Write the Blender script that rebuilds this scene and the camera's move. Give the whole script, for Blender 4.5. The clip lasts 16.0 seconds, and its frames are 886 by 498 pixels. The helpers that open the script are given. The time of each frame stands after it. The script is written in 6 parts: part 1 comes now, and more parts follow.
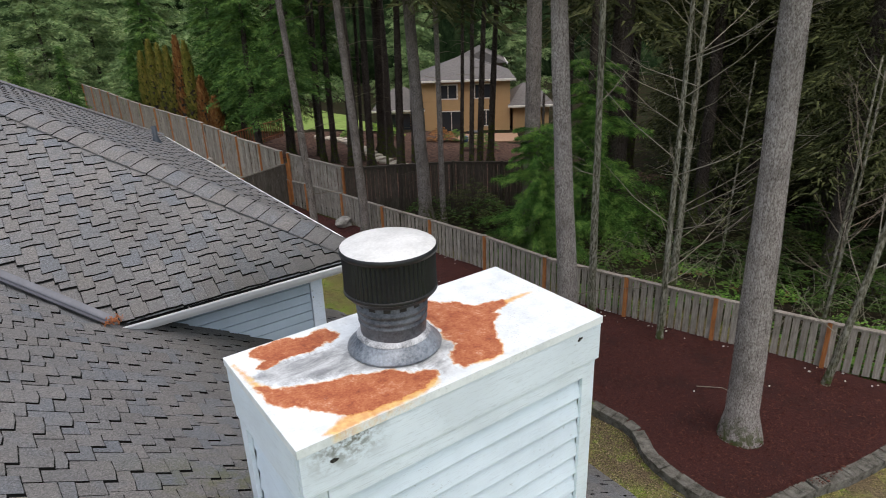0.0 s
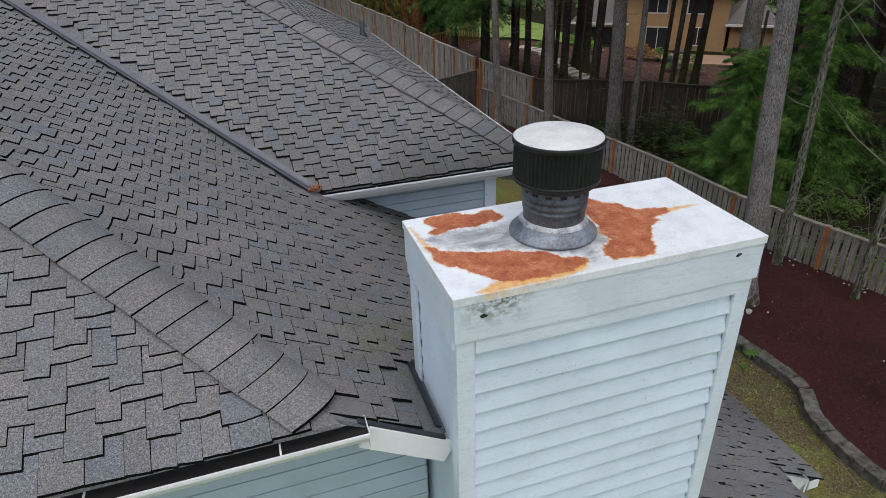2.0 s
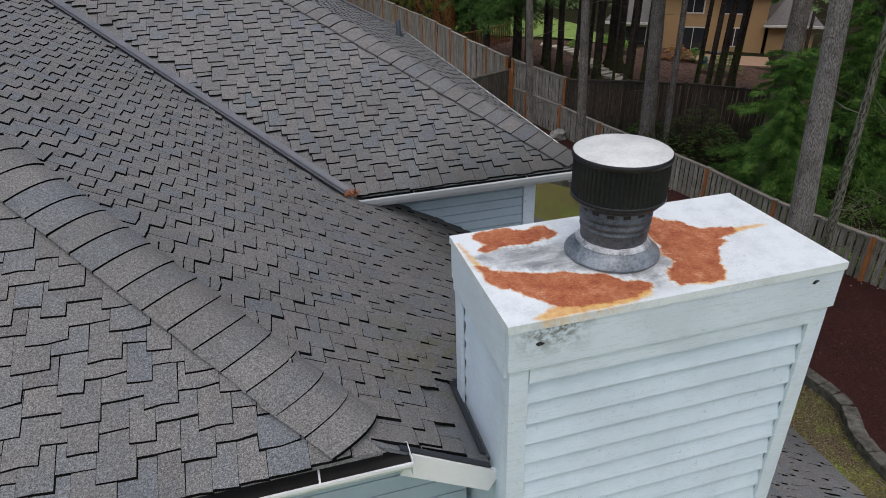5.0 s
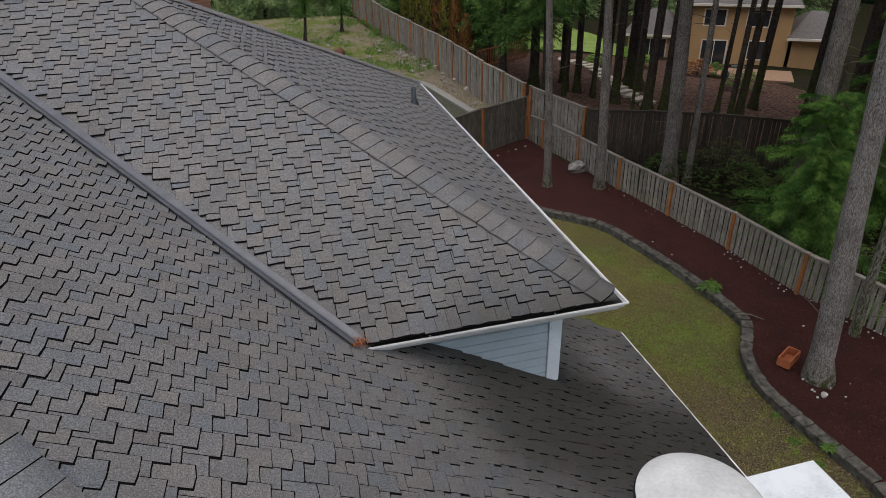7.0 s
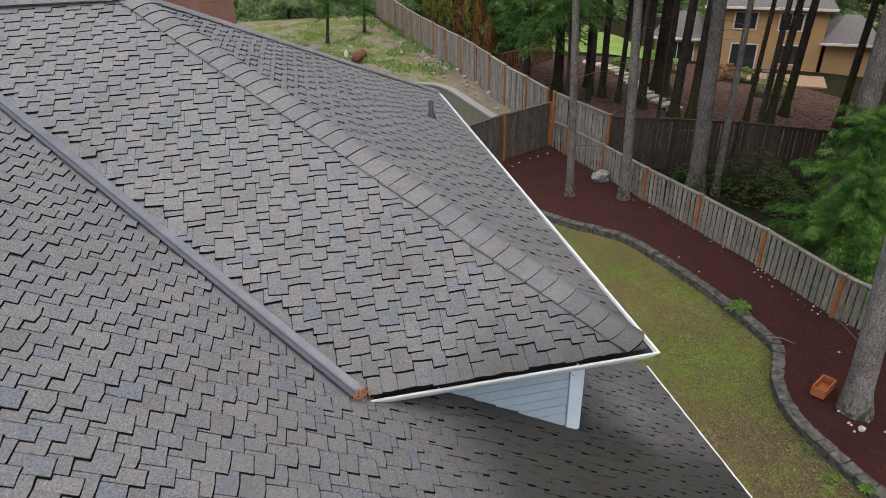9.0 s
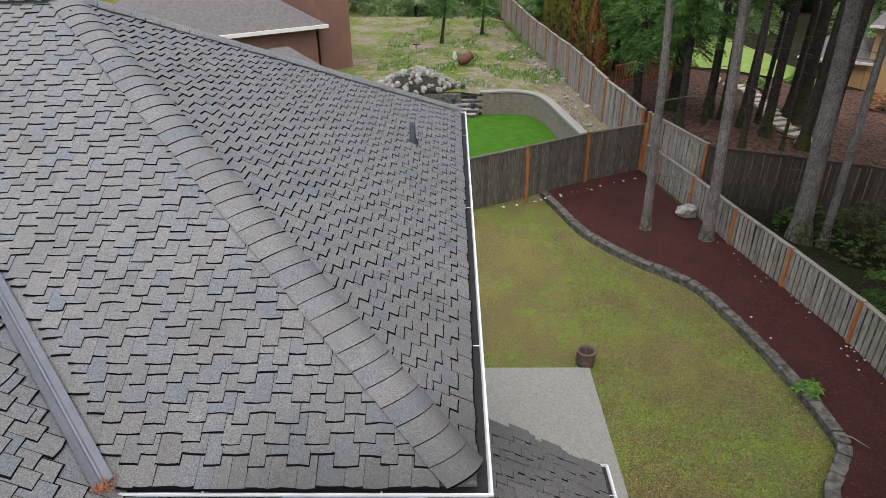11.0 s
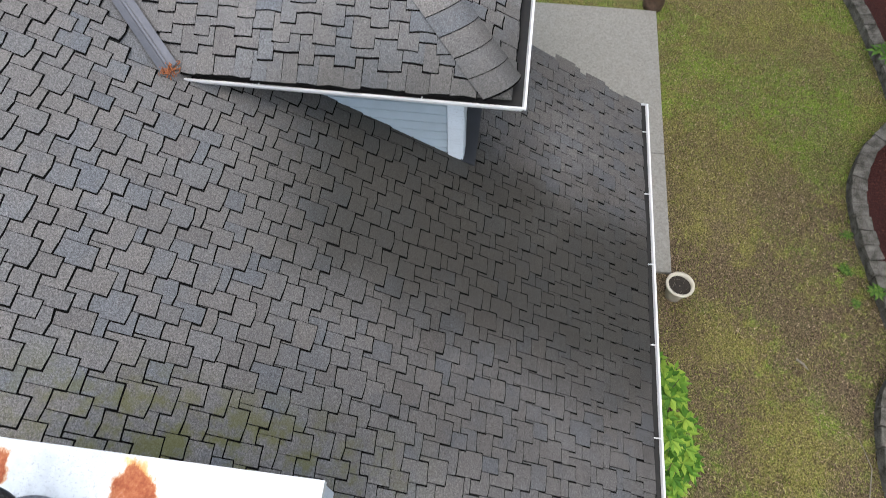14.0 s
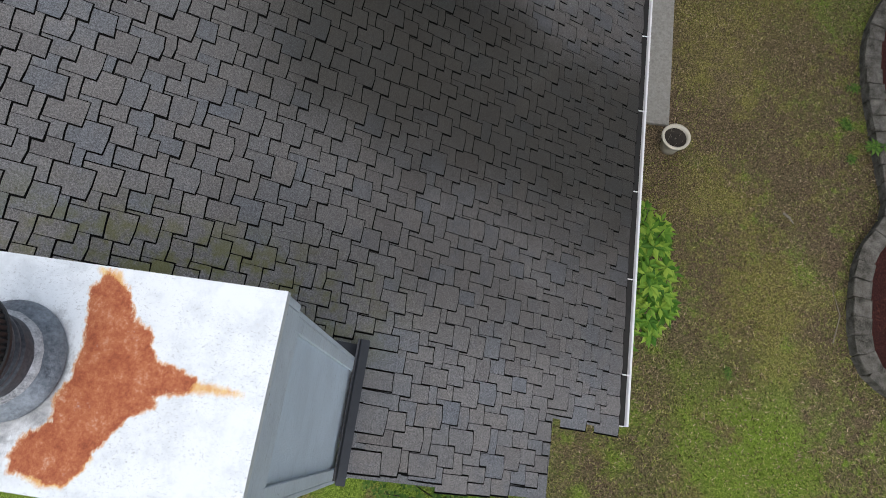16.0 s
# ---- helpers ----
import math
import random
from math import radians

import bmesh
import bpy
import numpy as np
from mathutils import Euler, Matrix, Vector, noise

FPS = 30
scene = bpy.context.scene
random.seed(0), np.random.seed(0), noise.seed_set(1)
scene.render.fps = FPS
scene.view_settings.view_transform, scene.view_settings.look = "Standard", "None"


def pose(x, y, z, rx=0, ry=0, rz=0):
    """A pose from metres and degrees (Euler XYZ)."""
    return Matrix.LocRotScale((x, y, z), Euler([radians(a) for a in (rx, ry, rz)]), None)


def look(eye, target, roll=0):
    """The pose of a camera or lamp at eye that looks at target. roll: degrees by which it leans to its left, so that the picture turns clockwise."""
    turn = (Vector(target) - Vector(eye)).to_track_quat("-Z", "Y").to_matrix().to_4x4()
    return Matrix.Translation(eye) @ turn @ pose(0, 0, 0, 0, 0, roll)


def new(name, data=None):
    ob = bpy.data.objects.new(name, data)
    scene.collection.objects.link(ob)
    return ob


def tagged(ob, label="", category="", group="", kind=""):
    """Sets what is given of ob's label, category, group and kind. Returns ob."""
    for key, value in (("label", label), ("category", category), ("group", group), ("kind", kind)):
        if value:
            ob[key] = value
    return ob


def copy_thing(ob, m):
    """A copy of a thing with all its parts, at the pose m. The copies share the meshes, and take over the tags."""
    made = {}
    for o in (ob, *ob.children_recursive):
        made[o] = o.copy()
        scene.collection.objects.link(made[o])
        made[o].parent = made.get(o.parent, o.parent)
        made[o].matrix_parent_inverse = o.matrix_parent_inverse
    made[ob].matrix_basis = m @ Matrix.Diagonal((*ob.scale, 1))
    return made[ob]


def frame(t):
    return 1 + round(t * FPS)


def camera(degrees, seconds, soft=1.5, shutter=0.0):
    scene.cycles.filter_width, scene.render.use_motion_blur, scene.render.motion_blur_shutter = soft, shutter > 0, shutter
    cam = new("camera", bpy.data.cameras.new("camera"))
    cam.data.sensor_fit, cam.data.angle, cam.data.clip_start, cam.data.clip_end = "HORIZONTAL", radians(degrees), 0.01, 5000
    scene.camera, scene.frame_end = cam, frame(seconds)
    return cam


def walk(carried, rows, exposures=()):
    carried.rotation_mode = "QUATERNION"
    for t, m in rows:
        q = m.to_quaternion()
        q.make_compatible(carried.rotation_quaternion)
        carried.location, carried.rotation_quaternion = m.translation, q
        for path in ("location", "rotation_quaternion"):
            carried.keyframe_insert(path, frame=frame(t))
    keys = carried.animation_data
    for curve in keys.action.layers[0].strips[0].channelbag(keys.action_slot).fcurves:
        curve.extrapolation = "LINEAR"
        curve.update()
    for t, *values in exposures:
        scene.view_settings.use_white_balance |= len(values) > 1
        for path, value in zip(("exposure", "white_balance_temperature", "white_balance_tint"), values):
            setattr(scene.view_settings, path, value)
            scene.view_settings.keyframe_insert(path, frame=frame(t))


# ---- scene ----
cam = camera(70.5, 16.0, soft=0.75, shutter=0.2)
PATH = [
    (0, (-0.285, -0.251, 8.024), (0.787, 1.27, 7.291), -2.1),
    (0.5, (-0.291, -0.336, 8.014), (0.612, 1.293, 7.283), -2.0),
    (1, (-0.322, -0.421, 7.997), (0.405, 1.241, 7.155), -1.9),
    (1.5, (-0.361, -0.491, 8.001), (0.212, 1.17, 7.044), -1.8),
    (2, (-0.379, -0.523, 7.994), (0.151, 1.152, 7.038), -1.7),
    (2.5, (-0.384, -0.532, 7.989), (0.118, 1.152, 7.033), -1.8),
    (3, (-0.394, -0.521, 7.986), (0.09, 1.168, 7.03), -1.9),
    (5.3, (-0.432, -0.191, 7.995), (0.01, 1.507, 7.036), -1.8),
    (5.5, (-0.403, 0.04, 7.968), (0.027, 1.741, 7.009), -2.0),
    (6, (-0.282, 0.549, 8.035), (0.142, 2.252, 7.076), -2.0),
    (6.5, (-0.181, 0.755, 8.487), (0.239, 2.459, 7.529), -1.9),
    (7, (-0.163, 0.753, 8.816), (0.248, 2.46, 7.859), -1.9),
    (7.5, (-0.147, 0.876, 8.857), (0.257, 2.585, 7.899), -1.9),
    (8, (-0.127, 1.01, 8.86), (0.27, 2.721, 7.902), -1.9),
    (8.5, (-0.1, 1.068, 8.845), (0.257, 2.789, 7.891), -2.0),
    (9, (0.037, 1.301, 8.871), (0.386, 3.022, 7.914), -1.8),
    (9.2, (0.195, 1.422, 8.882), (0.541, 3.142, 7.924), -1.8),
    (11.3, (2.453, 2.209, 8.859), (2.335, 3.964, 7.907), -1.0),
    (11.5, (2.507, 2.178, 8.858), (2.344, 3.908, 7.868), -1.2),
    (12, (2.51, 2.09, 8.823), (2.32, 3.752, 7.727), -1.1),
    (12.5, (2.439, 2.052, 8.806), (2.252, 3.594, 7.546), -0.9),
    (13, (2.385, 2.025, 8.811), (2.207, 3.396, 7.365), -0.7),
    (13.5, (2.351, 2.022, 8.807), (2.188, 3.203, 7.201), -1.0),
    (14, (2.361, 1.995, 8.802), (2.212, 2.978, 7.066), -1.5),
    (14.5, (2.486, 2.004, 8.807), (2.36, 2.763, 6.961), -1.9),
    (15, (2.54, 1.992, 8.785), (2.433, 2.636, 6.895), -1.5),
    (15.5, (2.563, 1.938, 8.789), (2.448, 2.579, 6.898), -2.2),
    (16, (2.54, 1.891, 8.784), (2.434, 2.461, 6.87), -2.4),
]
EXPOSURES = [(0.0, 0.45, 6600, 10), (1.0, 0.26, 6450, 10), (3.0, -0.05, 6300, 10), (5.5, -0.05, 6500, 10), (6.3, -0.12, 6650, 10), (7.0, -0.05, 6650, 10), (9.0, 0.63, 6550, 10),
             (11.5, 0.82, 6450, 9), (13.5, 0.94, 6450, 9), (14.5, 0.66, 6350, 9), (16.0, 0.20, 6350, 9)]
walk(cam, [(t, look(eye, target, roll)) for t, eye, target, roll in PATH], EXPOSURES)

# ---- world and light: bright overcast ----
SUN_EL, SUN_AZ = radians(71), radians(182)
world = bpy.data.worlds.new("world")
scene.world = world
world.use_nodes = True
wn, wl = world.node_tree.nodes, world.node_tree.links
sky = wn.new("ShaderNodeTexSky")
sky.sky_type = "NISHITA"
sky.sun_disc = False
sky.sun_elevation, sky.sun_rotation = SUN_EL, SUN_AZ
sky.air_density, sky.dust_density, sky.ozone_density = 1.0, 3.2, 0.8
wn["Background"].inputs["Strength"].default_value = 0.15
wl.new(sky.outputs[0], wn["Background"].inputs["Color"])
sun = new("sun", bpy.data.lights.new("sun", "SUN"))
sun.data.energy, sun.data.angle, sun.data.color = 1.7, radians(160), (1.0, 0.968, 0.885)
sun.matrix_basis = look((0, 0, 30), (-30 * math.sin(SUN_AZ) / math.tan(SUN_EL), -30 * math.cos(SUN_AZ) / math.tan(SUN_EL), 0))


# ---- materials ----
class Mat:
    """A node material on world-space position."""

    def __init__(self, name, rough=0.8, metal=0.0, spec=0.4):
        self.m = bpy.data.materials.new(name)
        self.m.use_nodes = True
        self.n, self.l = self.m.node_tree.nodes, self.m.node_tree.links
        self.b = self.n["Principled BSDF"]
        self.b.inputs["Roughness"].default_value = rough
        self.b.inputs["Metallic"].default_value = metal
        self.b.inputs["Specular IOR Level"].default_value = spec
        self.geo = self.n.new("ShaderNodeNewGeometry")
        self.pos = self.geo.outputs["Position"]

    def put(self, sock, v):
        if isinstance(v, (int, float)):
            sock.default_value = v
        elif isinstance(v, tuple):
            sock.default_value = (*v, 1.0) if len(v) == 3 and len(sock.default_value) == 4 else v
        else:
            self.l.new(v, sock)

    def math(self, op, a, b=0.0, clamp=False):
        nd = self.n.new("ShaderNodeMath")
        nd.operation, nd.use_clamp = op, clamp
        self.put(nd.inputs[0], a)
        self.put(nd.inputs[1], b)
        return nd.outputs[0]

    def stretch(self, sx, sy, sz, src=None):
        nd = self.n.new("ShaderNodeVectorMath")
        nd.operation = "MULTIPLY"
        self.l.new(src or self.pos, nd.inputs[0])
        nd.inputs[1].default_value = (sx, sy, sz)
        return nd.outputs[0]

    def shifted(self, amount, src=None):
        """Position moved by the object's own random number, so that alike pieces differ."""
        nd = self.n.new("ShaderNodeVectorMath")
        nd.operation = "ADD"
        self.l.new(src or self.pos, nd.inputs[0])
        info = self.n.new("ShaderNodeObjectInfo")
        self.l.new(self.math("MULTIPLY", info.outputs["Random"], amount), nd.inputs[1])
        return nd.outputs[0]

    def noise(self, scale, detail=4.0, rough=0.55, vec=None, dist=0.0):
        nd = self.n.new("ShaderNodeTexNoise")
        nd.inputs["Scale"].default_value = scale
        nd.inputs["Detail"].default_value = detail
        nd.inputs["Roughness"].default_value = rough
        nd.inputs["Distortion"].default_value = dist
        self.l.new(vec or self.pos, nd.inputs["Vector"])
        return nd.outputs["Fac"]

    def voronoi(self, scale, vec=None, out="Distance"):
        nd = self.n.new("ShaderNodeTexVoronoi")
        nd.inputs["Scale"].default_value = scale
        self.l.new(vec or self.pos, nd.inputs["Vector"])
        return nd.outputs[out]

    def ramp(self, fac, *stops):
        nd = self.n.new("ShaderNodeValToRGB")
        e = nd.color_ramp.elements
        while len(e) < len(stops):
            e.new(0.5)
        for el, (p, c) in zip(e, stops):
            el.position, el.color = p, (*c, 1.0) if len(c) == 3 else c
        self.put(nd.inputs[0], fac)
        return nd.outputs[0]

    def band(self, fac, lo, hi):
        """0 below lo, 1 above hi, smooth between."""
        nd = self.n.new("ShaderNodeMapRange")
        nd.interpolation_type = "SMOOTHSTEP"
        self.put(nd.inputs[0], fac)
        nd.inputs[1].default_value, nd.inputs[2].default_value = lo, hi
        return nd.outputs[0]

    def mix(self, fac, a, b, mode="MIX"):
        nd = self.n.new("ShaderNodeMix")
        nd.data_type, nd.blend_type = "RGBA", mode
        self.put(nd.inputs[0], fac)
        self.put(nd.inputs[6], a)
        self.put(nd.inputs[7], b)
        return nd.outputs[2]

    def rand(self):
        """A random number per object and per joined piece."""
        info = self.n.new("ShaderNodeObjectInfo")
        return self.math("FRACT", self.math("ADD", info.outputs["Random"], self.geo.outputs["Random Per Island"]))

    def attr(self, name):
        nd = self.n.new("ShaderNodeAttribute")
        nd.attribute_name = name
        return nd.outputs["Color"]

    def color(self, c):
        self.put(self.b.inputs["Base Color"], c)
        return self

    def bump(self, height, strength=0.4, distance=0.01):
        nd = self.n.new("ShaderNodeBump")
        nd.inputs["Strength"].default_value, nd.inputs["Distance"].default_value = strength, distance
        self.l.new(height, nd.inputs["Height"])
        self.l.new(nd.outputs[0], self.b.inputs["Normal"])
        return self


def xyz(m):
    nd = m.n.new("ShaderNodeSeparateXYZ")
    m.l.new(m.pos, nd.inputs[0])
    return nd.outputs


def shingle_material():
    m = Mat("asphalt_shingle", 0.66, spec=0.20)
    r = m.rand()
    # granule blends: mostly grey-brown, some slate blue, some warm brown
    c = m.ramp(r, (0.0, (0.128, 0.124, 0.122)), (0.16, (0.158, 0.153, 0.149)), (0.30, (0.142, 0.141, 0.142)), (0.42, (0.164, 0.156, 0.149)),
               (0.55, (0.136, 0.136, 0.138)), (0.66, (0.150, 0.143, 0.136)), (0.78, (0.142, 0.147, 0.153)), (0.88, (0.124, 0.133, 0.146)), (0.95, (0.148, 0.150, 0.153)), (1.0, (0.127, 0.119, 0.115)))
    c = m.mix(1.0, c, (1.04, 1.04, 1.04), "MULTIPLY")
    # the blend drifts within a tab
    c = m.mix(m.math("MULTIPLY", m.band(m.noise(5.5, 3, 0.6), 0.46, 0.66), 0.30), c, (0.172, 0.160, 0.150))
    c = m.mix(m.math("MULTIPLY", m.band(m.noise(4.1, 3, 0.6, m.stretch(1.0, 1.0, 1.3)), 0.54, 0.70), 0.35), c, (0.112, 0.126, 0.147))
    grain = m.mix(0.5, m.noise(105, 3, 0.85), m.noise(250, 2, 0.85))
    c = m.mix(1.0, c, m.ramp(grain, (0.36, (0.28, 0.28, 0.28)), (0.5, (0.98, 0.98, 0.98)), (0.63, (2.3, 2.28, 2.25))), "MULTIPLY")
    c = m.mix(m.math("MULTIPLY", m.band(m.noise(1.3, 3), 0.45, 0.75), 0.25), c, (0.105, 0.100, 0.095))
    # moss in the wet strip behind the chimney and below the upper gutter's end
    x, y, z = xyz(m)
    lobe = m.math("MULTIPLY", m.band(m.math("ABSOLUTE", m.math("SUBTRACT", y, 2.56)), 0.52, 0.12), m.band(m.math("ABSOLUTE", m.math("SUBTRACT", x, 1.0)), 1.4, 0.3))
    moss = m.math("MULTIPLY", lobe, m.band(m.noise(6, 5, 0.65), 0.42, 0.60))
    c = m.mix(m.math("MULTIPLY", moss, 0.85), c, m.mix(0.2, (0.125, 0.128, 0.022), c))
    # damp, algae-dark streak that runs down from the end of the upper gutter, deepened to paint the eave's shade
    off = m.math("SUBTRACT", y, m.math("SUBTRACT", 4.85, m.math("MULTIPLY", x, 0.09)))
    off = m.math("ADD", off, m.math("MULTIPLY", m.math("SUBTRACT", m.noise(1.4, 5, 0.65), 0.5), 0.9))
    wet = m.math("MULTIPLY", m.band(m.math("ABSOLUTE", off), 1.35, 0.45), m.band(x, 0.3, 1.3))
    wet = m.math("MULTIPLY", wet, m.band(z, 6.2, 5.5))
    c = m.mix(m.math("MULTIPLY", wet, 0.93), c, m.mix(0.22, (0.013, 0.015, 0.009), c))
    # brownish darkening of the slope, fading out towards the ridge
    brown_tone = m.math("MULTIPLY", m.math("MULTIPLY", m.band(x, -1.6, 0.4), m.band(z, 7.0, 6.0)), m.math("MULTIPLY", m.band(y, 2.2, 2.9), m.band(y, 7.1, 6.6)))
    brown_tone = m.math("MULTIPLY", brown_tone, m.band(m.noise(0.8, 5, 0.65), 0.25, 0.6))
    c = m.mix(m.math("MULTIPLY", brown_tone, 0.40), c, m.mix(0.45, (0.058, 0.053, 0.046), c))
    # thinner coat of algae over the damp lower half of the same slope
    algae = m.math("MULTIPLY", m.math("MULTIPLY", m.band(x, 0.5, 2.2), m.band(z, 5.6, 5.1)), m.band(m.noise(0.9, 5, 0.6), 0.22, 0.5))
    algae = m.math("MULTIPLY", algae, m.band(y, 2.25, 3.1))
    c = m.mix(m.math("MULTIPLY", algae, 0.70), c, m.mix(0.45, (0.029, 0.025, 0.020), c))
    m.color(c)
    m.bump(m.noise(420, 2, 0.7), 0.5, 0.004)
    return m.m


def plain(name, a, b, scale=3.0, rough=0.7, metal=0.0, bump=0.0, bscale=60, spec=0.4, spread=0.5):
    m = Mat(name, rough, metal, spec)
    f = m.mix(0.4, m.noise(scale, 5), m.noise(scale * 9, 4))
    m.color(m.ramp(f, (0.5 - spread / 2, a), (0.5 + spread / 2, b)))
    if bump:
        m.bump(m.noise(bscale, 4, 0.6), bump, 0.01)
    return m.m


def painted_siding(name, tint, wear=0.35):
    m = Mat(name, 0.5, spec=0.45)
    v = m.shifted(3.0, m.stretch(1.6, 1.6, 15.0))
    grain = m.noise(7, 7, 0.7, v, 1.6)
    c = m.mix(m.band(m.noise(3, 4), 0.3, 0.75), tint, tuple(q * 0.88 for q in tint))
    c = m.mix(m.math("MULTIPLY", m.rand(), 0.16), c, tuple(q * 0.72 for q in tint))
    cracks = m.math("MULTIPLY", m.band(m.noise(16, 6, 0.75, m.shifted(5.0, m.stretch(1.0, 1.0, 9.0)), 1.0), 0.60, 0.68), m.band(m.noise(1.8, 4), 0.46, 0.62))
    spots = m.math("MULTIPLY", m.band(m.noise(48, 6, 0.8), 0.60, 0.66), m.band(m.noise(2.2, 4), 0.50, 0.66))
    c = m.mix(m.math("MULTIPLY", m.math("MAXIMUM", spots, cracks), wear), c, (0.15, 0.145, 0.115))
    # raised grain shows as fine wavy lines
    lines = m.noise(4.5, 7, 0.72, m.shifted(4.0, m.stretch(1.3, 1.3, 24.0)), 2.2)
    c = m.mix(m.math("MULTIPLY", m.band(lines, 0.53, 0.60), 0.42 * wear), c, tuple(q * 0.55 for q in tint))
    x, y, z = xyz(m)
    # mildew below the rusty drip at the cap's corner
    mild = m.math("MULTIPLY", m.band(m.math("ABSOLUTE", m.math("SUBTRACT", x, 0.50)), 0.22, 0.03), m.math("MULTIPLY", m.band(z, 6.38, 6.55), m.band(y, 1.62, 1.55)))
    mild = m.math("MULTIPLY", mild, m.band(m.noise(24, 6, 0.75), 0.40, 0.58))
    c = m.mix(m.math("MULTIPLY", mild, wear), c, (0.085, 0.080, 0.045))
    m.color(c)
    m.bump(m.mix(0.6, grain, lines), 0.6, 0.008)
    return m.m


def bark_material(name, a, b, c3, scale=26.0):
    m = Mat(name, 0.95, spec=0.05)
    v = m.shifted(7.0, m.stretch(1, 1, 0.14))
    plates = m.noise(scale, 6, 0.75, v, 0.9)
    flakes = m.voronoi(scale * 2.2, m.shifted(3.0, m.stretch(1, 1, 0.25)))
    f = m.math("ADD", m.math("MULTIPLY", plates, 0.75), m.math("MULTIPLY", flakes, 0.35))
    c = m.ramp(f, (0.36, a), (0.5, b), (0.66, c3))
    c = m.mix(m.math("MULTIPLY", m.band(m.noise(1.7, 4, 0.6, m.shifted(5.0)), 0.42, 0.68), 0.35), c, a)
    c = m.mix(m.math("MULTIPLY", m.band(m.noise(38, 3, 0.7, v), 0.64, 0.72), 0.35), c, tuple(min(1.0, q * 1.15) for q in c3))
    z = xyz(m)[2]
    mossy = m.math("MULTIPLY", m.band(z, 0.95, 0.1), m.band(m.noise(7, 5), 0.42, 0.6))
    c = m.mix(mossy, c, (0.06, 0.075, 0.02))
    m.color(c)
    m.bump(f, 1.0, 0.05)
    return m.m


def leaf_material(name, a, b, c3, rough=0.6, clump=0.0):
    m = Mat(name, rough, spec=0.10)
    r = m.math("FRACT", m.math("ADD", m.rand(), m.math("MULTIPLY", m.noise(1.1, 3), 0.8)))
    if clump:
        # whole sprays of younger and older needles
        r = m.math("ADD", m.math("MULTIPLY", m.rand(), 0.4), m.math("MULTIPLY", m.band(m.noise(clump, 4, 0.65), 0.38, 0.64), 0.6))
    m.color(m.ramp(r, (0.0, a), (0.5, b), (1.0, c3)))
    m.b.inputs["Subsurface Weight"].default_value = 0.0
    return m.m


def lawn_material():
    m = Mat("mossy_lawn", 0.95, spec=0.05)
    fine = m.mix(0.72, m.noise(130, 3, 0.8), m.noise(44, 5, 0.85, None, 1.2))
    mid = m.noise(2.4, 8, 0.75)
    big = m.noise(0.42, 5, 0.6)
    moss = m.ramp(fine, (0.40, (0.022, 0.021, 0.007)), (0.5, (0.125, 0.122, 0.030)), (0.59, (0.42, 0.37, 0.14)))
    grass = m.ramp(fine, (0.40, (0.020, 0.030, 0.007)), (0.5, (0.110, 0.175, 0.020)), (0.60, (0.33, 0.42, 0.085)))
    dirt = m.ramp(fine, (0.40, (0.014, 0.010, 0.007)), (0.5, (0.070, 0.052, 0.034)), (0.60, (0.34, 0.25, 0.17)))
    c = m.mix(m.band(m.math("ADD", m.math("MULTIPLY", big, 0.55), m.math("MULTIPLY", mid, 0.45)), 0.47, 0.56), moss, grass)
    tuft = m.mix(0.5, m.noise(9, 6, 0.8, None, 0.8), m.noise(26, 5, 0.8))
    c = m.mix(m.math("MULTIPLY", m.band(tuft, 0.47, 0.56), 0.8), c, m.mix(0.65, moss, dirt))
    patch = m.band(m.math("ADD", m.math("MULTIPLY", m.noise(0.8, 4), 0.5), m.math("MULTIPLY", m.noise(5, 9, 0.85), 0.5)), 0.45, 0.54)
    c = m.mix(m.math("MULTIPLY", patch, m.math("SUBTRACT", 0.85, m.math("MULTIPLY", m.band(xyz(m)[1], 7.0, 11.0), 0.5))), c, dirt)
    x, y, z = xyz(m)
    # greener towards the open side of the yard
    c = m.mix(m.math("MULTIPLY", m.math("MULTIPLY", m.band(y, 4.0, 2.4), m.band(x, 9.2, 8.0)), m.band(m.noise(1.7, 7, 0.75), 0.36, 0.52)), c, grass)
    # trodden, bare earth by the walk and along the wall's foot
    bare = m.math("MULTIPLY", m.band(m.math("ABSOLUTE", m.math("SUBTRACT", x, 4.6)), 1.7, 0.4), m.band(m.noise(2.2, 7, 0.75), 0.36, 0.56))
    bare = m.math("MULTIPLY", bare, m.band(y, 10.5, 8.0))
    c = m.mix(m.math("MULTIPLY", bare, 0.88), c, dirt)
    foot = m.math("MULTIPLY", m.band(m.math("ABSOLUTE", m.math("SUBTRACT", x, 7.9)), 0.9, 0.1), m.band(m.noise(4, 5, 0.7), 0.38, 0.55))
    c = m.mix(m.math("MULTIPLY", m.math("MULTIPLY", foot, m.band(y, 9.8, 8.5)), 0.85), c, dirt)
    # forest floor past the fence: leaf litter, its colour lowered for forest shade
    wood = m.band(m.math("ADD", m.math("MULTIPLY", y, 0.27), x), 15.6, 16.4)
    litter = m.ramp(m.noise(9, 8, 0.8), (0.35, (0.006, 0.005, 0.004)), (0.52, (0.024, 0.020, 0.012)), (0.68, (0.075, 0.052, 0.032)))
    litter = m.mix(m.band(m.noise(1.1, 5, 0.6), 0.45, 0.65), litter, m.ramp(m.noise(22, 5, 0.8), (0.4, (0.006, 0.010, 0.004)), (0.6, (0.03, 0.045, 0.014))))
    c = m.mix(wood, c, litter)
    m.color(c)
    m.bump(fine, 0.35, 0.01)
    return m.m


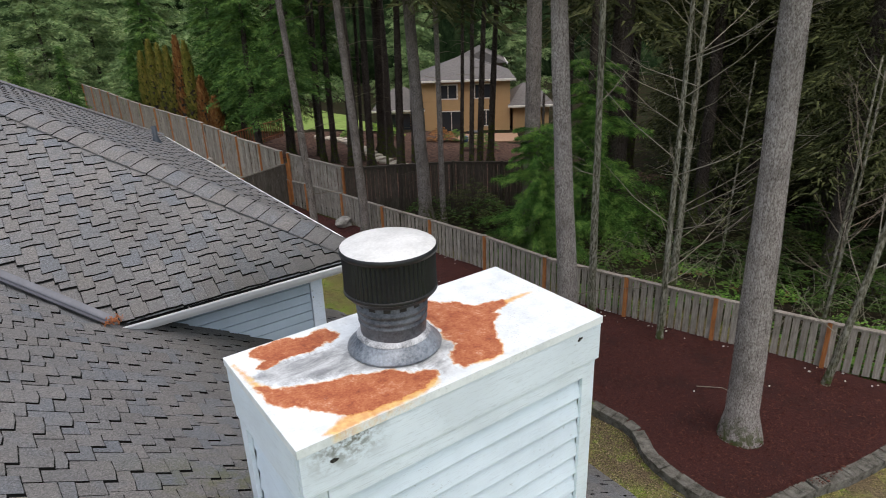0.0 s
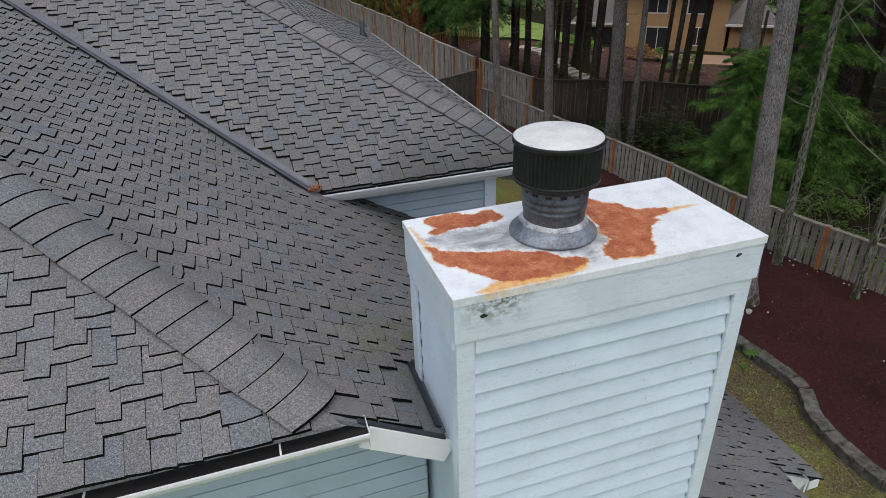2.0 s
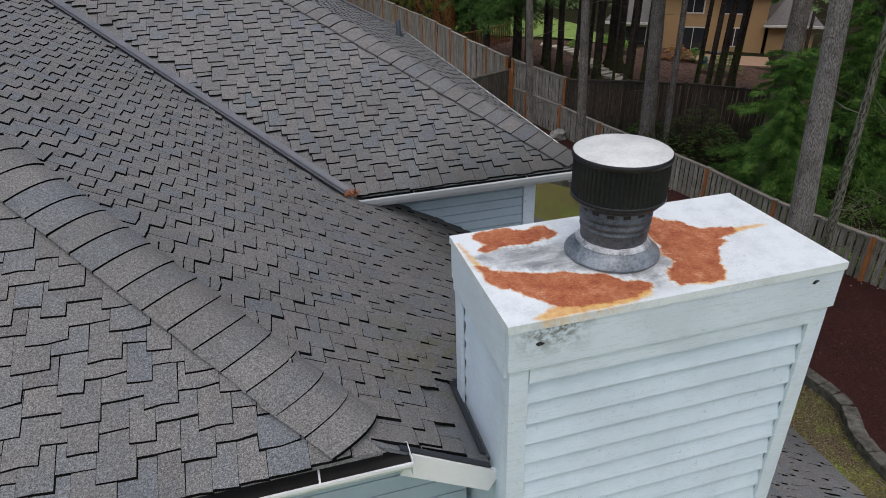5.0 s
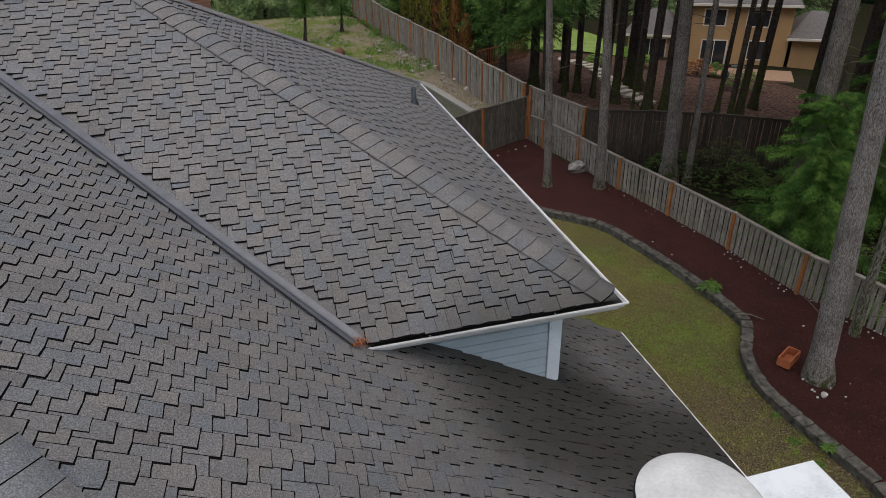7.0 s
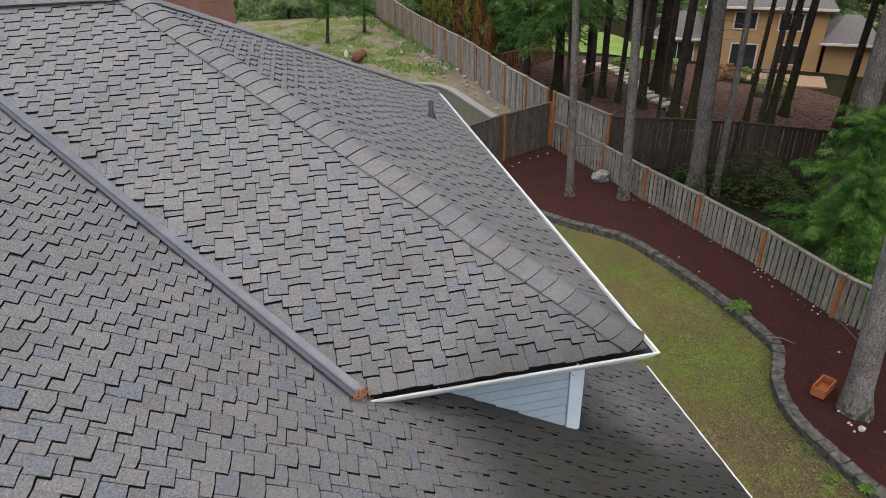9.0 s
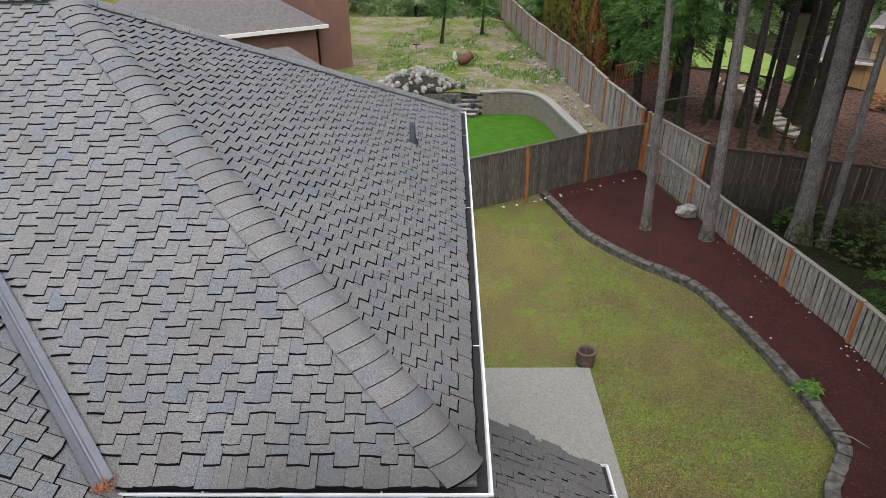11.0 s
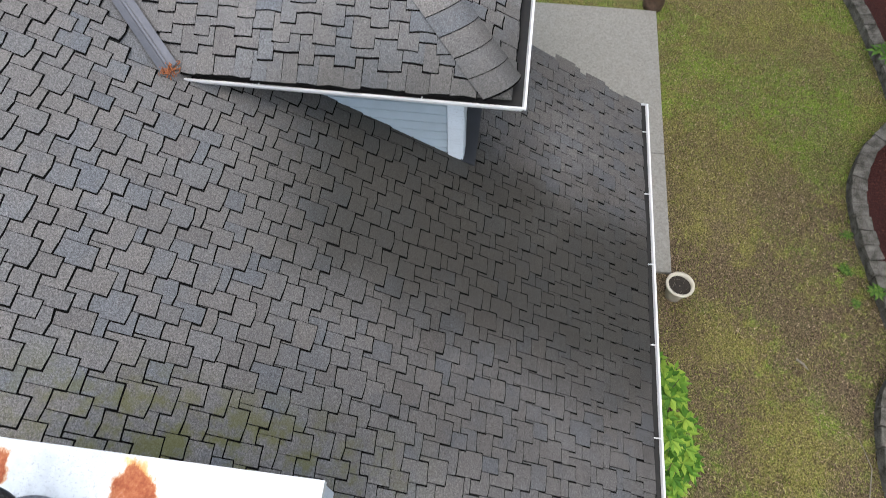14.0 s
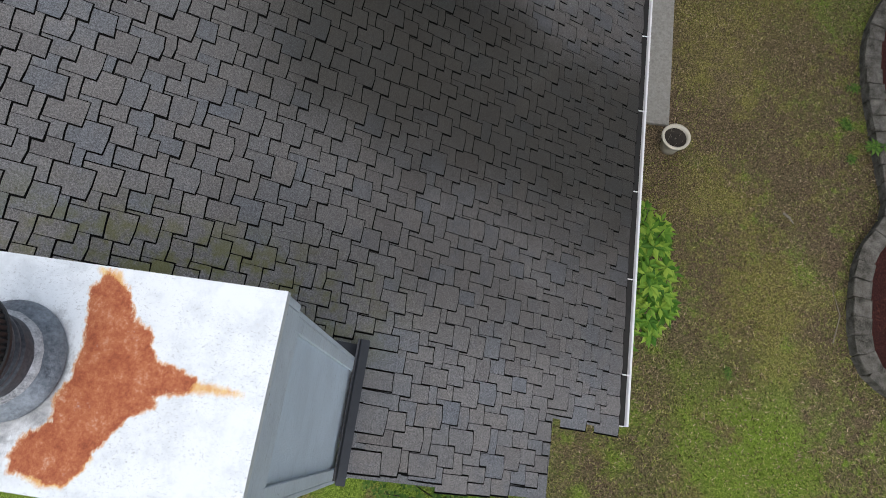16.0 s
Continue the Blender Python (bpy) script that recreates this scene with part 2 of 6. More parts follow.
def terrace_material():
    m = Mat("weedy_gravel_ground", 0.95, spec=0.15)
    fine = m.mix(0.5, m.noise(40, 4, 0.8), m.noise(12, 6, 0.8))
    stony = m.ramp(fine, (0.38, (0.045, 0.034, 0.022)), (0.5, (0.19, 0.155, 0.105)), (0.62, (0.55, 0.50, 0.40)))
    weedy = m.ramp(fine, (0.40, (0.030, 0.046, 0.008)), (0.5, (0.115, 0.150, 0.026)), (0.62, (0.25, 0.26, 0.085)))
    c = m.mix(m.band(m.mix(0.4, m.noise(0.5, 4), m.noise(2.6, 5)), 0.43, 0.56), stony, weedy)
    x, y, z = xyz(m)
    # strip of bare gravel below the fence
    strip = m.band(m.math("ADD", x, m.math("MULTIPLY", m.math("SUBTRACT", y, 30.0), 0.07)), 7.3, 7.9)
    c = m.mix(m.math("MULTIPLY", strip, 0.85), c, stony)
    m.color(c)
    m.bump(fine, 0.9, 0.05)
    return m.m


def mulch_material(name="bark_mulch", k=1.0):
    m = Mat(name, 0.9, spec=0.25)
    f = m.mix(0.5, m.noise(42, 6, 0.8), m.noise(130, 3, 0.8))
    c = m.ramp(f, (0.38, (0.010 * k, 0.004 * k, 0.004 * k)), (0.5, (0.055 * k, 0.016 * k, 0.013 * k)), (0.60, (0.125 * k, 0.040 * k, 0.030 * k)), (0.68, (0.26 * k, 0.11 * k, 0.08 * k)))
    c = m.mix(m.band(m.noise(1.0, 4), 0.45, 0.75), c, m.mix(0.5, c, (0.02, 0.010, 0.009)))
    m.color(c)
    m.bump(m.noise(60, 5, 0.8), 1.0, 0.03)
    return m.m


def fence_material(name, a, b, c3):
    m = Mat(name, 0.9, spec=0.2)
    v = m.shifted(11.0, m.stretch(6, 6, 0.5))
    f = m.noise(6, 6, 0.7, v)
    c = m.ramp(f, (0.28, a), (0.5, b), (0.72, c3))
    c = m.mix(m.math("MULTIPLY", m.rand(), 0.45), c, a)
    c = m.mix(m.math("MULTIPLY", m.band(m.noise(2.5, 4), 0.5, 0.72), 0.35), c, (0.045, 0.05, 0.03))
    m.color(c)
    m.bump(f, 0.5, 0.01)
    return m.m


def cap_sheet_material():
    m = Mat("painted_sheet_cap", 0.42, spec=0.5)
    st = m.attr("stain")
    sep = m.n.new("ShaderNodeSeparateColor")
    m.l.new(st, sep.inputs[0])
    rust, grey, halo = sep.outputs
    ragged = m.math("ADD", m.math("MULTIPLY", m.math("SUBTRACT", m.noise(26, 6, 0.75), 0.5), 0.9), m.math("MULTIPLY", m.math("SUBTRACT", m.noise(95, 5, 0.8, m.stretch(1.0, 0.35, 1.0)), 0.5), 0.75))
    white = m.mix(m.band(m.noise(9, 6, 0.7), 0.42, 0.72), (0.74, 0.775, 0.79), (0.60, 0.635, 0.65))
    pits = m.math("MULTIPLY", m.band(m.noise(70, 6, 0.85, m.stretch(1, 1.7, 1)), 0.55, 0.62), m.band(m.noise(3.2, 5, 0.65), 0.40, 0.58))
    white = m.mix(m.math("MULTIPLY", pits, 0.75), white, (0.33, 0.34, 0.33))
    greyc = m.ramp(m.mix(0.22, m.noise(6, 6, 0.65, m.stretch(0.7, 1.3, 1.0), 1.4), m.noise(60, 4, 0.8)), (0.30, (0.13, 0.135, 0.145)), (0.46, (0.34, 0.35, 0.355)), (0.6, (0.58, 0.595, 0.60)), (0.7, (0.66, 0.65, 0.62)))
    gm = m.band(m.math("ADD", grey, ragged), 0.3, 0.75)
    c = m.mix(gm, white, greyc)
    hm = m.band(m.math("ADD", halo, m.math("MULTIPLY", ragged, 0.6)), 0.25, 0.65)
    c = m.mix(m.math("MULTIPLY", hm, 0.85), c, m.ramp(m.noise(30, 4), (0.35, (0.62, 0.26, 0.015)), (0.65, (0.74, 0.50, 0.12))))
    rustc = m.ramp(m.mix(0.45, m.noise(13, 6, 0.7), m.noise(90, 4, 0.75)), (0.33, (0.19, 0.042, 0.017)), (0.45, (0.33, 0.088, 0.034)), (0.56, (0.44, 0.150, 0.062)), (0.67, (0.57, 0.33, 0.22)))
    rk = m.math("ADD", rust, m.math("ADD", m.math("MULTIPLY", ragged, 0.62), m.math("MULTIPLY", m.math("SUBTRACT", m.noise(9, 4, 0.6), 0.5), 0.9)))
    c = m.mix(m.math("MULTIPLY", m.band(rk, 0.24, 0.40), 0.75), c, (0.60, 0.27, 0.05))
    rm = m.band(rk, 0.36, 0.48)
    bald = m.math("MULTIPLY", m.band(m.noise(7, 6, 0.8), 0.60, 0.68), m.band(m.noise(60, 4, 0.7, m.stretch(1, 3, 1)), 0.45, 0.6))
    rustc = m.mix(m.math("MULTIPLY", bald, 0.6), rustc, (0.55, 0.47, 0.43))
    c = m.mix(rm, c, rustc)
    m.color(c)
    m.put(m.b.inputs["Roughness"], m.math("ADD", 0.38, m.math("MULTIPLY", rm, 0.5)))
    m.bump(m.mix(0.5, m.noise(150, 4, 0.7), m.noise(12, 4)), 0.25, 0.006)
    return m.m


M_SHINGLE = shingle_material()
M_SIDING = painted_siding("pale_blue_siding", (0.69, 0.79, 0.875), 0.55)
M_TRIM = painted_siding("pale_blue_trim", (0.72, 0.80, 0.87), 0.95)
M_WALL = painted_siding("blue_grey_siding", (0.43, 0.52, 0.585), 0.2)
M_WHITE = plain("white_gutter_enamel", (0.72, 0.73, 0.74), (0.82, 0.82, 0.82), 4, 0.35)
# near black: cut edge plus the shadow line below each butt, put into colour
M_EDGE_SHADOW = plain("shingle_edge_shadow", (0.003, 0.003, 0.003), (0.009, 0.009, 0.009), 30, 0.95, spec=0.02)
M_BLACK = plain("wet_debris", (0.008, 0.008, 0.008), (0.022, 0.02, 0.018), 20, 0.7)
M_FLASH = plain("black_flashing", (0.018, 0.02, 0.024), (0.035, 0.038, 0.045), 6, 0.4, spec=0.5)
M_VALLEY = plain("grey_valley_metal", (0.095, 0.100, 0.115), (0.165, 0.170, 0.190), 5, 0.45, 0.3)
M_CAP = cap_sheet_material()
M_BLACKMETAL = plain("weathered_black_metal", (0.005, 0.0055, 0.006), (0.022, 0.023, 0.025), 7, 0.42, 0.0, 0.2, 60, 0.3)
M_GREYMETAL = plain("weathered_dark_metal", (0.026, 0.030, 0.038), (0.15, 0.16, 0.178), 9, 0.5, 0.2, 0.3, 60, spread=0.3)
M_CHALK = plain("chalky_white_metal", (0.42, 0.42, 0.41), (0.72, 0.72, 0.70), 8, 0.6, 0.0, 0.2, 50)
M_SEAL = plain("white_sealant", (0.09, 0.10, 0.11), (0.70, 0.71, 0.72), 16, 0.7, spread=0.34)
M_COLLAR = plain("blue_grey_collar_metal", (0.045, 0.055, 0.070), (0.32, 0.355, 0.39), 8, 0.38, 0.35, 0.3, 70, spread=0.36)
M_LAWN = lawn_material()
M_MULCH = mulch_material()
M_MULCH2 = plain("faded_mulch", (0.012, 0.008, 0.006), (0.16, 0.095, 0.072), 5, 0.95, bump=1.0, bscale=40, spec=0.05, spread=0.24)
M_FENCE = fence_material("weathered_cedar", (0.108, 0.092, 0.075), (0.29, 0.258, 0.22), (0.50, 0.46, 0.41))
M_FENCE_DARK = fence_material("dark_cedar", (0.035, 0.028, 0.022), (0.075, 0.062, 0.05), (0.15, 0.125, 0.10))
M_FENCE_MID = fence_material("damp_cedar", (0.040, 0.033, 0.026), (0.125, 0.108, 0.088), (0.27, 0.24, 0.205))
M_POST = fence_material("orange_cedar", (0.20, 0.070, 0.024), (0.38, 0.150, 0.050), (0.52, 0.24, 0.09))
M_BARK = bark_material("grey_fir_bark", (0.052, 0.044, 0.038), (0.150, 0.128, 0.114), (0.30, 0.268, 0.245), 34)
M_BARK_PALE = bark_material("pale_flaky_fir_bark", (0.070, 0.058, 0.052), (0.215, 0.186, 0.170), (0.42, 0.385, 0.36), 38)
# bark of the wood's trees, with forest shade put into the colour
M_BARK_DARK = bark_material("shade_dark_fir_bark", (0.010, 0.008, 0.007), (0.038, 0.031, 0.026), (0.095, 0.08, 0.07))
M_BARK_MOSS = bark_material("mossy_alder_bark", (0.036, 0.034, 0.022), (0.11, 0.105, 0.072), (0.28, 0.27, 0.22), 16)
M_NEEDLE = leaf_material("fir_needles", (0.02, 0.055, 0.012), (0.066, 0.140, 0.032), (0.19, 0.31, 0.075), clump=1.6)
# needle colour lowered to carry the gloom under the canopy
M_NEEDLE_DARK = leaf_material("shade_dark_needles", (0.024, 0.030, 0.012), (0.056, 0.064, 0.024), (0.125, 0.135, 0.052))
M_HEMLOCK = leaf_material("hemlock_needles", (0.014, 0.046, 0.009), (0.065, 0.150, 0.028), (0.25, 0.39, 0.085), clump=3.0)
# far conifers, paled in colour to look hazy
M_NEEDLE_FAR = leaf_material("hazy_needles", (0.075, 0.13, 0.05), (0.18, 0.27, 0.105), (0.38, 0.47, 0.22), clump=0.9)
M_LEAF = leaf_material("rhododendron_leaves", (0.035, 0.105, 0.012), (0.105, 0.225, 0.025), (0.25, 0.37, 0.05), 0.42)
M_SHRUB = leaf_material("shrub_leaves", (0.03, 0.07, 0.012), (0.07, 0.14, 0.025), (0.13, 0.20, 0.04))
M_BROWNLEAF = leaf_material("browned_conifer", (0.13, 0.052, 0.018), (0.26, 0.11, 0.035), (0.33, 0.19, 0.07))
M_ARBOR = leaf_material("arborvitae_green", (0.09, 0.10, 0.018), (0.18, 0.17, 0.035), (0.30, 0.24, 0.06))
M_UNDER = leaf_material("undergrowth_leaves", (0.016, 0.036, 0.008), (0.045, 0.085, 0.018), (0.11, 0.17, 0.04), 0.5)
M_IVY = leaf_material("ivy_leaves", (0.035, 0.09, 0.014), (0.09, 0.20, 0.03), (0.19, 0.33, 0.065), 0.45)
M_DEADLEAF = leaf_material("dead_leaves", (0.07, 0.035, 0.016), (0.16, 0.085, 0.04), (0.28, 0.17, 0.09))
M_STONE = plain("weathered_block", (0.030, 0.029, 0.022), (0.19, 0.178, 0.155), 7, 0.95, bump=0.8, bscale=45, spec=0.1, spread=0.32)
M_ROCK = plain("pale_rock", (0.12, 0.11, 0.095), (0.44, 0.42, 0.38), 6, 0.9, bump=0.9, bscale=22, spec=0.1, spread=0.32)
M_PEBBLE = plain("white_pebble", (0.40, 0.38, 0.34), (0.70, 0.68, 0.63), 12, 0.8)
M_CONCRETE = plain("broom_concrete", (0.22, 0.212, 0.190), (0.335, 0.325, 0.295), 26, 0.9, bump=0.6, bscale=110, spec=0.1, spread=0.26)
M_POT = plain("cream_glazed_pot", (0.50, 0.46, 0.36), (0.66, 0.62, 0.52), 8, 0.35, spec=0.5)
M_WICKER = plain("brown_barrel_wood", (0.08, 0.05, 0.035), (0.20, 0.13, 0.09), 14, 0.8, bump=0.6)
M_SOIL = plain("potting_soil", (0.012, 0.010, 0.008), (0.05, 0.042, 0.034), 40, 0.95, bump=0.8, bscale=90)
M_TERRA = plain("terracotta", (0.34, 0.095, 0.035), (0.46, 0.16, 0.065), 9, 0.75)
M_URN = plain("weathered_brown_clay", (0.07, 0.028, 0.018), (0.18, 0.075, 0.045), 7, 0.8, bump=0.3)
M_TANWALL = plain("tan_lap_siding", (0.44, 0.275, 0.125), (0.52, 0.335, 0.165), 2, 0.8)
M_BROWNWALL = plain("brown_lap_siding", (0.17, 0.085, 0.058), (0.23, 0.12, 0.085), 2, 0.8)
M_FARROOF = plain("grey_far_roof", (0.07, 0.063, 0.06), (0.18, 0.165, 0.155), 6, 0.9, bump=0.5, bscale=12)
M_WINFRAME = plain("cream_window_trim", (0.66, 0.62, 0.54), (0.76, 0.72, 0.64), 3, 0.6)
M_PATIO = plain("tan_patio_paving", (0.27, 0.165, 0.10), (0.40, 0.26, 0.17), 4, 0.9)
M_STEP = plain("timber_step", (0.34, 0.29, 0.22), (0.58, 0.52, 0.43), 5, 0.9, bump=0.4)
M_GREENLAWN = plain("bright_green_lawn", (0.022, 0.085, 0.006), (0.075, 0.175, 0.020), 2.2, 0.95, bump=0.5, bscale=60, spec=0.05, spread=0.6)
# distant haze mixed into the lawn's own green
M_FARLAWN = plain("hazy_far_lawn", (0.13, 0.21, 0.045), (0.27, 0.35, 0.11), 1.2, 0.95, spec=0.05)
M_BLOCK = plain("tan_block_wall", (0.13, 0.11, 0.085), (0.26, 0.225, 0.18), 5, 0.95, bump=0.5, bscale=30)
M_GRAVELLY = terrace_material()
M_RUSTPIECE = plain("rusted_scrap", (0.16, 0.05, 0.02), (0.40, 0.15, 0.06), 20, 0.9)
M_BLUEGLAZE = plain("blue_glaze", (0.05, 0.09, 0.20), (0.09, 0.15, 0.30), 5, 0.3, spec=0.5)
M_DARKPLASTIC = plain("dark_plastic", (0.02, 0.03, 0.04), (0.04, 0.05, 0.065), 6, 0.5)
M_TWIG = plain("grey_twig", (0.115, 0.102, 0.076), (0.30, 0.272, 0.215), 10, 0.9)
# darker copy of the twig material, shade put into its colour
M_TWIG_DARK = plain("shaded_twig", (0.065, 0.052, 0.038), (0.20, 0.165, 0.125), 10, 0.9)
glass = Mat("window_glass", 0.05, spec=0.6)
glass.color((0.03, 0.035, 0.04))
M_GLASS = glass.m


# ---- mesh helpers ----
def add_box(bm, m, sx, sy, sz, bevel=0.0):
    """A box of full size sx, sy, sz about the matrix m."""
    r = bmesh.ops.create_cube(bm, size=1.0, matrix=m @ Matrix.Diagonal((sx, sy, sz, 1)))
    if bevel:
        edges = {e for v in r["verts"] for e in v.link_edges}
        bmesh.ops.bevel(bm, geom=list(edges), offset=bevel, segments=2, affect="EDGES", profile=0.6)
    return r["verts"]


def span(bm, lo, hi, bevel=0.0):
    c = [(a + b) / 2 for a, b in zip(lo, hi)]
    return add_box(bm, Matrix.Translation(c), *[abs(b - a) for a, b in zip(lo, hi)], bevel)


def mesh_from(name, bm, material, smooth=False):
    me = bpy.data.meshes.new(name)
    bm.normal_update()
    bm.to_mesh(me)
    bm.free()
    me.materials.append(material)
    if smooth:
        me.polygons.foreach_set("use_smooth", [True] * len(me.polygons))
    return me


def part(name, bm, material, parent=None, label="", smooth=False):
    ob = new(name, mesh_from(name, bm, material, smooth))
    ob.parent = parent
    if label:
        tagged(ob, label)
    return ob


def piece(name, mesh, m, parent):
    ob = new(name, mesh)
    ob.parent = parent
    ob.matrix_basis = m
    return ob


def raw(name, verts, faces, material, parent=None, smooth=False):
    me = bpy.data.meshes.new(name)
    me.from_pydata(verts, [], faces)
    me.materials.append(material)
    if smooth:
        me.polygons.foreach_set("use_smooth", [True] * len(me.polygons))
    ob = new(name, me)
    ob.parent = parent
    return ob


def empty(name, label, category, group="", kind="", at=(0, 0, 0)):
    ob = new(name)
    ob.location = at
    return tagged(ob, label, category, group, kind)


def lathe(bm, profile, n=40, centre=(0, 0, 0), flute=0.0, close=False):
    """Turns a list of (radius, height) round the z axis."""
    rings = []
    for r, z in profile:
        ring = []
        for i in range(n):
            a = 2 * math.pi * i / n
            rr = r + (flute if i % 2 else 0.0)
            ring.append(bm.verts.new((centre[0] + rr * math.cos(a), centre[1] + rr * math.sin(a), centre[2] + z)))
        rings.append(ring)
    for lo, hi in zip(rings, rings[1:]):
        for i in range(n):
            bm.faces.new((lo[i], lo[(i + 1) % n], hi[(i + 1) % n], hi[i]))
    if close:
        bm.faces.new(rings[-1])
        bm.faces.new(rings[0][::-1])


def sweep(bm, points, radii, n=8, wob=0.0):
    """A tapered tube along points."""
    rings = []
    for i, p in enumerate(points):
        p = Vector(p)
        d = Vector(points[min(i + 1, len(points) - 1)]) - Vector(points[max(i - 1, 0)])
        d.normalize()
        side = (Vector((0, 1, 0)) if abs(d.y) < 0.9 else Vector((1, 0, 0))).cross(d).normalized()
        back = d.cross(side)
        ring = []
        for k in range(n):
            a = 2 * math.pi * k / n
            r = radii[i] * (1 + (wob * noise.noise(Vector((p.x * 3 + math.cos(a), p.y * 3 + math.sin(a), p.z * 0.7))) if wob else 0))
            ring.append(bm.verts.new(p + side * (r * math.cos(a)) + back * (r * math.sin(a))))
        rings.append(ring)
    for lo, hi in zip(rings, rings[1:]):
        for k in range(n):
            bm.faces.new((lo[k], lo[(k + 1) % n], hi[(k + 1) % n], hi[k]))
    bm.faces.new(rings[-1])


def extrude_profile(bm, profile, a, b, up=(0, 0, 1), mitre=(0, 0)):
    """A strip profile of (out, up) points swept straight from a to b; out is to the right of the way."""
    a, b, up = Vector(a), Vector(b), Vector(up)
    out = (b - a).normalized().cross(up).normalized()
    d = (b - a).normalized()
    rows = [[bm.verts.new(p + out * o + up * h + d * (k * o)) for o, h in profile] for p, k in ((a, mitre[0]), (b, mitre[1]))]
    for i in range(len(profile) - 1):
        bm.faces.new((rows[0][i], rows[0][i + 1], rows[1][i + 1], rows[1][i]))
    return rows

# ---- the lie of the land ----
FENCE_LINE = [(-20, 21), (4.7, 13.3), (6.9, 12.6), (9.0, 12.0), (11.27, 11.34), (13.7, 11.13), (16.1, 10.75), (18.45, 10.33), (24.2, 9.15), (28.5, 8.75), (34, 8.5), (42, 7.5), (52, 6.9)]


def fence_x(y):
    return float(np.interp(y, [a for a, b in FENCE_LINE], [b for a, b in FENCE_LINE]))


def land(x, y):
    """Height of the ground."""
    d = x - fence_x(y)
    if d <= 0:
        return 0.0
    fall = min(3.75, 0.14 * max(0.0, d - 0.5))
    bumps = 0.25 * noise.noise(Vector((x * 0.25, y * 0.25, 3.1))) * min(1.0, d / 3)
    return 0.1 * min(1.0, d / 0.5) - fall + bumps


def ground_sheet():
    xs = sorted({round(v, 2) for v in [*np.arange(-4, 48, 0.8), *np.arange(-160, -4, 12), *np.arange(48, 200, 8)]})
    ys = sorted({round(v, 2) for v in [*np.arange(-4, 60, 0.8), *np.arange(-160, -4, 12), *np.arange(60, 220, 8)]})
    verts = [(x, y, land(x, y)) for y in ys for x in xs]
    w = len(xs)
    faces = [(j * w + i, j * w + i + 1, (j + 1) * w + i + 1, (j + 1) * w + i) for j in range(len(ys) - 1) for i in range(w - 1)]
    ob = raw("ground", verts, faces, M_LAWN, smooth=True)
    return tagged(ob, "patchy mossy lawn running into leaf-littered forest floor", "ground", kind="structure")


ground_sheet()

# ---- roof planes: 7 in 12 slopes ----
S = 0.583
NS = math.hypot(1, S)
EXPO = 0.134          # course height along the slope
TOOTH = 0.066         # step between long and short tabs
ROOF_A = 5.79         # lower east slope: z = ROOF_A - S x
B_EDGE_Y, B_EDGE_X, B_Z = 4.90, 2.40, 5.75
B_NORTH = 13.14
C_EDGE_Y = 1.70
C_Z = 4.915           # south slope: z = C_Z + S y
RIDGE = 8.15


def roof_slab(name, label, corners, thick=0.025):
    """A sloping deck with thickness, top at the given corners."""
    n = len(corners)
    verts = [Vector(c) for c in corners] + [Vector(c) - Vector((0, 0, thick)) for c in corners]
    faces = [tuple(range(n)), tuple(range(2 * n - 1, n - 1, -1))] + [(i, i + n, (i + 1) % n + n, (i + 1) % n) for i in range(n)]
    ob = raw(name, [tuple(v) for v in verts], faces, M_SHINGLE)
    return tagged(ob, label, "roof", kind="structure")


def za(x):
    return ROOF_A - S * x


AX0 = (ROOF_A - RIDGE) / S
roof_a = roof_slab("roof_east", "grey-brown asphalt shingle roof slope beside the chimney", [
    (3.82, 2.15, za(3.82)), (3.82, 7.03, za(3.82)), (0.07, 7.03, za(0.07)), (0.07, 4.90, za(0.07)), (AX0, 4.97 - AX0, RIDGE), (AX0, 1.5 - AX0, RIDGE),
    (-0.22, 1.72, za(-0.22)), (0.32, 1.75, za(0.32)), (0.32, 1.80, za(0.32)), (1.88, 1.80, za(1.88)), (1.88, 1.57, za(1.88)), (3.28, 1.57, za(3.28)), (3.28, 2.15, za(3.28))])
bcy = (B_EDGE_Y + B_NORTH) / 2
bhalf = (B_NORTH - B_EDGE_Y) / 2
APEX = (B_EDGE_X - bhalf, bcy, B_Z + S * bhalf)
roof_b = roof_slab("roof_upper_south", "grey-brown shingle slope of the upper roof", [
    (B_EDGE_X, B_EDGE_Y, B_Z), APEX, (AX0, bcy, APEX[2]), (0.07, B_EDGE_Y, B_Z)])
roof_e = roof_slab("roof_upper_east", "grey-brown shingle hip end of the upper roof", [(B_EDGE_X, B_EDGE_Y, B_Z), (B_EDGE_X, B_NORTH, B_Z), APEX])
roof_slab("roof_upper_north", "hidden far shingle slope of the upper roof", [(B_EDGE_X, B_NORTH, B_Z), (-12, B_NORTH, B_Z), (-12, bcy, APEX[2]), APEX])
roof_c = roof_slab("roof_south", "grey shingle slope above the south gutter", [
    (-0.20, C_EDGE_Y, C_Z + S * C_EDGE_Y), (AX0, 1.5 - AX0, RIDGE), (-12, 1.5 - AX0, RIDGE), (-12, C_EDGE_Y, C_Z + S * C_EDGE_Y)])
roof_slab("roof_west", "hidden far shingle slope of the main roof", [(AX0, 1.5 - AX0, RIDGE), (AX0, bcy, RIDGE), (-12, bcy, RIDGE - 0.02), (-12, 1.5 - AX0, RIDGE - 0.02)])


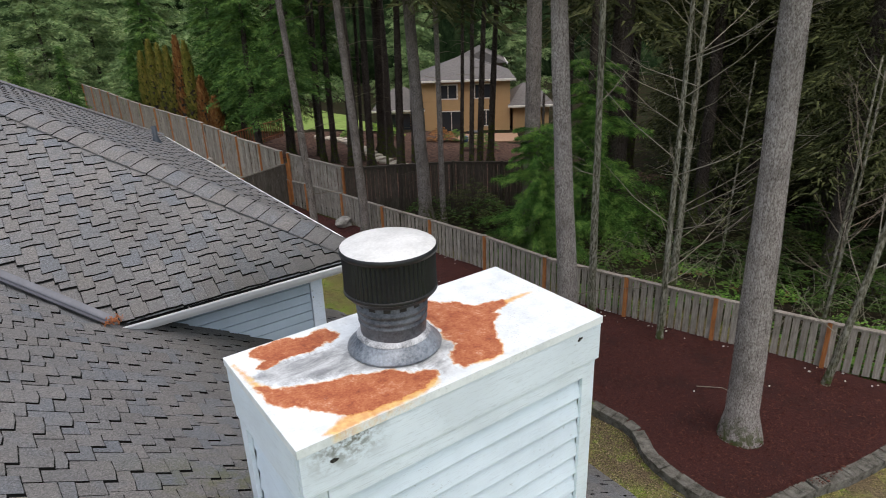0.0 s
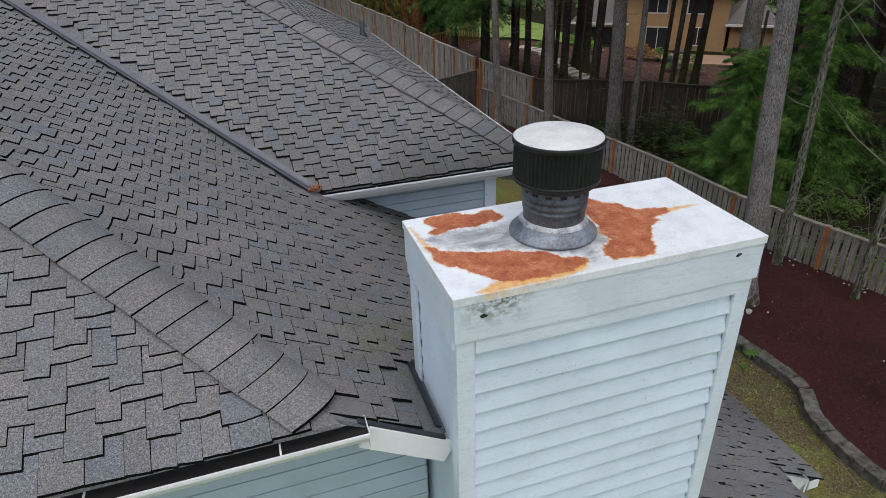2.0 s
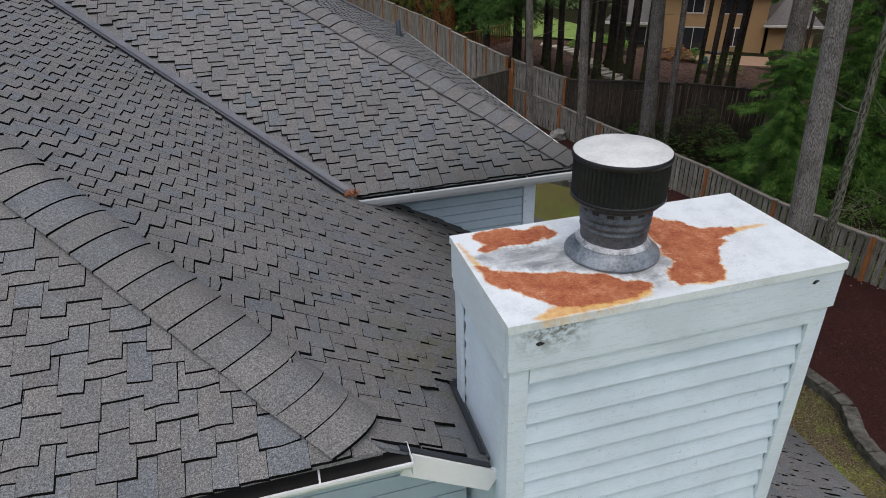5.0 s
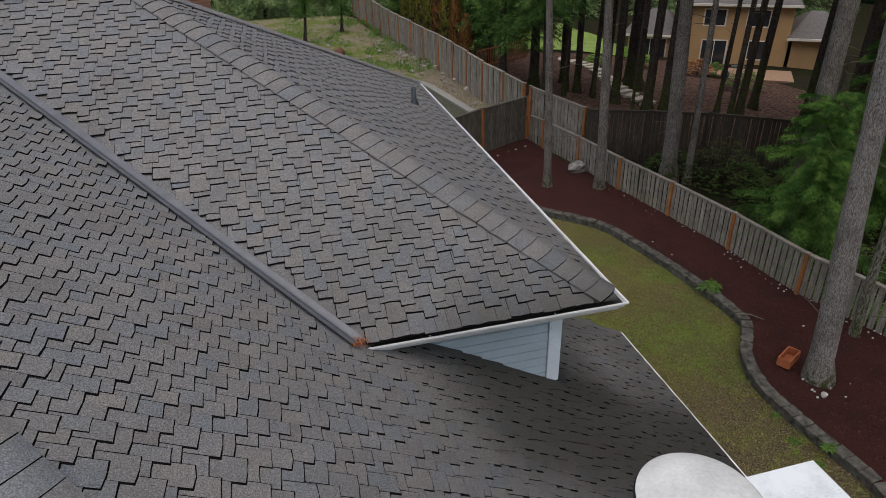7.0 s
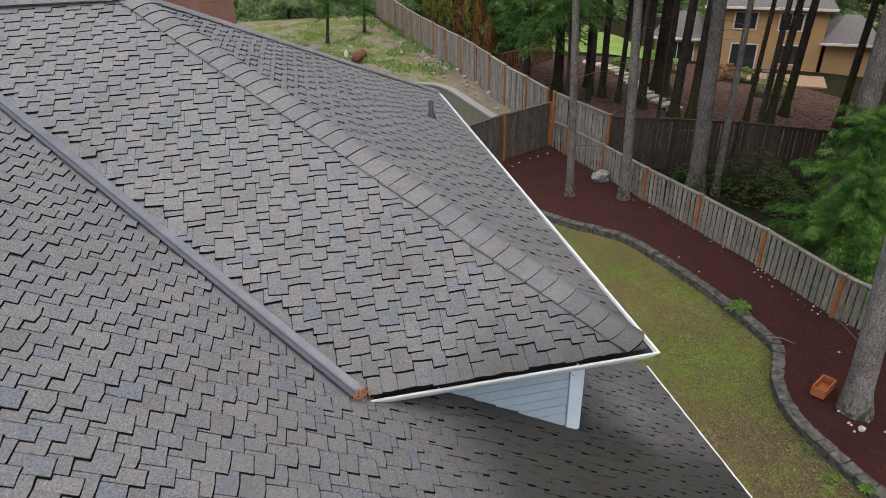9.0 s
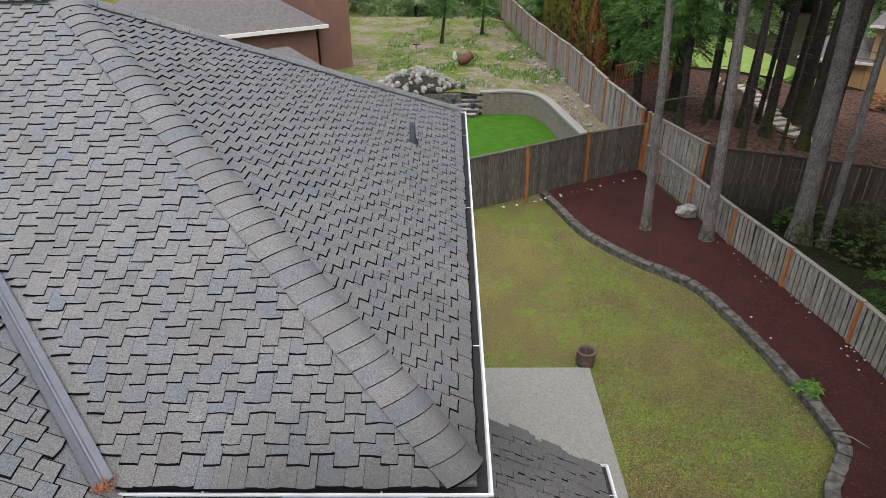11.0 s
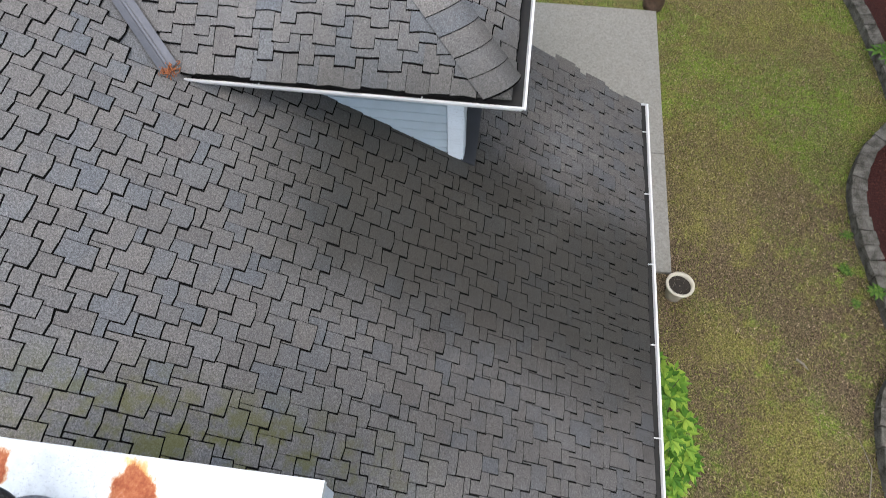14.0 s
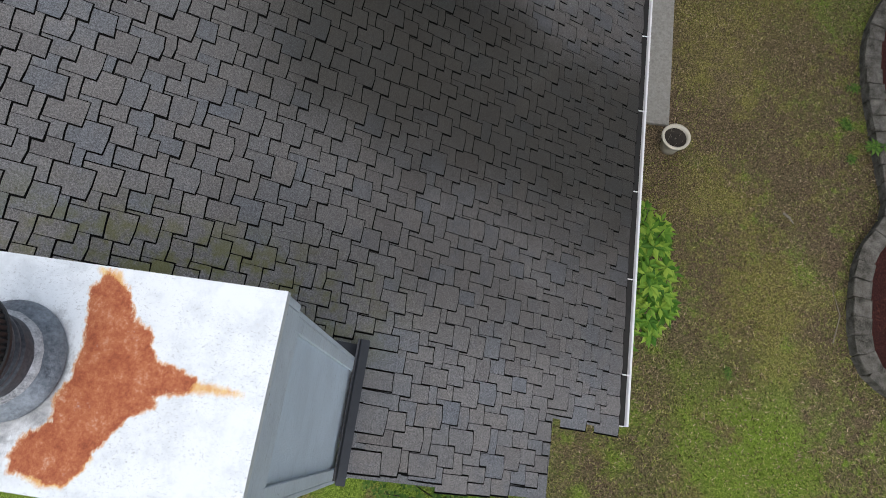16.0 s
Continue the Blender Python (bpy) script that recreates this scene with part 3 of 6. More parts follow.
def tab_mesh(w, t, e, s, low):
    """One laminated tab of thickness t: ragged butt with a skirt e long and s wide at the sides, coloured near black as
    cut edge and shadow line, thinning up the slope.
    """
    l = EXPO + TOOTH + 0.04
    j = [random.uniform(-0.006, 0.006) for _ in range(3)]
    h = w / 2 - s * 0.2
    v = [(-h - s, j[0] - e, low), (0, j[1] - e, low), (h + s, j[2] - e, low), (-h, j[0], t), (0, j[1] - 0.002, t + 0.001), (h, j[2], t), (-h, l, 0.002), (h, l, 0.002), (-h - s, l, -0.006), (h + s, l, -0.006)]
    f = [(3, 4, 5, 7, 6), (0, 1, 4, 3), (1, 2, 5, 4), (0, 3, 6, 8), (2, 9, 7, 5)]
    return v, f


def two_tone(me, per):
    """Top faces carry granules, the other faces of each piece are cut edge with the shadow line painted in."""
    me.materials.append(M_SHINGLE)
    me.materials.append(M_EDGE_SHADOW)
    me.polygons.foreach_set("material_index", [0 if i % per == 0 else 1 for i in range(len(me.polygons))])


def shingle_field(parent, origin, u, v, inside, a_range, s_max, focus, cut=(0.0138, 0.0142, 0.0058, 0.0058)):
    """Courses of staggered tabs over one slope; the nearest become pieces of their own, the rest one mesh."""
    u, v = Vector(u).normalized(), Vector(v).normalized()
    n = u.cross(v)
    o = Vector(origin)
    widths = (0.105, 0.12, 0.14, 0.155, 0.175)
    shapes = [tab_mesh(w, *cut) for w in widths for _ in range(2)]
    tabs = []
    rows = int(s_max / EXPO) + 2
    for r in range(rows):
        a = a_range[0] - random.uniform(0, 0.4)
        up = random.random() < 0.5
        while a < a_range[1]:
            k = random.randrange(len(shapes))
            wd = widths[k // 2]
            a += wd / 2
            s = r * EXPO + (TOOTH if up and r else 0.0)
            p = o + u * a + v * s
            if inside(p.x, p.y) and inside(p.x + v.x * 0.08, p.y + v.y * 0.08):
                m = Matrix((u, v, n)).transposed().to_4x4()
                m.translation = p + v * random.uniform(-0.009, 0.009) + n * (random.uniform(0.0, 0.002) + (0.0 if up else 0.0028))
                tabs.append((m @ Matrix.Rotation(random.uniform(-0.018, 0.018), 4, "Z"), k))
            a += wd / 2
            up = not up
    tabs.sort(key=lambda t: (t[0].translation - Vector(focus)).length)
    meshes = []
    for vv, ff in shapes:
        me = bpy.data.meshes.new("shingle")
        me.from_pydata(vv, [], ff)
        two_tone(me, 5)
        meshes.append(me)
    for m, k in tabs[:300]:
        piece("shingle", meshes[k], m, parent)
    verts, faces = [], []
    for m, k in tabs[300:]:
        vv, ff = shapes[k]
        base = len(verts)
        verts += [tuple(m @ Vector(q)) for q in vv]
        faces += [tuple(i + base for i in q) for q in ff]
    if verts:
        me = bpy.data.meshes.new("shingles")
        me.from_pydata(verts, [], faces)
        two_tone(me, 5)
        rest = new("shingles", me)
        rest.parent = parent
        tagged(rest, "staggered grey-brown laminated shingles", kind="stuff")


def on_a(x, y):
    if not (-3.95 < x < 3.87 and x + y > 1.63):
        return False
    if 0.22 < x < 2.0 and 1.3 < y < 2.40:
        return False
    if x > 3.27 and y < 2.17 or y < (1.60 if x > 1.5 else 1.78):
        return False
    if x < 0.1:
        return x + y < 4.87
    return y < 5.20 or (x > 2.09 and y < 7.0)


# ---- hip, ridge and valley ----
def cap_mesh(half=0.165, length=0.25, lift=0.015, fold=0.5):
    """A folded hip shingle: x across, y up the hip, bent over the ridge with an arched butt."""
    verts, faces = [], []
    cols = 8
    for iy, (y, h) in enumerate(((0.0, lift), (length, 0.001))):
        for i in range(cols + 1):
            s = -1 + 2 * i / cols
            x = s * half
            drop = -fold * half * s * s + 0.006 * (1 - s * s)
            arch = -0.040 * (1 - s * s) if iy == 0 else 0.0
            verts.append((x, y + arch, drop + h))
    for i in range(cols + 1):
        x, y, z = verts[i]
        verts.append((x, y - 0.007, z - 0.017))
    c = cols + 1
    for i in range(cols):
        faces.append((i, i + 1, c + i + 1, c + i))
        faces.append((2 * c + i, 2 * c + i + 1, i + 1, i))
    return verts, faces


def cap_run(name, label, a, b, fold, parent_kind="structure", step=0.165, half=0.165):
    a, b = Vector(a), Vector(b)
    holder = empty(name, label, "roof cap", kind=parent_kind)
    me = bpy.data.meshes.new("cap_shingle")
    vv, ff = cap_mesh(half=half, fold=fold)
    me.from_pydata(vv, [], ff)
    two_tone(me, 2)
    y = (b - a).normalized()
    x = y.cross(Vector((0, 0, 1))).normalized()
    z = x.cross(y)
    count = int((b - a).length / step)
    for i in range(count):
        m = Matrix((x, y, z)).transposed().to_4x4()
        m.translation = a + y * (i * step + random.uniform(-0.006, 0.006)) + z * 0.026
        piece("cap_shingle", me, m @ Matrix.Rotation(random.uniform(-0.03, 0.03), 4, "Z"), holder)


HFOLD = S / math.sqrt(2 + S * S) * 1.0
cap_run("hip_caps_upper", "grey hip cap shingles on the upper roof corner", (B_EDGE_X - 0.06, B_EDGE_Y + 0.06, B_Z + 0.035), APEX, HFOLD)
cap_run("hip_caps_upper_north", "grey hip cap shingles on the far roof corner", (B_EDGE_X - 0.06, B_NORTH - 0.06, B_Z + 0.035), APEX, HFOLD)
cap_run("hip_caps_south", "grey hip cap shingles above the south gutter", (-0.29, 1.79, za(-0.29)), (AX0, 1.5 - AX0, RIDGE), HFOLD)
cap_run("ridge_caps", "grey ridge cap shingles with a dark ridge vent", (AX0 - 4, bcy, APEX[2] + 0.03), (APEX[0], APEX[1], APEX[2] + 0.03), S)

vbm = bmesh.new()
va, vb = Vector((0.10, 4.87, za(0.10) + 0.012)), Vector((AX0, 4.97 - AX0, RIDGE))
vd = (vb - va).normalized()
vs = vd.cross(Vector((0, 0, 1))).normalized()
prof = [(-0.062, 0.040), (-0.030, 0.022), (-0.010, 0.014), (-0.007, 0.030), (0.007, 0.030), (0.010, 0.014), (0.030, 0.022), (0.062, 0.040)]
prev = None
for i in range(4):
    p = va.lerp(vb, i / 3)
    row = [vbm.verts.new(p + vs * o + Vector((0, 0, h + 0.012))) for o, h in prof]
    if prev:
        for k in range(len(prof) - 1):
            vbm.faces.new((prev[k], prev[k + 1], row[k + 1], row[k]))
    prev = row
valley = part("valley_flashing", vbm, M_VALLEY)
tagged(valley, "grey metal valley flashing between two roof slopes", "valley flashing", kind="structure")
# leaf debris at the valley's foot
dbm = bmesh.new()
for _ in range(46):
    add_box(dbm, pose(0.10 + random.gauss(0, 0.035), 4.84 + random.gauss(0, 0.03), za(0.10) + 0.05 + random.uniform(0, 0.03), *[random.uniform(0, 360) for _ in range(3)]), 0.03, 0.004, 0.008)
tagged(part("valley_debris", dbm, M_RUSTPIECE), "clump of brown needles at the valley's foot", "debris", kind="stuff")

# ---- gutters ----
GUT = [(0.0, 0.02), (0.0, -0.09), (0.055, -0.09), (0.094, -0.045), (0.119, 0.012), (0.134, 0.016), (0.134, 0.000), (0.125, -0.004), (0.100, -0.05), (0.058, -0.097), (-0.004, -0.097)]


def gutter(name, label, a, b, straps=0.8, ends=(True, True), mitre=(0, 0)):
    """White gutter from a to b (its wall side), open to the right of the way, with dark debris and straps inside."""
    a, b = Vector(a), Vector(b)
    holder = empty(name, label, "gutter", group="roof gutters")
    bm = bmesh.new()
    extrude_profile(bm, GUT, a, b, mitre=mitre)
    part("trough", bm, M_WHITE, holder)
    bm = bmesh.new()
    extrude_profile(bm, [(0.003, -0.018), (0.107, -0.016)], a, b, mitre=mitre)
    part("debris", bm, M_BLACK, holder, "black wet roof debris in the trough")
    d = (b - a).normalized()
    out = d.cross(Vector((0, 0, 1))).normalized()
    n = max(1, int((b - a).length / straps))
    for i in range(n):
        p = a + d * ((i + 0.5) * (b - a).length / n)
        bm = bmesh.new()
        m = Matrix((d, out, Vector((0, 0, 1)))).transposed().to_4x4()
        m.translation = p + out * 0.06 + Vector((0, 0, 0.012))
        add_box(bm, m, 0.009, 0.13, 0.005)
        part("strap", bm, M_WHITE, holder)
    for p, use in ((a, ends[0]), (b, ends[1])):
        if use:
            bm = bmesh.new()
            m = Matrix((d, out, Vector((0, 0, 1)))).transposed().to_4x4()
            m.translation = p + out * 0.058 - Vector((0, 0, 0.040))
            add_box(bm, m, 0.004, 0.116, 0.108)
            part("end_cap", bm, M_WHITE, holder)
    return holder


gutter("gutter_east", "white metal gutter with wet debris on the lower eave", (3.831, 2.19, 3.419), (3.831, 7.19, 3.419))
gutter("gutter_upper_south", "white metal gutter below the upper south slope", (0.14, 4.990, 5.690), (2.366, 4.990, 5.690), 1.1, (True, False), (0, 1))
gutter("gutter_upper_east", "white metal gutter on the upper east eave", (2.366, 4.990, 5.690), (2.366, B_NORTH + 0.05, 5.690), 2.7, (False, True), (-1, 0))
gutter("gutter_south", "white metal gutter full of black debris", (-11.5, 1.774, 5.835), (-0.075, 1.774, 5.835))


def board(name, lo, hi, material, label, category="trim", bevel=0.003):
    bm = bmesh.new()
    span(bm, lo, hi, bevel)
    return tagged(part(name, bm, material), label, category, kind="structure")


# rake board from the south gutter's end down to the chimney
bm = bmesh.new()
add_box(bm, pose(0.12, 1.725, za(0.12) - 0.078, 0, math.degrees(math.atan(S)), 0), 0.43 * NS, 0.022, 0.13, 0.003)
tagged(part("rake_board", bm, M_WHITE), "white rake board between gutter end and chimney", "trim", kind="structure")
bm = bmesh.new()
add_box(bm, pose(0.10, 1.737, za(0.10) + 0.004, 0, math.degrees(math.atan(S)), 0), 0.50, 0.030, 0.010)
tagged(part("rake_flashing", bm, M_FLASH), "black drip edge on the rake", "flashing", kind="structure")
# rake boards of the lower roof
for y, x0, x1, nm in ((1.60, 1.93, 3.26, "rake_low_south"), (2.185, 3.30, 3.74, "rake_notch"), (6.99, 2.12, 3.74, "rake_low_north")):
    bm = bmesh.new()
    mid = (x0 + x1) / 2
    add_box(bm, pose(mid, y, za(mid) - 0.17, 0, math.degrees(math.atan(S)), 0), (x1 - x0) * NS, 0.02, 0.14)
    tagged(part(nm, bm, M_WHITE), "white rake board of the lower roof", "trim", kind="structure")


# ---- walls with lap siding ----
def lap_wall(holder, a, b, z0, z1, expo, material, name="siding_board", lean=0.012, thick=0.014):
    """Overlapping boards from a to b (plan), facing to the right of the way."""
    a, b = Vector((*a, 0)), Vector((*b, 0))
    d = (b - a).normalized()
    out = d.cross(Vector((0, 0, 1)))
    l = (b - a).length
    n = int(math.ceil((z1 - z0) / expo))
    me = None
    for i in range(n):
        top = z1 - i * expo
        h = min(expo, top - z0) + 0.012
        if me is None or h < expo:
            bm = bmesh.new()
            lip = lean + thick
            outline = [(0.0, 0.0), (lip, 0.010 - h), (lip - 0.0015, 0.005 - h), (lip - 0.006, -h), (lean - 0.004, -h)]
            cols_ = [[bm.verts.new((x, o_, z_)) for o_, z_ in outline] for x in (-l / 2, l / 2)]
            for k in range(len(outline) - 1):
                bm.faces.new((cols_[0][k], cols_[0][k + 1], cols_[1][k + 1], cols_[1][k]))
            me = mesh_from(name, bm, material)
        m = Matrix((d, out, Vector((0, 0, 1)))).transposed().to_4x4()
        m.translation = (a + b) / 2 + Vector((0, 0, top))
        piece(name, me, m, holder)


def channel_wall(holder, a, b, z0, z1, expo, material, groove=0.009, thick=0.022):
    """Flush boards from a to b (plan) with an open groove below each, facing to the right of the way."""
    a, b = Vector((*a, 0)), Vector((*b, 0))
    d = (b - a).normalized()
    out = d.cross(Vector((0, 0, 1)))
    bm = bmesh.new()
    span(bm, (-(b - a).length / 2, 0.0, groove - expo), ((b - a).length / 2, thick, 0.0), 0.002)
    me = mesh_from("siding_board", bm, material)
    for i in range(int((z1 - z0) / expo)):
        m = Matrix((d, out, Vector((0, 0, 1)))).transposed().to_4x4()
        m.translation = (a + b) / 2 + Vector((0, 0, z1 - i * expo))
        piece("siding_board", me, m, holder)


def solid_wall(name, lo, hi, label):
    bm = bmesh.new()
    span(bm, lo, hi)
    return tagged(part(name, bm, M_WALL), label, "wall", kind="structure")


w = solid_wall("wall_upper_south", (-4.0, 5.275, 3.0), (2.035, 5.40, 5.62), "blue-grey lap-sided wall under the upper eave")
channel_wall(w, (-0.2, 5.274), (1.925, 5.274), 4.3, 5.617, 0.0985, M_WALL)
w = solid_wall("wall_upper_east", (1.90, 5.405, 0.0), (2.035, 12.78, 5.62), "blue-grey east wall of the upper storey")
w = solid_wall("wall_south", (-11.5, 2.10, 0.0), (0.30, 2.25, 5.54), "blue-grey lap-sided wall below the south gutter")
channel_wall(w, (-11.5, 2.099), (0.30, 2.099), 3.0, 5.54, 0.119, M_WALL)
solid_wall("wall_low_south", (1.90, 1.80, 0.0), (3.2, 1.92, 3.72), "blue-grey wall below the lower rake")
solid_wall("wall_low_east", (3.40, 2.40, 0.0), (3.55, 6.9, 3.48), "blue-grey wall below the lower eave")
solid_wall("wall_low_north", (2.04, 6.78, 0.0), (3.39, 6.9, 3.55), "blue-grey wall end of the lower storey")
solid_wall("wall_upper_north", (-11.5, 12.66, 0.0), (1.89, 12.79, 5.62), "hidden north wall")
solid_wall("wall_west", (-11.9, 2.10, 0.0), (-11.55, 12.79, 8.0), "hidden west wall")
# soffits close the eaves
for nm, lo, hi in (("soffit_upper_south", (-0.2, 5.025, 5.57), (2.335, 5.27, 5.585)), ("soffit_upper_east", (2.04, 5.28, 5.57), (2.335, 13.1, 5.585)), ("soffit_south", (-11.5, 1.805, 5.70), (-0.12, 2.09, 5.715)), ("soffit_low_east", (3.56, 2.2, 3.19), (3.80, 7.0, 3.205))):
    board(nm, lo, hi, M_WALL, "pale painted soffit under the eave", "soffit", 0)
bm = bmesh.new()
span(bm, (1.93, 5.235, 4.2), (2.06, 5.27, 5.60), 0.004)
span(bm, (2.038, 5.272, 4.2), (2.065, 5.40, 5.60), 0.004)
tagged(part("corner_board", bm, M_TRIM), "pale blue corner board of the upper wall", "trim", kind="structure")
for nm, lo, hi in (("fascia_upper_south", (0.12, 4.994, 5.56), (2.34, 5.02, 5.70)), ("fascia_upper_east", (2.34, 5.0, 5.56), (2.362, B_NORTH, 5.70)),
                   ("fascia_south", (-11.5, 1.778, 5.72), (-0.10, 1.80, 5.85)), ("fascia_low_east", (3.803, 2.2, 3.18), (3.827, 7.0, 3.46))):
    board(nm, lo, hi, M_WHITE, "white fascia board behind the gutter", "fascia")
# flashing strip where the lower roof meets the upper wall
bm = bmesh.new()
add_box(bm, pose(2.10, 6.1, za(2.10) + 0.03, 0, math.degrees(math.atan(S)), 0), 0.13, 1.75, 0.012)
tagged(part("step_flashing", bm, M_FLASH), "black flashing along the wall's foot", "flashing", kind="structure")

# ---- the chimney ----
CX0, CX1, CY0, CY1, CZ = 0.318, 1.872, 1.53, 2.292, 6.585
chimney = empty("chimney", "boxed chimney in pale blue lap siding with rusty cap", "chimney", at=(1.1, 1.9, 4.6))
chimney.location = (0, 0, 0)
bm = bmesh.new()
span(bm, (CX0 + 0.04, CY0 + 0.04, 2.6), (CX1 - 0.04, CY1 - 0.04, CZ - 0.01))
part("chase", bm, M_SIDING, chimney)
LAP = 0.119
for a, b in (((CX0 + 0.085, CY0 + 0.034), (CX1 - 0.085, CY0 + 0.034)), ((CX1 - 0.034, CY0 + 0.085), (CX1 - 0.034, CY1 - 0.085)), ((CX1 - 0.085, CY1 - 0.034), (CX0 + 0.085, CY1 - 0.034)), ((CX0 + 0.034, CY1 - 0.085), (CX0 + 0.034, CY0 + 0.085))):
    lap_wall(chimney, a, b, 2.8 if a[1] < 1.6 and b[1] < 1.6 else 4.3, 6.271, LAP, M_SIDING, lean=0.004, thick=0.020 if a[1] < 1.6 and b[1] < 1.6 else 0.011)
for x, sx in ((CX0, 1), (CX1, -1)):
    for y, sy in ((CY0, 1), (CY1, -1)):
        bm = bmesh.new()
        span(bm, (x, y + sy * 0.0, 2.7 if sy > 0 else 4.2), (x + sx * 0.085, y + sy * 0.022, 6.350), 0.003)
        span(bm, (x, y + sy * 0.024, 4.2), (x + sx * 0.022, y + sy * 0.085, 6.350), 0.003)
        part("corner_board", bm, M_TRIM, chimney)
# broad band under the cap and a narrower board below it
for lo, hi in (((CX0 - 0.012, CY0 - 0.014, 6.352), (CX1 + 0.012, CY0 + 0.018, 6.562)), ((CX0 - 0.012, CY1 - 0.018, 6.352), (CX1 + 0.012, CY1 + 0.014, 6.562)),
               ((CX0 - 0.014, CY0 + 0.02, 6.30), (CX0 + 0.018, CY1 - 0.02, 6.562)), ((CX1 - 0.018, CY0 + 0.02, 6.352), (CX1 + 0.014, CY1 - 0.02, 6.562))):
    bm = bmesh.new()
    span(bm, lo, hi, 0.003)
    part("band_board", bm, M_TRIM, chimney, "weathered grained trim board with flaking paint")
for lo, hi in (((CX0 + 0.087, CY0 - 0.006, 6.272), (CX1 - 0.087, CY0 + 0.02, 6.350)), ((CX1 - 0.02, CY0 + 0.087, 6.272), (CX1 + 0.002, CY1 - 0.087, 6.350))):
    bm = bmesh.new()
    span(bm, lo, hi, 0.002)
    part("frieze_board", bm, M_TRIM, chimney)


def inside_poly(x, y, poly):
    hit = False
    for (x0, y0), (x1, y1) in zip(poly, poly[1:] + poly[:1]):
        if (y0 > y) != (y1 > y) and x < (x1 - x0) * (y - y0) / (y1 - y0) + x0:
            hit = not hit
    return hit


def edge_dist(x, y, poly):
    best = 9.0
    for (x0, y0), (x1, y1) in zip(poly, poly[1:] + poly[:1]):
        dx, dy = x1 - x0, y1 - y0
        t = max(0, min(1, ((x - x0) * dx + (y - y0) * dy) / (dx * dx + dy * dy)))
        best = min(best, math.hypot(x - x0 - t * dx, y - y0 - t * dy))
    return best if not inside_poly(x, y, poly) else -best


VENT = (0.965, 1.93)
RUST = [[(1.23, 2.285), (1.28, 2.25), (1.32, 2.22), (1.37, 2.12), (1.43, 2.09), (1.445, 2.05), (1.48, 2.0), (1.54, 1.975), (1.63, 1.95), (1.61, 1.92), (1.56, 1.905), (1.49, 1.885), (1.51, 1.857), (1.47, 1.825), (1.41, 1.785),
         (1.39, 1.735), (1.345, 1.675), (1.325, 1.62), (1.29, 1.575), (1.225, 1.567), (1.16, 1.577), (1.10, 1.585), (1.075, 1.625), (1.10, 1.676), (1.14, 1.70), (1.185, 1.745), (1.18, 1.82), (1.22, 1.91), (1.207, 2.04), (1.2, 2.12), (1.185, 2.22)],
        [(0.343, 1.98), (0.375, 1.937), (0.43, 1.89), (0.53, 1.853), (0.65, 1.818), (0.76, 1.774), (0.825, 1.752), (0.865, 1.71), (0.90, 1.668), (0.95, 1.664), (0.972, 1.635), (0.962, 1.605), (0.915, 1.578), (0.86, 1.562), (0.70, 1.560), (0.575, 1.575),
         (0.543, 1.60), (0.525, 1.635), (0.46, 1.685), (0.42, 1.747), (0.37, 1.796), (0.35, 1.862)],
        [(0.40, 2.285), (0.445, 2.29), (0.49, 2.285), (0.54, 2.298), (0.585, 2.295), (0.615, 2.262), (0.66, 2.238), (0.717, 2.262), (0.773, 2.252), (0.79, 2.20), (0.788, 2.165), (0.745, 2.145), (0.727, 2.17), (0.682, 2.13), (0.62, 2.12), (0.555, 2.134), (0.487, 2.13), (0.42, 2.103), (0.392, 2.127), (0.46, 2.17), (0.43, 2.196), (0.405, 2.25)]]
GREY = [[(0.33, 2.06), (0.46, 2.125), (0.69, 2.09), (0.85, 2.12), (1.10, 2.12), (1.19, 1.98), (1.19, 1.74), (1.10, 1.70), (1.06, 1.64), (1.06, 1.585), (0.985, 1.575), (0.98, 1.66), (0.84, 1.76), (0.61, 1.855), (0.385, 1.96)]]
HALO = [[(0.315, 2.22), (0.335, 2.11), (0.345, 2.02), (0.375, 1.94), (0.40, 1.86), (0.35, 1.90), (0.325, 2.03)], [(0.42, 1.535), (0.55, 1.60), (0.70, 1.56), (0.90, 1.575), (0.97, 1.62), (0.94, 1.55), (0.82, 1.522), (0.6, 1.518), (0.45, 1.516)],
        [(1.60, 1.955), (1.75, 1.942), (1.81, 1.93), (1.66, 1.918), (1.58, 1.91)], [(1.19, 2.295), (1.27, 2.29), (1.31, 2.22), (1.25, 2.25)], [(1.47, 2.0), (1.52, 1.97), (1.60, 1.96), (1.53, 1.95)], [(1.13, 1.575), (1.28, 1.575), (1.33, 1.65), (1.36, 1.66), (1.29, 1.555), (1.2, 1.55)]]
OX, OY = 0.300, 1.512
EX, EY = 1.890, 2.310
nx, ny = 212, 106
verts, faces, cols = [], [], []
for j in range(ny + 1):
    for i in range(nx + 1):
        x, y = OX + (EX - OX) * i / nx, OY + (EY - OY) * j / ny
        dip = 0.006 * noise.noise(Vector((x * 3, y * 3, 0.4)))
        verts.append((x, y, CZ + dip * min(1.0, 8 * min(x - OX, EX - x, y - OY, EY - y))))
        soft = lambda polys, w: max(0.0, min(1.0, 0.5 - min(edge_dist(x, y, p) for p in polys) / w))
        cols.append((soft(RUST, 0.075), soft(GREY, 0.14), soft(HALO, 0.07), 1.0))
W = nx + 1
faces = [(j * W + i, j * W + i + 1, (j + 1) * W + i + 1, (j + 1) * W + i) for j in range(ny) for i in range(nx)]
ring = [i for i in range(nx + 1)] + [j * W + nx for j in range(1, ny + 1)] + [ny * W + i for i in range(nx - 1, -1, -1)] + [j * W for j in range(ny - 1, 0, -1)]
base = len(verts)
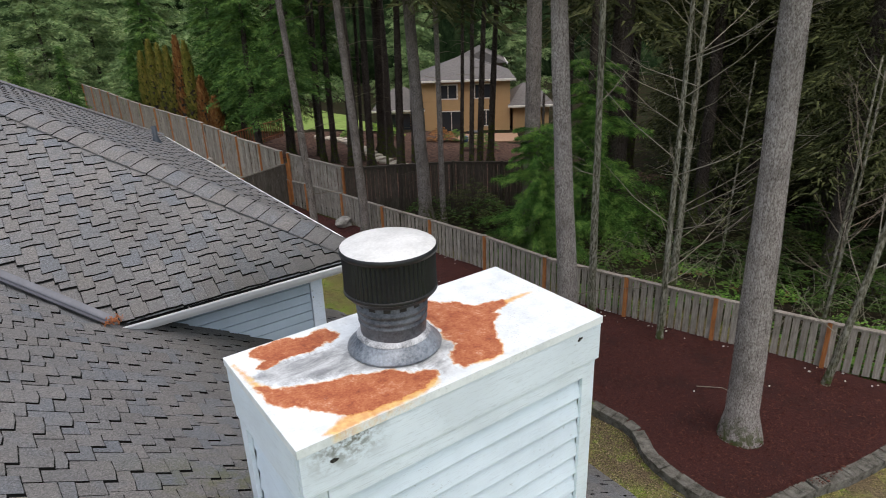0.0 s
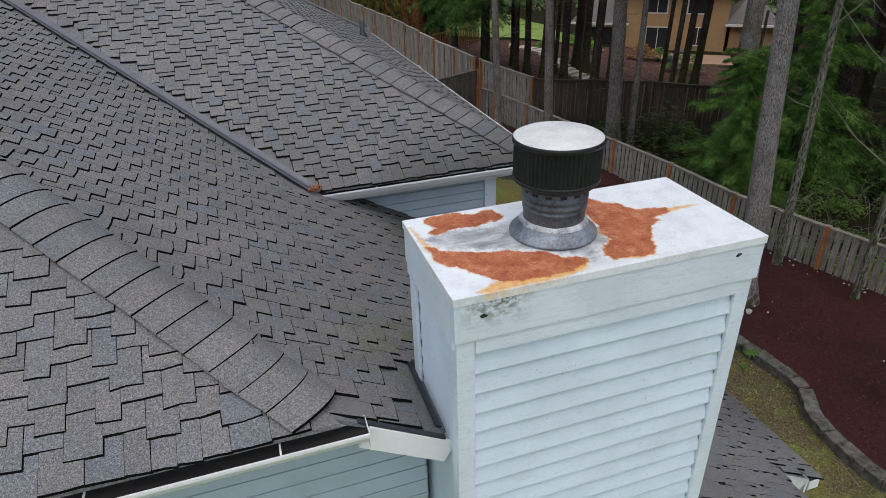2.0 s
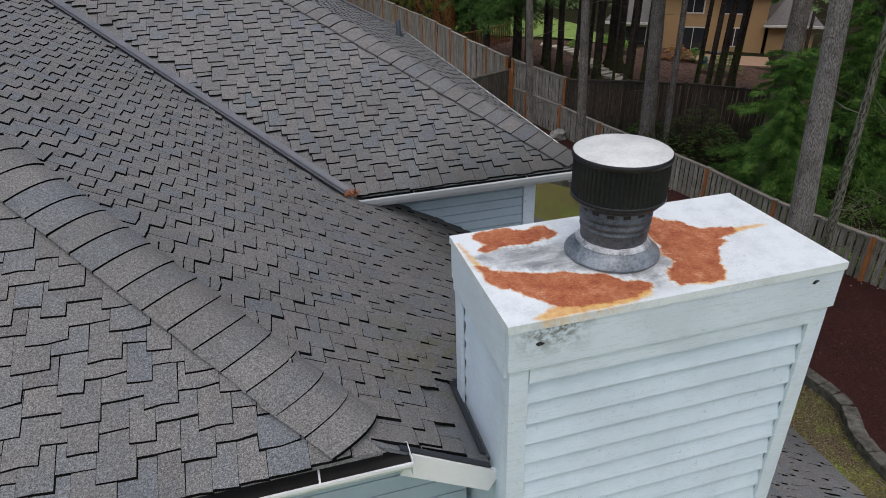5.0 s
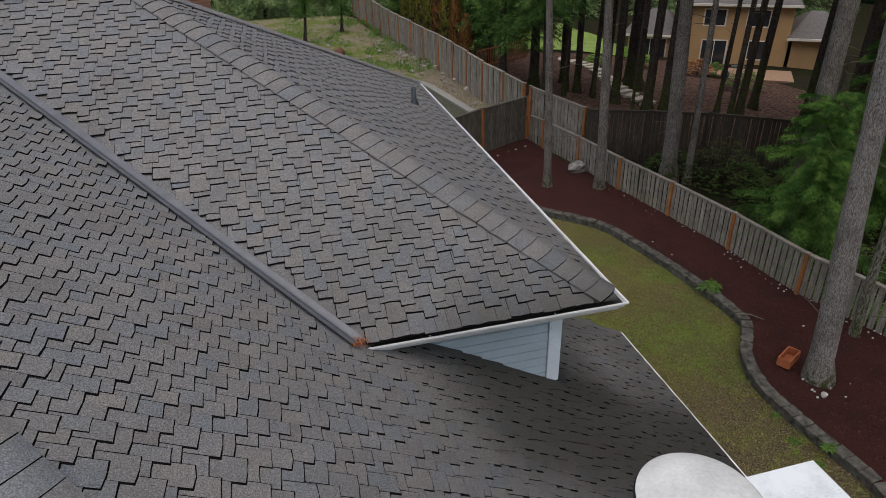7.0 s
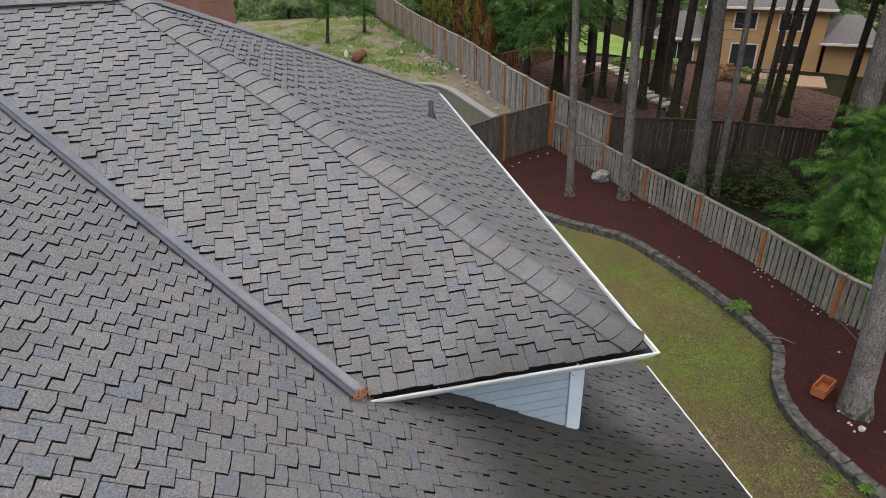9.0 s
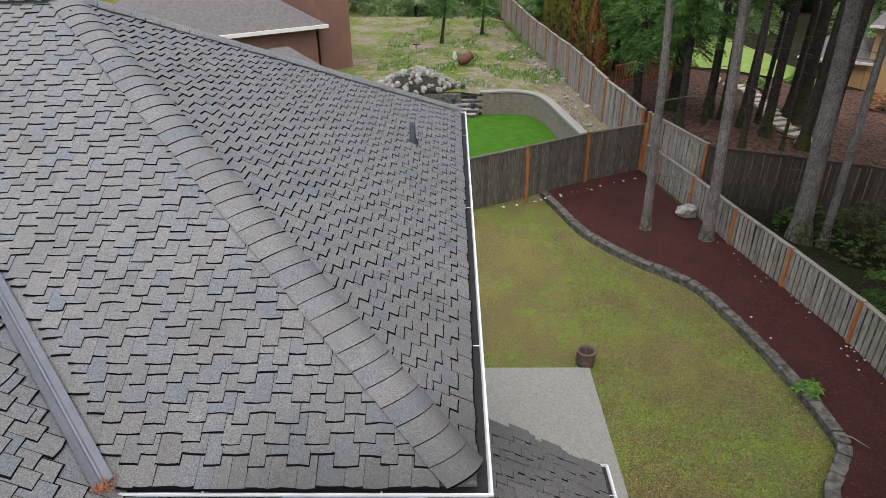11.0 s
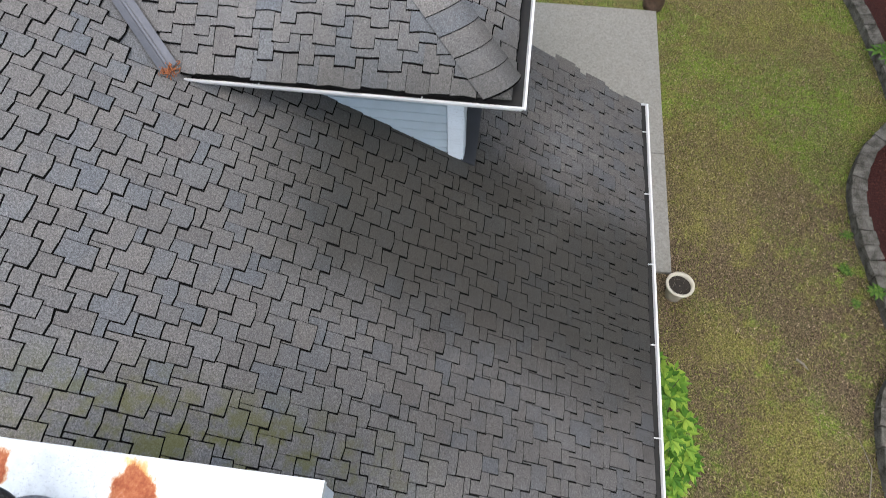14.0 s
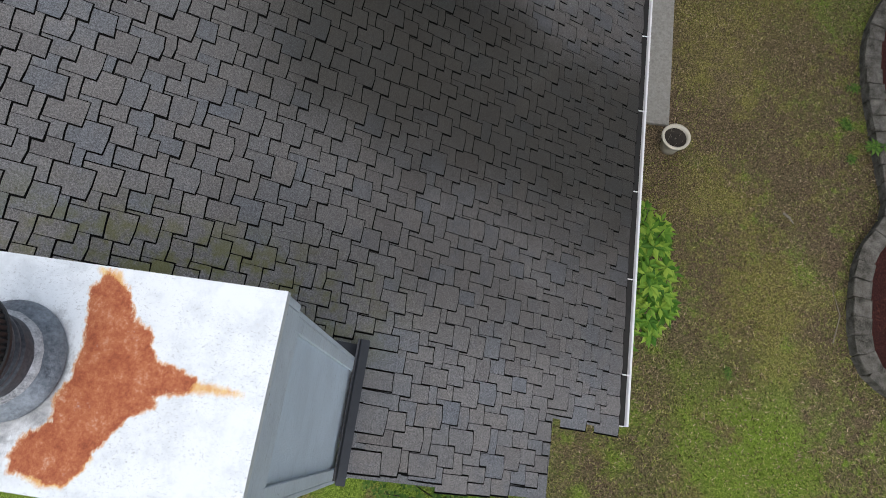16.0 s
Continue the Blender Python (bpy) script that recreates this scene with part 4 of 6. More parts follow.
for k in ring:
    x, y, z = verts[k]
    verts.append((x, y, CZ - 0.038))
    r, gq, hq, _ = cols[k]
    cols.append((0.0, 0.0, max(hq, r * 0.8) * 0.9, 1.0))
for i in range(len(ring)):
    j = (i + 1) % len(ring)
    faces.append((ring[j], ring[i], base + i, base + j))
sheet = raw("cap_sheet", verts, faces, M_CAP, chimney)
tagged(sheet, "white painted sheet-metal cap with spreading rust stains")
at_ = sheet.data.color_attributes.new("stain", "FLOAT_COLOR", "POINT")
at_.data.foreach_set("color", [v for c in cols for v in c])
# rusted screws and a moss-dark knot hole on the band
for x, z, r in ((0.435, 6.475, 0.011), (1.74, 6.51, 0.010)):
    bm = bmesh.new()
    lathe(bm, [(0.001, 0.003), (r * 0.5, 0.003), (r, 0.0)], 10)
    for v in bm.verts:
        wob = 1 + 0.9 * noise.noise(Vector((v.co.x * 160, v.co.y * 160, x * 9)))
        v.co = Vector((x + v.co.x * 1.7 * wob, CY0 - 0.0145 - v.co.z, z + v.co.y * 1.2 * wob))
    part("knot", bm, M_BLACK, chimney, "dark mossy knot in the board")
bm = bmesh.new()
span(bm, (CX1 + 0.0, CY0 + 0.02, za(CX1) - 0.03), (CX1 + 0.012, CY1 + 0.12, za(CX1) + 0.11))
add_box(bm, pose(CX1 + 0.034, (CY0 + CY1) / 2 + 0.06, za(CX1 + 0.034) + 0.034, 0, math.degrees(math.atan(S)), 0), 0.062, CY1 - CY0 + 0.14, 0.008)
part("apron_flashing", bm, M_FLASH, chimney, "black apron flashing at the chimney's foot")
bm = bmesh.new()
add_box(bm, pose((CX0 + CX1) / 2, CY1 + 0.045, za((CX0 + CX1) / 2) + 0.022, 0, math.degrees(math.atan(S)), 0), (CX1 - CX0) * NS, 0.09, 0.008)
add_box(bm, pose(CX0 - 0.016, (CY0 + CY1) / 2 + 0.16, za(CX0 - 0.016) + 0.020, 0, math.degrees(math.atan(S)), 0), 0.034, 0.55, 0.008)
part("side_flashing", bm, M_FLASH, chimney)

# ---- the flue terminal on the cap ----
vent = empty("flue_vent", "black round flue terminal with a chalky white lid", "flue vent", at=(VENT[0], VENT[1], CZ))
bm = bmesh.new()
lathe(bm, [(0.209, 0.004), (0.214, 0.010), (0.212, 0.016), (0.195, 0.032), (0.168, 0.058), (0.156, 0.072), (0.150, 0.078)], 64)
part("storm_collar", bm, M_COLLAR, vent, "grey sloping storm collar streaked with sealant", True)
bm = bmesh.new()
lathe(bm, [(0.166, 0.066), (0.163, 0.073), (0.156, 0.080), (0.150, 0.086), (0.146, 0.090)], 64)
for v in bm.verts:
    a = math.atan2(v.co.y, v.co.x)
    k = 1 + 0.035 * noise.noise(Vector((math.cos(a) * 4, math.sin(a) * 4, 0)))
    v.co.x, v.co.y = v.co.x * k, v.co.y * k
part("sealant", bm, M_SEAL, vent, "lumpy white sealant bead", True)
bm = bmesh.new()
lathe(bm, [(0.148, 0.07), (0.148, 0.138), (0.154, 0.141), (0.154, 0.149), (0.148, 0.152), (0.148, 0.166), (0.156, 0.169), (0.157, 0.182), (0.149, 0.186), (0.149, 0.198), (0.158, 0.202), (0.159, 0.214), (0.151, 0.219), (0.151, 0.27)], 56)
part("pipe", bm, M_GREYMETAL, vent, "", True)
bm = bmesh.new()
lathe(bm, [(0.150, 0.2580), (0.185, 0.2630), (0.196, 0.2810), (0.199, 0.2880)], 96)
lathe(bm, [(0.196, 0.2850), (0.196, 0.4650)], 120, flute=0.007)
lathe(bm, [(0.200, 0.2830), (0.206, 0.2870), (0.206, 0.2970), (0.200, 0.3010)], 96)
lathe(bm, [(0.150, 0.3130), (0.150, 0.4530)], 40)
part("screen", bm, M_BLACKMETAL, vent, "black fluted wind screen")
bm = bmesh.new()
lathe(bm, [(0.200, 0.4610), (0.211, 0.4630), (0.211, 0.4810), (0.206, 0.4870)], 96)
part("lid_rim", bm, M_BLACKMETAL, vent, "", True)
bm = bmesh.new()
lathe(bm, [(0.2065, 0.4860), (0.19, 0.4950), (0.12, 0.5130), (0.05, 0.5250), (0.001, 0.5270)], 72)
part("lid", bm, M_CHALK, vent, "chalky white domed lid", True)
for k in range(14):
    a = 2 * math.pi * k / 14
    bm = bmesh.new()
    add_box(bm, Matrix.Translation((0.152 * math.cos(a), 0.152 * math.sin(a), 0.238)) @ Matrix.Rotation(a, 4, "Z"), 0.004, 0.03, 0.014)
    part("vent_slot", bm, M_BLACK, vent)

# small pipe on the upper east slope
stack = empty("vent_pipe", "small dark plumbing vent pipe on the roof", "vent pipe", at=(1.73, 10.2, B_Z + S * (B_EDGE_X - 1.73)))
bm = bmesh.new()
lathe(bm, [(0.04, -0.05), (0.04, 0.26), (0.03, 0.26), (0.03, 0.1)], 16)
part("pipe", bm, M_DARKPLASTIC, stack, "", True)
bm = bmesh.new()
lathe(bm, [(0.075, -0.02), (0.07, 0.03), (0.043, 0.08)], 16)
part("boot", bm, M_DARKPLASTIC, stack, "", True)

# ---- the yard ----
WALL = [(5.2, 22.9), (5.56, 21.5), (6.23, 19.25), (7.3, 17.6), (8.0, 16.85), (8.55, 16.1), (8.83, 15.0), (9.08, 13.7), (9.25, 12.45), (9.32, 11.4), (9.25, 10.6), (8.62, 9.82), (8.25, 9.05), (8.16, 8.2), (8.22, 7.45), (8.3, 6.65), (8.34, 5.93), (7.95, 5.26), (7.82, 4.55), (7.8, 4.0), (7.95, 3.5), (8.5, 3.15), (9.4, 2.97), (10.3, 2.7), (11.5, 2.5), (13.6, 2.2)]


def smooth_line(pts, step):
    """Even points along a Catmull-Rom curve."""
    fine = []
    p = [pts[0], *pts, pts[-1]]
    for i in range(1, len(p) - 2):
        for k in range(12):
            t = k / 12
            q = [0.5 * (2 * p[i][c] + (p[i + 1][c] - p[i - 1][c]) * t + (2 * p[i - 1][c] - 5 * p[i][c] + 4 * p[i + 1][c] - p[i + 2][c]) * t * t + (3 * p[i][c] - p[i - 1][c] - 3 * p[i + 1][c] + p[i + 2][c]) * t ** 3) for c in (0, 1)]
            fine.append(q)
    fine.append(list(pts[-1]))
    out, acc = [fine[0]], 0.0
    for a, b in zip(fine, fine[1:]):
        l = math.hypot(b[0] - a[0], b[1] - a[1])
        while acc + l >= step:
            t = (step - acc) / l
            a = [a[0] + (b[0] - a[0]) * t, a[1] + (b[1] - a[1]) * t]
            out.append(a)
            l = math.hypot(b[0] - a[0], b[1] - a[1])
            acc = 0.0
        acc += l
    return out


def block_mesh(lx, ly, lz, seed):
    rnd = random.Random(seed)
    bm = bmesh.new()
    add_box(bm, Matrix.Identity(4), lx, ly, lz, 0.014)
    for v in bm.verts:
        v.co += Vector([rnd.uniform(-0.008, 0.008) for _ in range(3)])
    return mesh_from("block", bm, M_STONE)


retaining = empty("retaining_wall", "low curving wall of weathered grey garden blocks", "garden wall", kind="structure")
CAPS = [block_mesh(0.262, 0.24, 0.085, i) for i in range(4)]
LOWS = [block_mesh(0.262, 0.20, 0.13, 9 + i) for i in range(4)]
line = smooth_line(WALL, 0.275)
BED_EDGE = []
for i, (a, b) in enumerate(zip(line, line[1:])):
    d = math.degrees(math.atan2(b[1] - a[1], b[0] - a[0]))
    nrm = Vector((-(b[1] - a[1]), b[0] - a[0])).normalized()
    cx, cy = (a[0] + b[0]) / 2, (a[1] + b[1]) / 2
    cx, cy = cx + nrm.x * 0.11, cy + nrm.y * 0.11
    BED_EDGE.append((cx + nrm.x * 0.04, cy + nrm.y * 0.04))
    piece("low_block", LOWS[i % 4], pose(cx, cy, 0.055, 0, 0, d + random.uniform(-3, 3)), retaining)
    piece("cap_block", CAPS[i % 4], pose(cx + random.uniform(-0.012, 0.012), cy, 0.165 + random.uniform(-0.006, 0.006), random.uniform(-2, 2), random.uniform(-2, 2), d + random.uniform(-4, 4)), retaining)

# mulch bed between wall and fence
bm = bmesh.new()
rows = []
for x, y in BED_EDGE:
    fx = fence_x(y) + 0.02
    row = []
    for k in range(15):
        t = k / 14
        px, py = x + (max(fx, x + 0.1) - x) * t, y + (0 if y > 3 else 0)
        z = 0.165 + 0.05 * t + 0.05 * noise.noise(Vector((px * 0.8, py * 0.8, 1.7))) + 0.02 * noise.noise(Vector((px * 4, py * 4, 5)))
        row.append(bm.verts.new((px, py, z)))
    rows.append(row)
top_row = []
x0, y0 = BED_EDGE[0]
for k in range(15):
    t = k / 14
    px, py = x0 + (9.3 - x0) * t, y0 + 0.15 + (24.3 - y0 - 0.15) * t
    top_row.append(bm.verts.new((px, py, 0.18 + 0.08 * t)))
rows.insert(0, top_row)
for r0, r1 in zip(rows, rows[1:]):
    for k in range(14):
        bm.faces.new((r0[k], r0[k + 1], r1[k + 1], r1[k]))
bmesh.ops.recalc_face_normals(bm, faces=bm.faces)
bed = part("mulch_bed", bm, M_MULCH, smooth=True)
tagged(bed, "dark red bark mulch bed along the fence", "mulch bed", kind="structure")


def in_bed(x, y):
    if not (2.8 < y < 23 and x < fence_x(y) - 0.15):
        return False
    best = min(BED_EDGE, key=lambda q: abs(q[1] - y) + (0 if q[0] < 9.6 else 5))
    return x > best[0] + 0.15


# loose bark chips
verts, faces = [], []
while len(verts) < 4 * 15000:
    y = 2.9 + 20 * random.random() ** 1.3
    x = random.uniform(5.5, 13.2)
    if not in_bed(x, y):
        continue
    m = pose(x, y, 0.235 + random.uniform(-0.03, 0.03), random.uniform(-30, 30), random.uniform(-30, 30), random.uniform(0, 360))
    l, w_ = random.uniform(0.008, 0.034), random.uniform(0.003, 0.010)
    b0 = len(verts)
    verts += [tuple(m @ Vector(p)) for p in ((-l, -w_, 0), (l, -w_ * 0.6, 0), (l, w_ * 0.6, 0.006), (-l, w_, 0.006))]
    faces.append((b0, b0 + 1, b0 + 2, b0 + 3))
chipmat = leaf_material("bark_chips", (0.03, 0.010, 0.009), (0.070, 0.023, 0.017), (0.15, 0.065, 0.045), 0.9)
tagged(raw("bark_chips", verts, faces, chipmat), "loose reddish bark chips on the bed", "mulch", kind="stuff")


def blob(bm, centre, sx, sy, sz, seed, sub=2, amp=0.25):
    r = bmesh.ops.create_icosphere(bm, subdivisions=sub, radius=1.0)
    for v in r["verts"]:
        k = 1 + amp * noise.noise(v.co * 1.4 + Vector((seed * 3.1, seed * 1.7, 0)))
        v.co = Vector((v.co.x * sx * k, v.co.y * sy * k, v.co.z * sz * k)) + Vector(centre)


def stone(name, x, y, z, sx, sy, sz, label, category="rock", material=None, seed=1, group=""):
    bm = bmesh.new()
    blob(bm, (0, 0, 0), sx, sy, sz, seed, 2, 0.55)
    ob = part(name, bm, material or M_ROCK, smooth=False)
    ob.location = (x, y, z)
    return tagged(ob, label, category, group)


stone("boulder", 9.66, 20.35, 0.36, 0.34, 0.25, 0.26, "pale grey boulder lying on the mulch", seed=4)
pebbles = bmesh.new()
for k in range(110):
    if k < 60:
        y = random.uniform(3, 20)
        x = fence_x(y) - random.uniform(0.08, 0.45)
    elif k < 78:
        t = random.random()
        x, y = 9.0 - 5.0 * t, 24.0 - 2.5 * t - 0.2
        x, y = x + random.gauss(0, 0.1), y - 0.3
    elif k < 90:
        x, y = 9.4 + random.gauss(0, 0.3), 8.2 + random.gauss(0, 0.25)
    else:
        y = random.uniform(3, 20)
        x = random.uniform(6.5, 12.5)
        if not in_bed(x, y):
            continue
    s = random.uniform(0.012, 0.034) * (1.2 if 60 <= k < 78 else 0.9)
    r = bmesh.ops.create_icosphere(pebbles, subdivisions=1, radius=s)
    for v in r["verts"]:
        v.co = Vector((v.co.x * 1.3, v.co.y, v.co.z * 0.7)) + Vector((x, y, 0.245))
tagged(part("pebbles", pebbles, M_PEBBLE), "scattered whitish pebbles along fence and tree feet", "pebbles", kind="stuff")

# slab and walk
bm = bmesh.new()
span(bm, (2.1, 9.32, -0.05), (5.22, 13.03, 0.055), 0.012)
slab = part("patio_slab", bm, M_CONCRETE)
tagged(slab, "grey broom-finished concrete patio slab", "patio", kind="structure")
bm = bmesh.new()
span(bm, (3.6, 6.95, -0.05), (5.22, 9.305, 0.055), 0.012)
tagged(part("concrete_walk", bm, M_CONCRETE), "grey concrete walk beside the house", "walk", kind="structure")


def pot(name, x, y, r0, r1, h, material, label):
    t = empty(name, label, "plant pot", "round garden pots", at=(x, y, 0.0))
    bm = bmesh.new()
    lathe(bm, [(0.01, 0.0), (r0, 0.0), (r0 * 1.12, h * 0.35), (r1 * 0.97, h * 0.9), (r1 * 1.06, h * 0.93), (r1 * 1.06, h), (r1 * 0.86, h), (r1 * 0.84, h * 0.8)], 40)
    part("pot_body", bm, material, t, "", True)
    bm = bmesh.new()
    lathe(bm, [(r1 * 0.86, h * 0.84), (r1 * 0.4, h * 0.87), (0.005, h * 0.86)], 24)
    part("soil", bm, M_SOIL, t, "dark bare potting soil")
    bm = bmesh.new()
    for _ in range(9):
        a, q = random.uniform(0, 6.28), random.uniform(0, r1 * 0.7)
        sweep(bm, [(q * math.cos(a), q * math.sin(a), h * 0.85), (q * math.cos(a) + random.gauss(0, 0.03), q * math.sin(a) + random.gauss(0, 0.03), h * 0.85 + random.uniform(0.03, 0.12))], [0.003, 0.001], 4)
    part("dry_stalk_tuft", bm, M_TWIG, t)["kind"] = "stuff"
    return t


pot("glazed_pot", 5.24, 6.60, 0.13, 0.20, 0.36, M_POT, "cream glazed pot with bare soil beside the walk")
pot("barrel_pot", 5.16, 13.22, 0.19, 0.20, 0.38, M_WICKER, "brown weathered barrel planter with dead stems")
# terracotta trough by the fir
tub = empty("terracotta_trough", "empty orange terracotta planter trough on the mulch", "planter", at=(9.22, 9.12, 0.22))
tub.rotation_euler = (0, 0, radians(28))
for lo, hi in (((-0.26, -0.12, 0), (0.26, 0.12, 0.03)), ((-0.26, -0.13, 0.0), (0.26, -0.10, 0.2)), ((-0.26, 0.10, 0.0), (0.26, 0.13, 0.2)), ((-0.27, -0.10, 0.0), (-0.24, 0.10, 0.2)), ((0.24, -0.10, 0.0), (0.27, 0.10, 0.2))):
    bm = bmesh.new()
    span(bm, lo, hi, 0.006)
    part("side" if hi[2] > 0.1 else "base", bm, M_TERRA, tub)


def leafy(bm, centre, n, length, width, droop=0.25):
    """A whorl of pointed leaves."""
    c = Vector(centre)
    for k in range(n):
        a = 2 * math.pi * (k + random.uniform(-0.2, 0.2)) / n
        l, w_ = length * random.uniform(0.75, 1.15), width * random.uniform(0.8, 1.15)
        d, s = Vector((math.cos(a), math.sin(a), 0)), Vector((-math.sin(a), math.cos(a), 0))
        z1, z2 = random.uniform(0.0, 0.12) * l, -droop * l * random.uniform(0.3, 1.2)
        pts = [c + d * 0.01, c + d * l * 0.45 + s * w_ + Vector((0, 0, z1)), c + d * l + Vector((0, 0, z2)), c + d * l * 0.45 - s * w_ + Vector((0, 0, z1)), c + d * l * 0.5 + Vector((0, 0, z1 - 0.012))]
        v = [bm.verts.new(p) for p in pts]
        bm.faces.new((v[0], v[4], v[2], v[1]))
        bm.faces.new((v[0], v[3], v[2], v[4]))


def shrub(name, x, y, rx, ry, h, whorls, leaf_len, leaf_w, material, label, base=0.0, spread=0.55):
    t = empty(name, label, "shrub", at=(x, y, base))
    bm = bmesh.new()
    for _ in range(whorls):
        a, q = random.uniform(0, 6.283), random.random() ** 0.5
        z = h * (1 - spread * q * q) * random.uniform(0.72, 1.0)
        leafy(bm, (rx * q * math.cos(a), ry * q * math.sin(a), z), random.randint(6, 9), leaf_len, leaf_w)
    part("leaves", bm, material, t)
    bm = bmesh.new()
    for _ in range(9):
        a, q = random.uniform(0, 6.283), random.uniform(0.2, 0.8)
        sweep(bm, [(0, 0, -0.05), (rx * q * 0.5 * math.cos(a), ry * q * 0.5 * math.sin(a), h * 0.5), (rx * q * math.cos(a), ry * q * math.sin(a), h * 0.8)], [0.015, 0.01, 0.004], 5)
    part("stem", bm, M_BARK_DARK, t)["kind"] = "stuff"
    return t


shrub("rhododendron", 4.66, 4.40, 0.62, 1.05, 1.05, 125, 0.175, 0.036, M_LEAF, "bright green rhododendron bush below the eave")
shrub("foundation_shrub", 2.5, 1.1, 1.0, 0.35, 0.9, 120, 0.07, 0.018, M_SHRUB, "dark green low shrub at the wall's foot")
for x, y, s in ((9.43, 12.15, 0.30), (8.05, 8.0, 0.11), (8.2, 6.9, 0.16), (7.9, 7.35, 0.12), (7.95, 6.75, 0.10), (6.15, 3.3, 0.08)):
    bm = bmesh.new()
    for _ in range(7):
        leafy(bm, (random.gauss(0, s * 0.4), random.gauss(0, s * 0.4), 0.05), 6, s * 0.7, s * 0.13)
    ob = part("weed", bm, M_SHRUB)
    ob.location = (x, y, 0.22 if x > 8.1 else 0.02)
    tagged(ob, "small green weed sprouting from the ground", "weed", "weeds in the yard")
# fallen sticks
for pts, r in (([(6.95, 5.75, 0.02), (7.03, 5.68, 0.04), (7.10, 5.60, 0.02)], 0.018), ([(10.5, 5.9, 0.26), (10.8, 5.5, 0.30), (10.85, 5.2, 0.26)], 0.012), ([(9.3, 10.9, 0.25), (9.55, 10.75, 0.28), (9.75, 10.5, 0.25)], 0.012), ([(7.6, 3.9, 0.03), (7.7, 4.3, 0.05), (7.62, 4.7, 0.02)], 0.007)):
    bm = bmesh.new()
    sweep(bm, pts, [r, r * 0.9, r * 0.4], 6)
    tagged(part("stick", bm, M_TWIG), "bare grey fallen stick", "stick", "fallen sticks")
stone("white_ornament", 9.12, 8.02, 0.27, 0.075, 0.05, 0.07, "chipped white garden ornament by the fir's foot", "ornament", M_PEBBLE, 8)
# white stones at the notch
for k, (x, y) in enumerate(((3.5, 2.02), (3.43, 1.92), (3.55, 1.86))):
    stone("white_stone", x, y, 0.05, 0.07, 0.055, 0.05, "white stone by the house corner", seed=k, material=M_PEBBLE, group="stones at the corner")
# grass, moss and litter that break up the lawn
def litter_sheet(name, label, category, material, count, seed, thin, dense):
    rnd_g = np.random.default_rng(seed)
    verts, faces = [], []
    while len(faces) < count:
        x, y = rnd_g.uniform(3.2, 9.3), 19.6 * rnd_g.random() ** 1.35
        if in_bed(x, y) or (x < 5.3 and y > 6.9) or (x < 5.25 and 6.4 < y) or (x < 3.85 and y > 2.1):
            continue
        if noise.noise(Vector((x * dense, y * dense, seed))) + 0.5 * noise.noise(Vector((x * dense * 4, y * dense * 4, seed))) < rnd_g.uniform(-0.45, 0.15):
            continue
        a, l = rnd_g.uniform(0, 6.283), rnd_g.uniform(0.012, 0.045)
        dx, dy = rnd_g.normal(0, l * 0.8), rnd_g.normal(0, l * 0.8)
        b0 = len(verts)
        verts += [(x, y, 0.004), (x + thin * math.cos(a), y + thin * math.sin(a), 0.004), (x + dx, y + dy, 0.008 + rnd_g.random() * l)]
        faces.append((b0, b0 + 1, b0 + 2))
    tagged(raw(name, verts, faces, material), label, category, kind="stuff")


blade = leaf_material("grass_blades", (0.030, 0.044, 0.006), (0.125, 0.160, 0.022), (0.44, 0.43, 0.14), 0.8)
straw = leaf_material("dry_litter", (0.012, 0.008, 0.005), (0.075, 0.046, 0.028), (0.56, 0.44, 0.30), 0.9)
litter_sheet("grass_tufts", "short thin yellow-green grass and moss", "grass", blade, 70000, 8, 0.010, 0.9)
litter_sheet("lawn_litter", "brown needles and bark crumbs on the lawn", "litter", straw, 45000, 17, 0.012, 0.6)


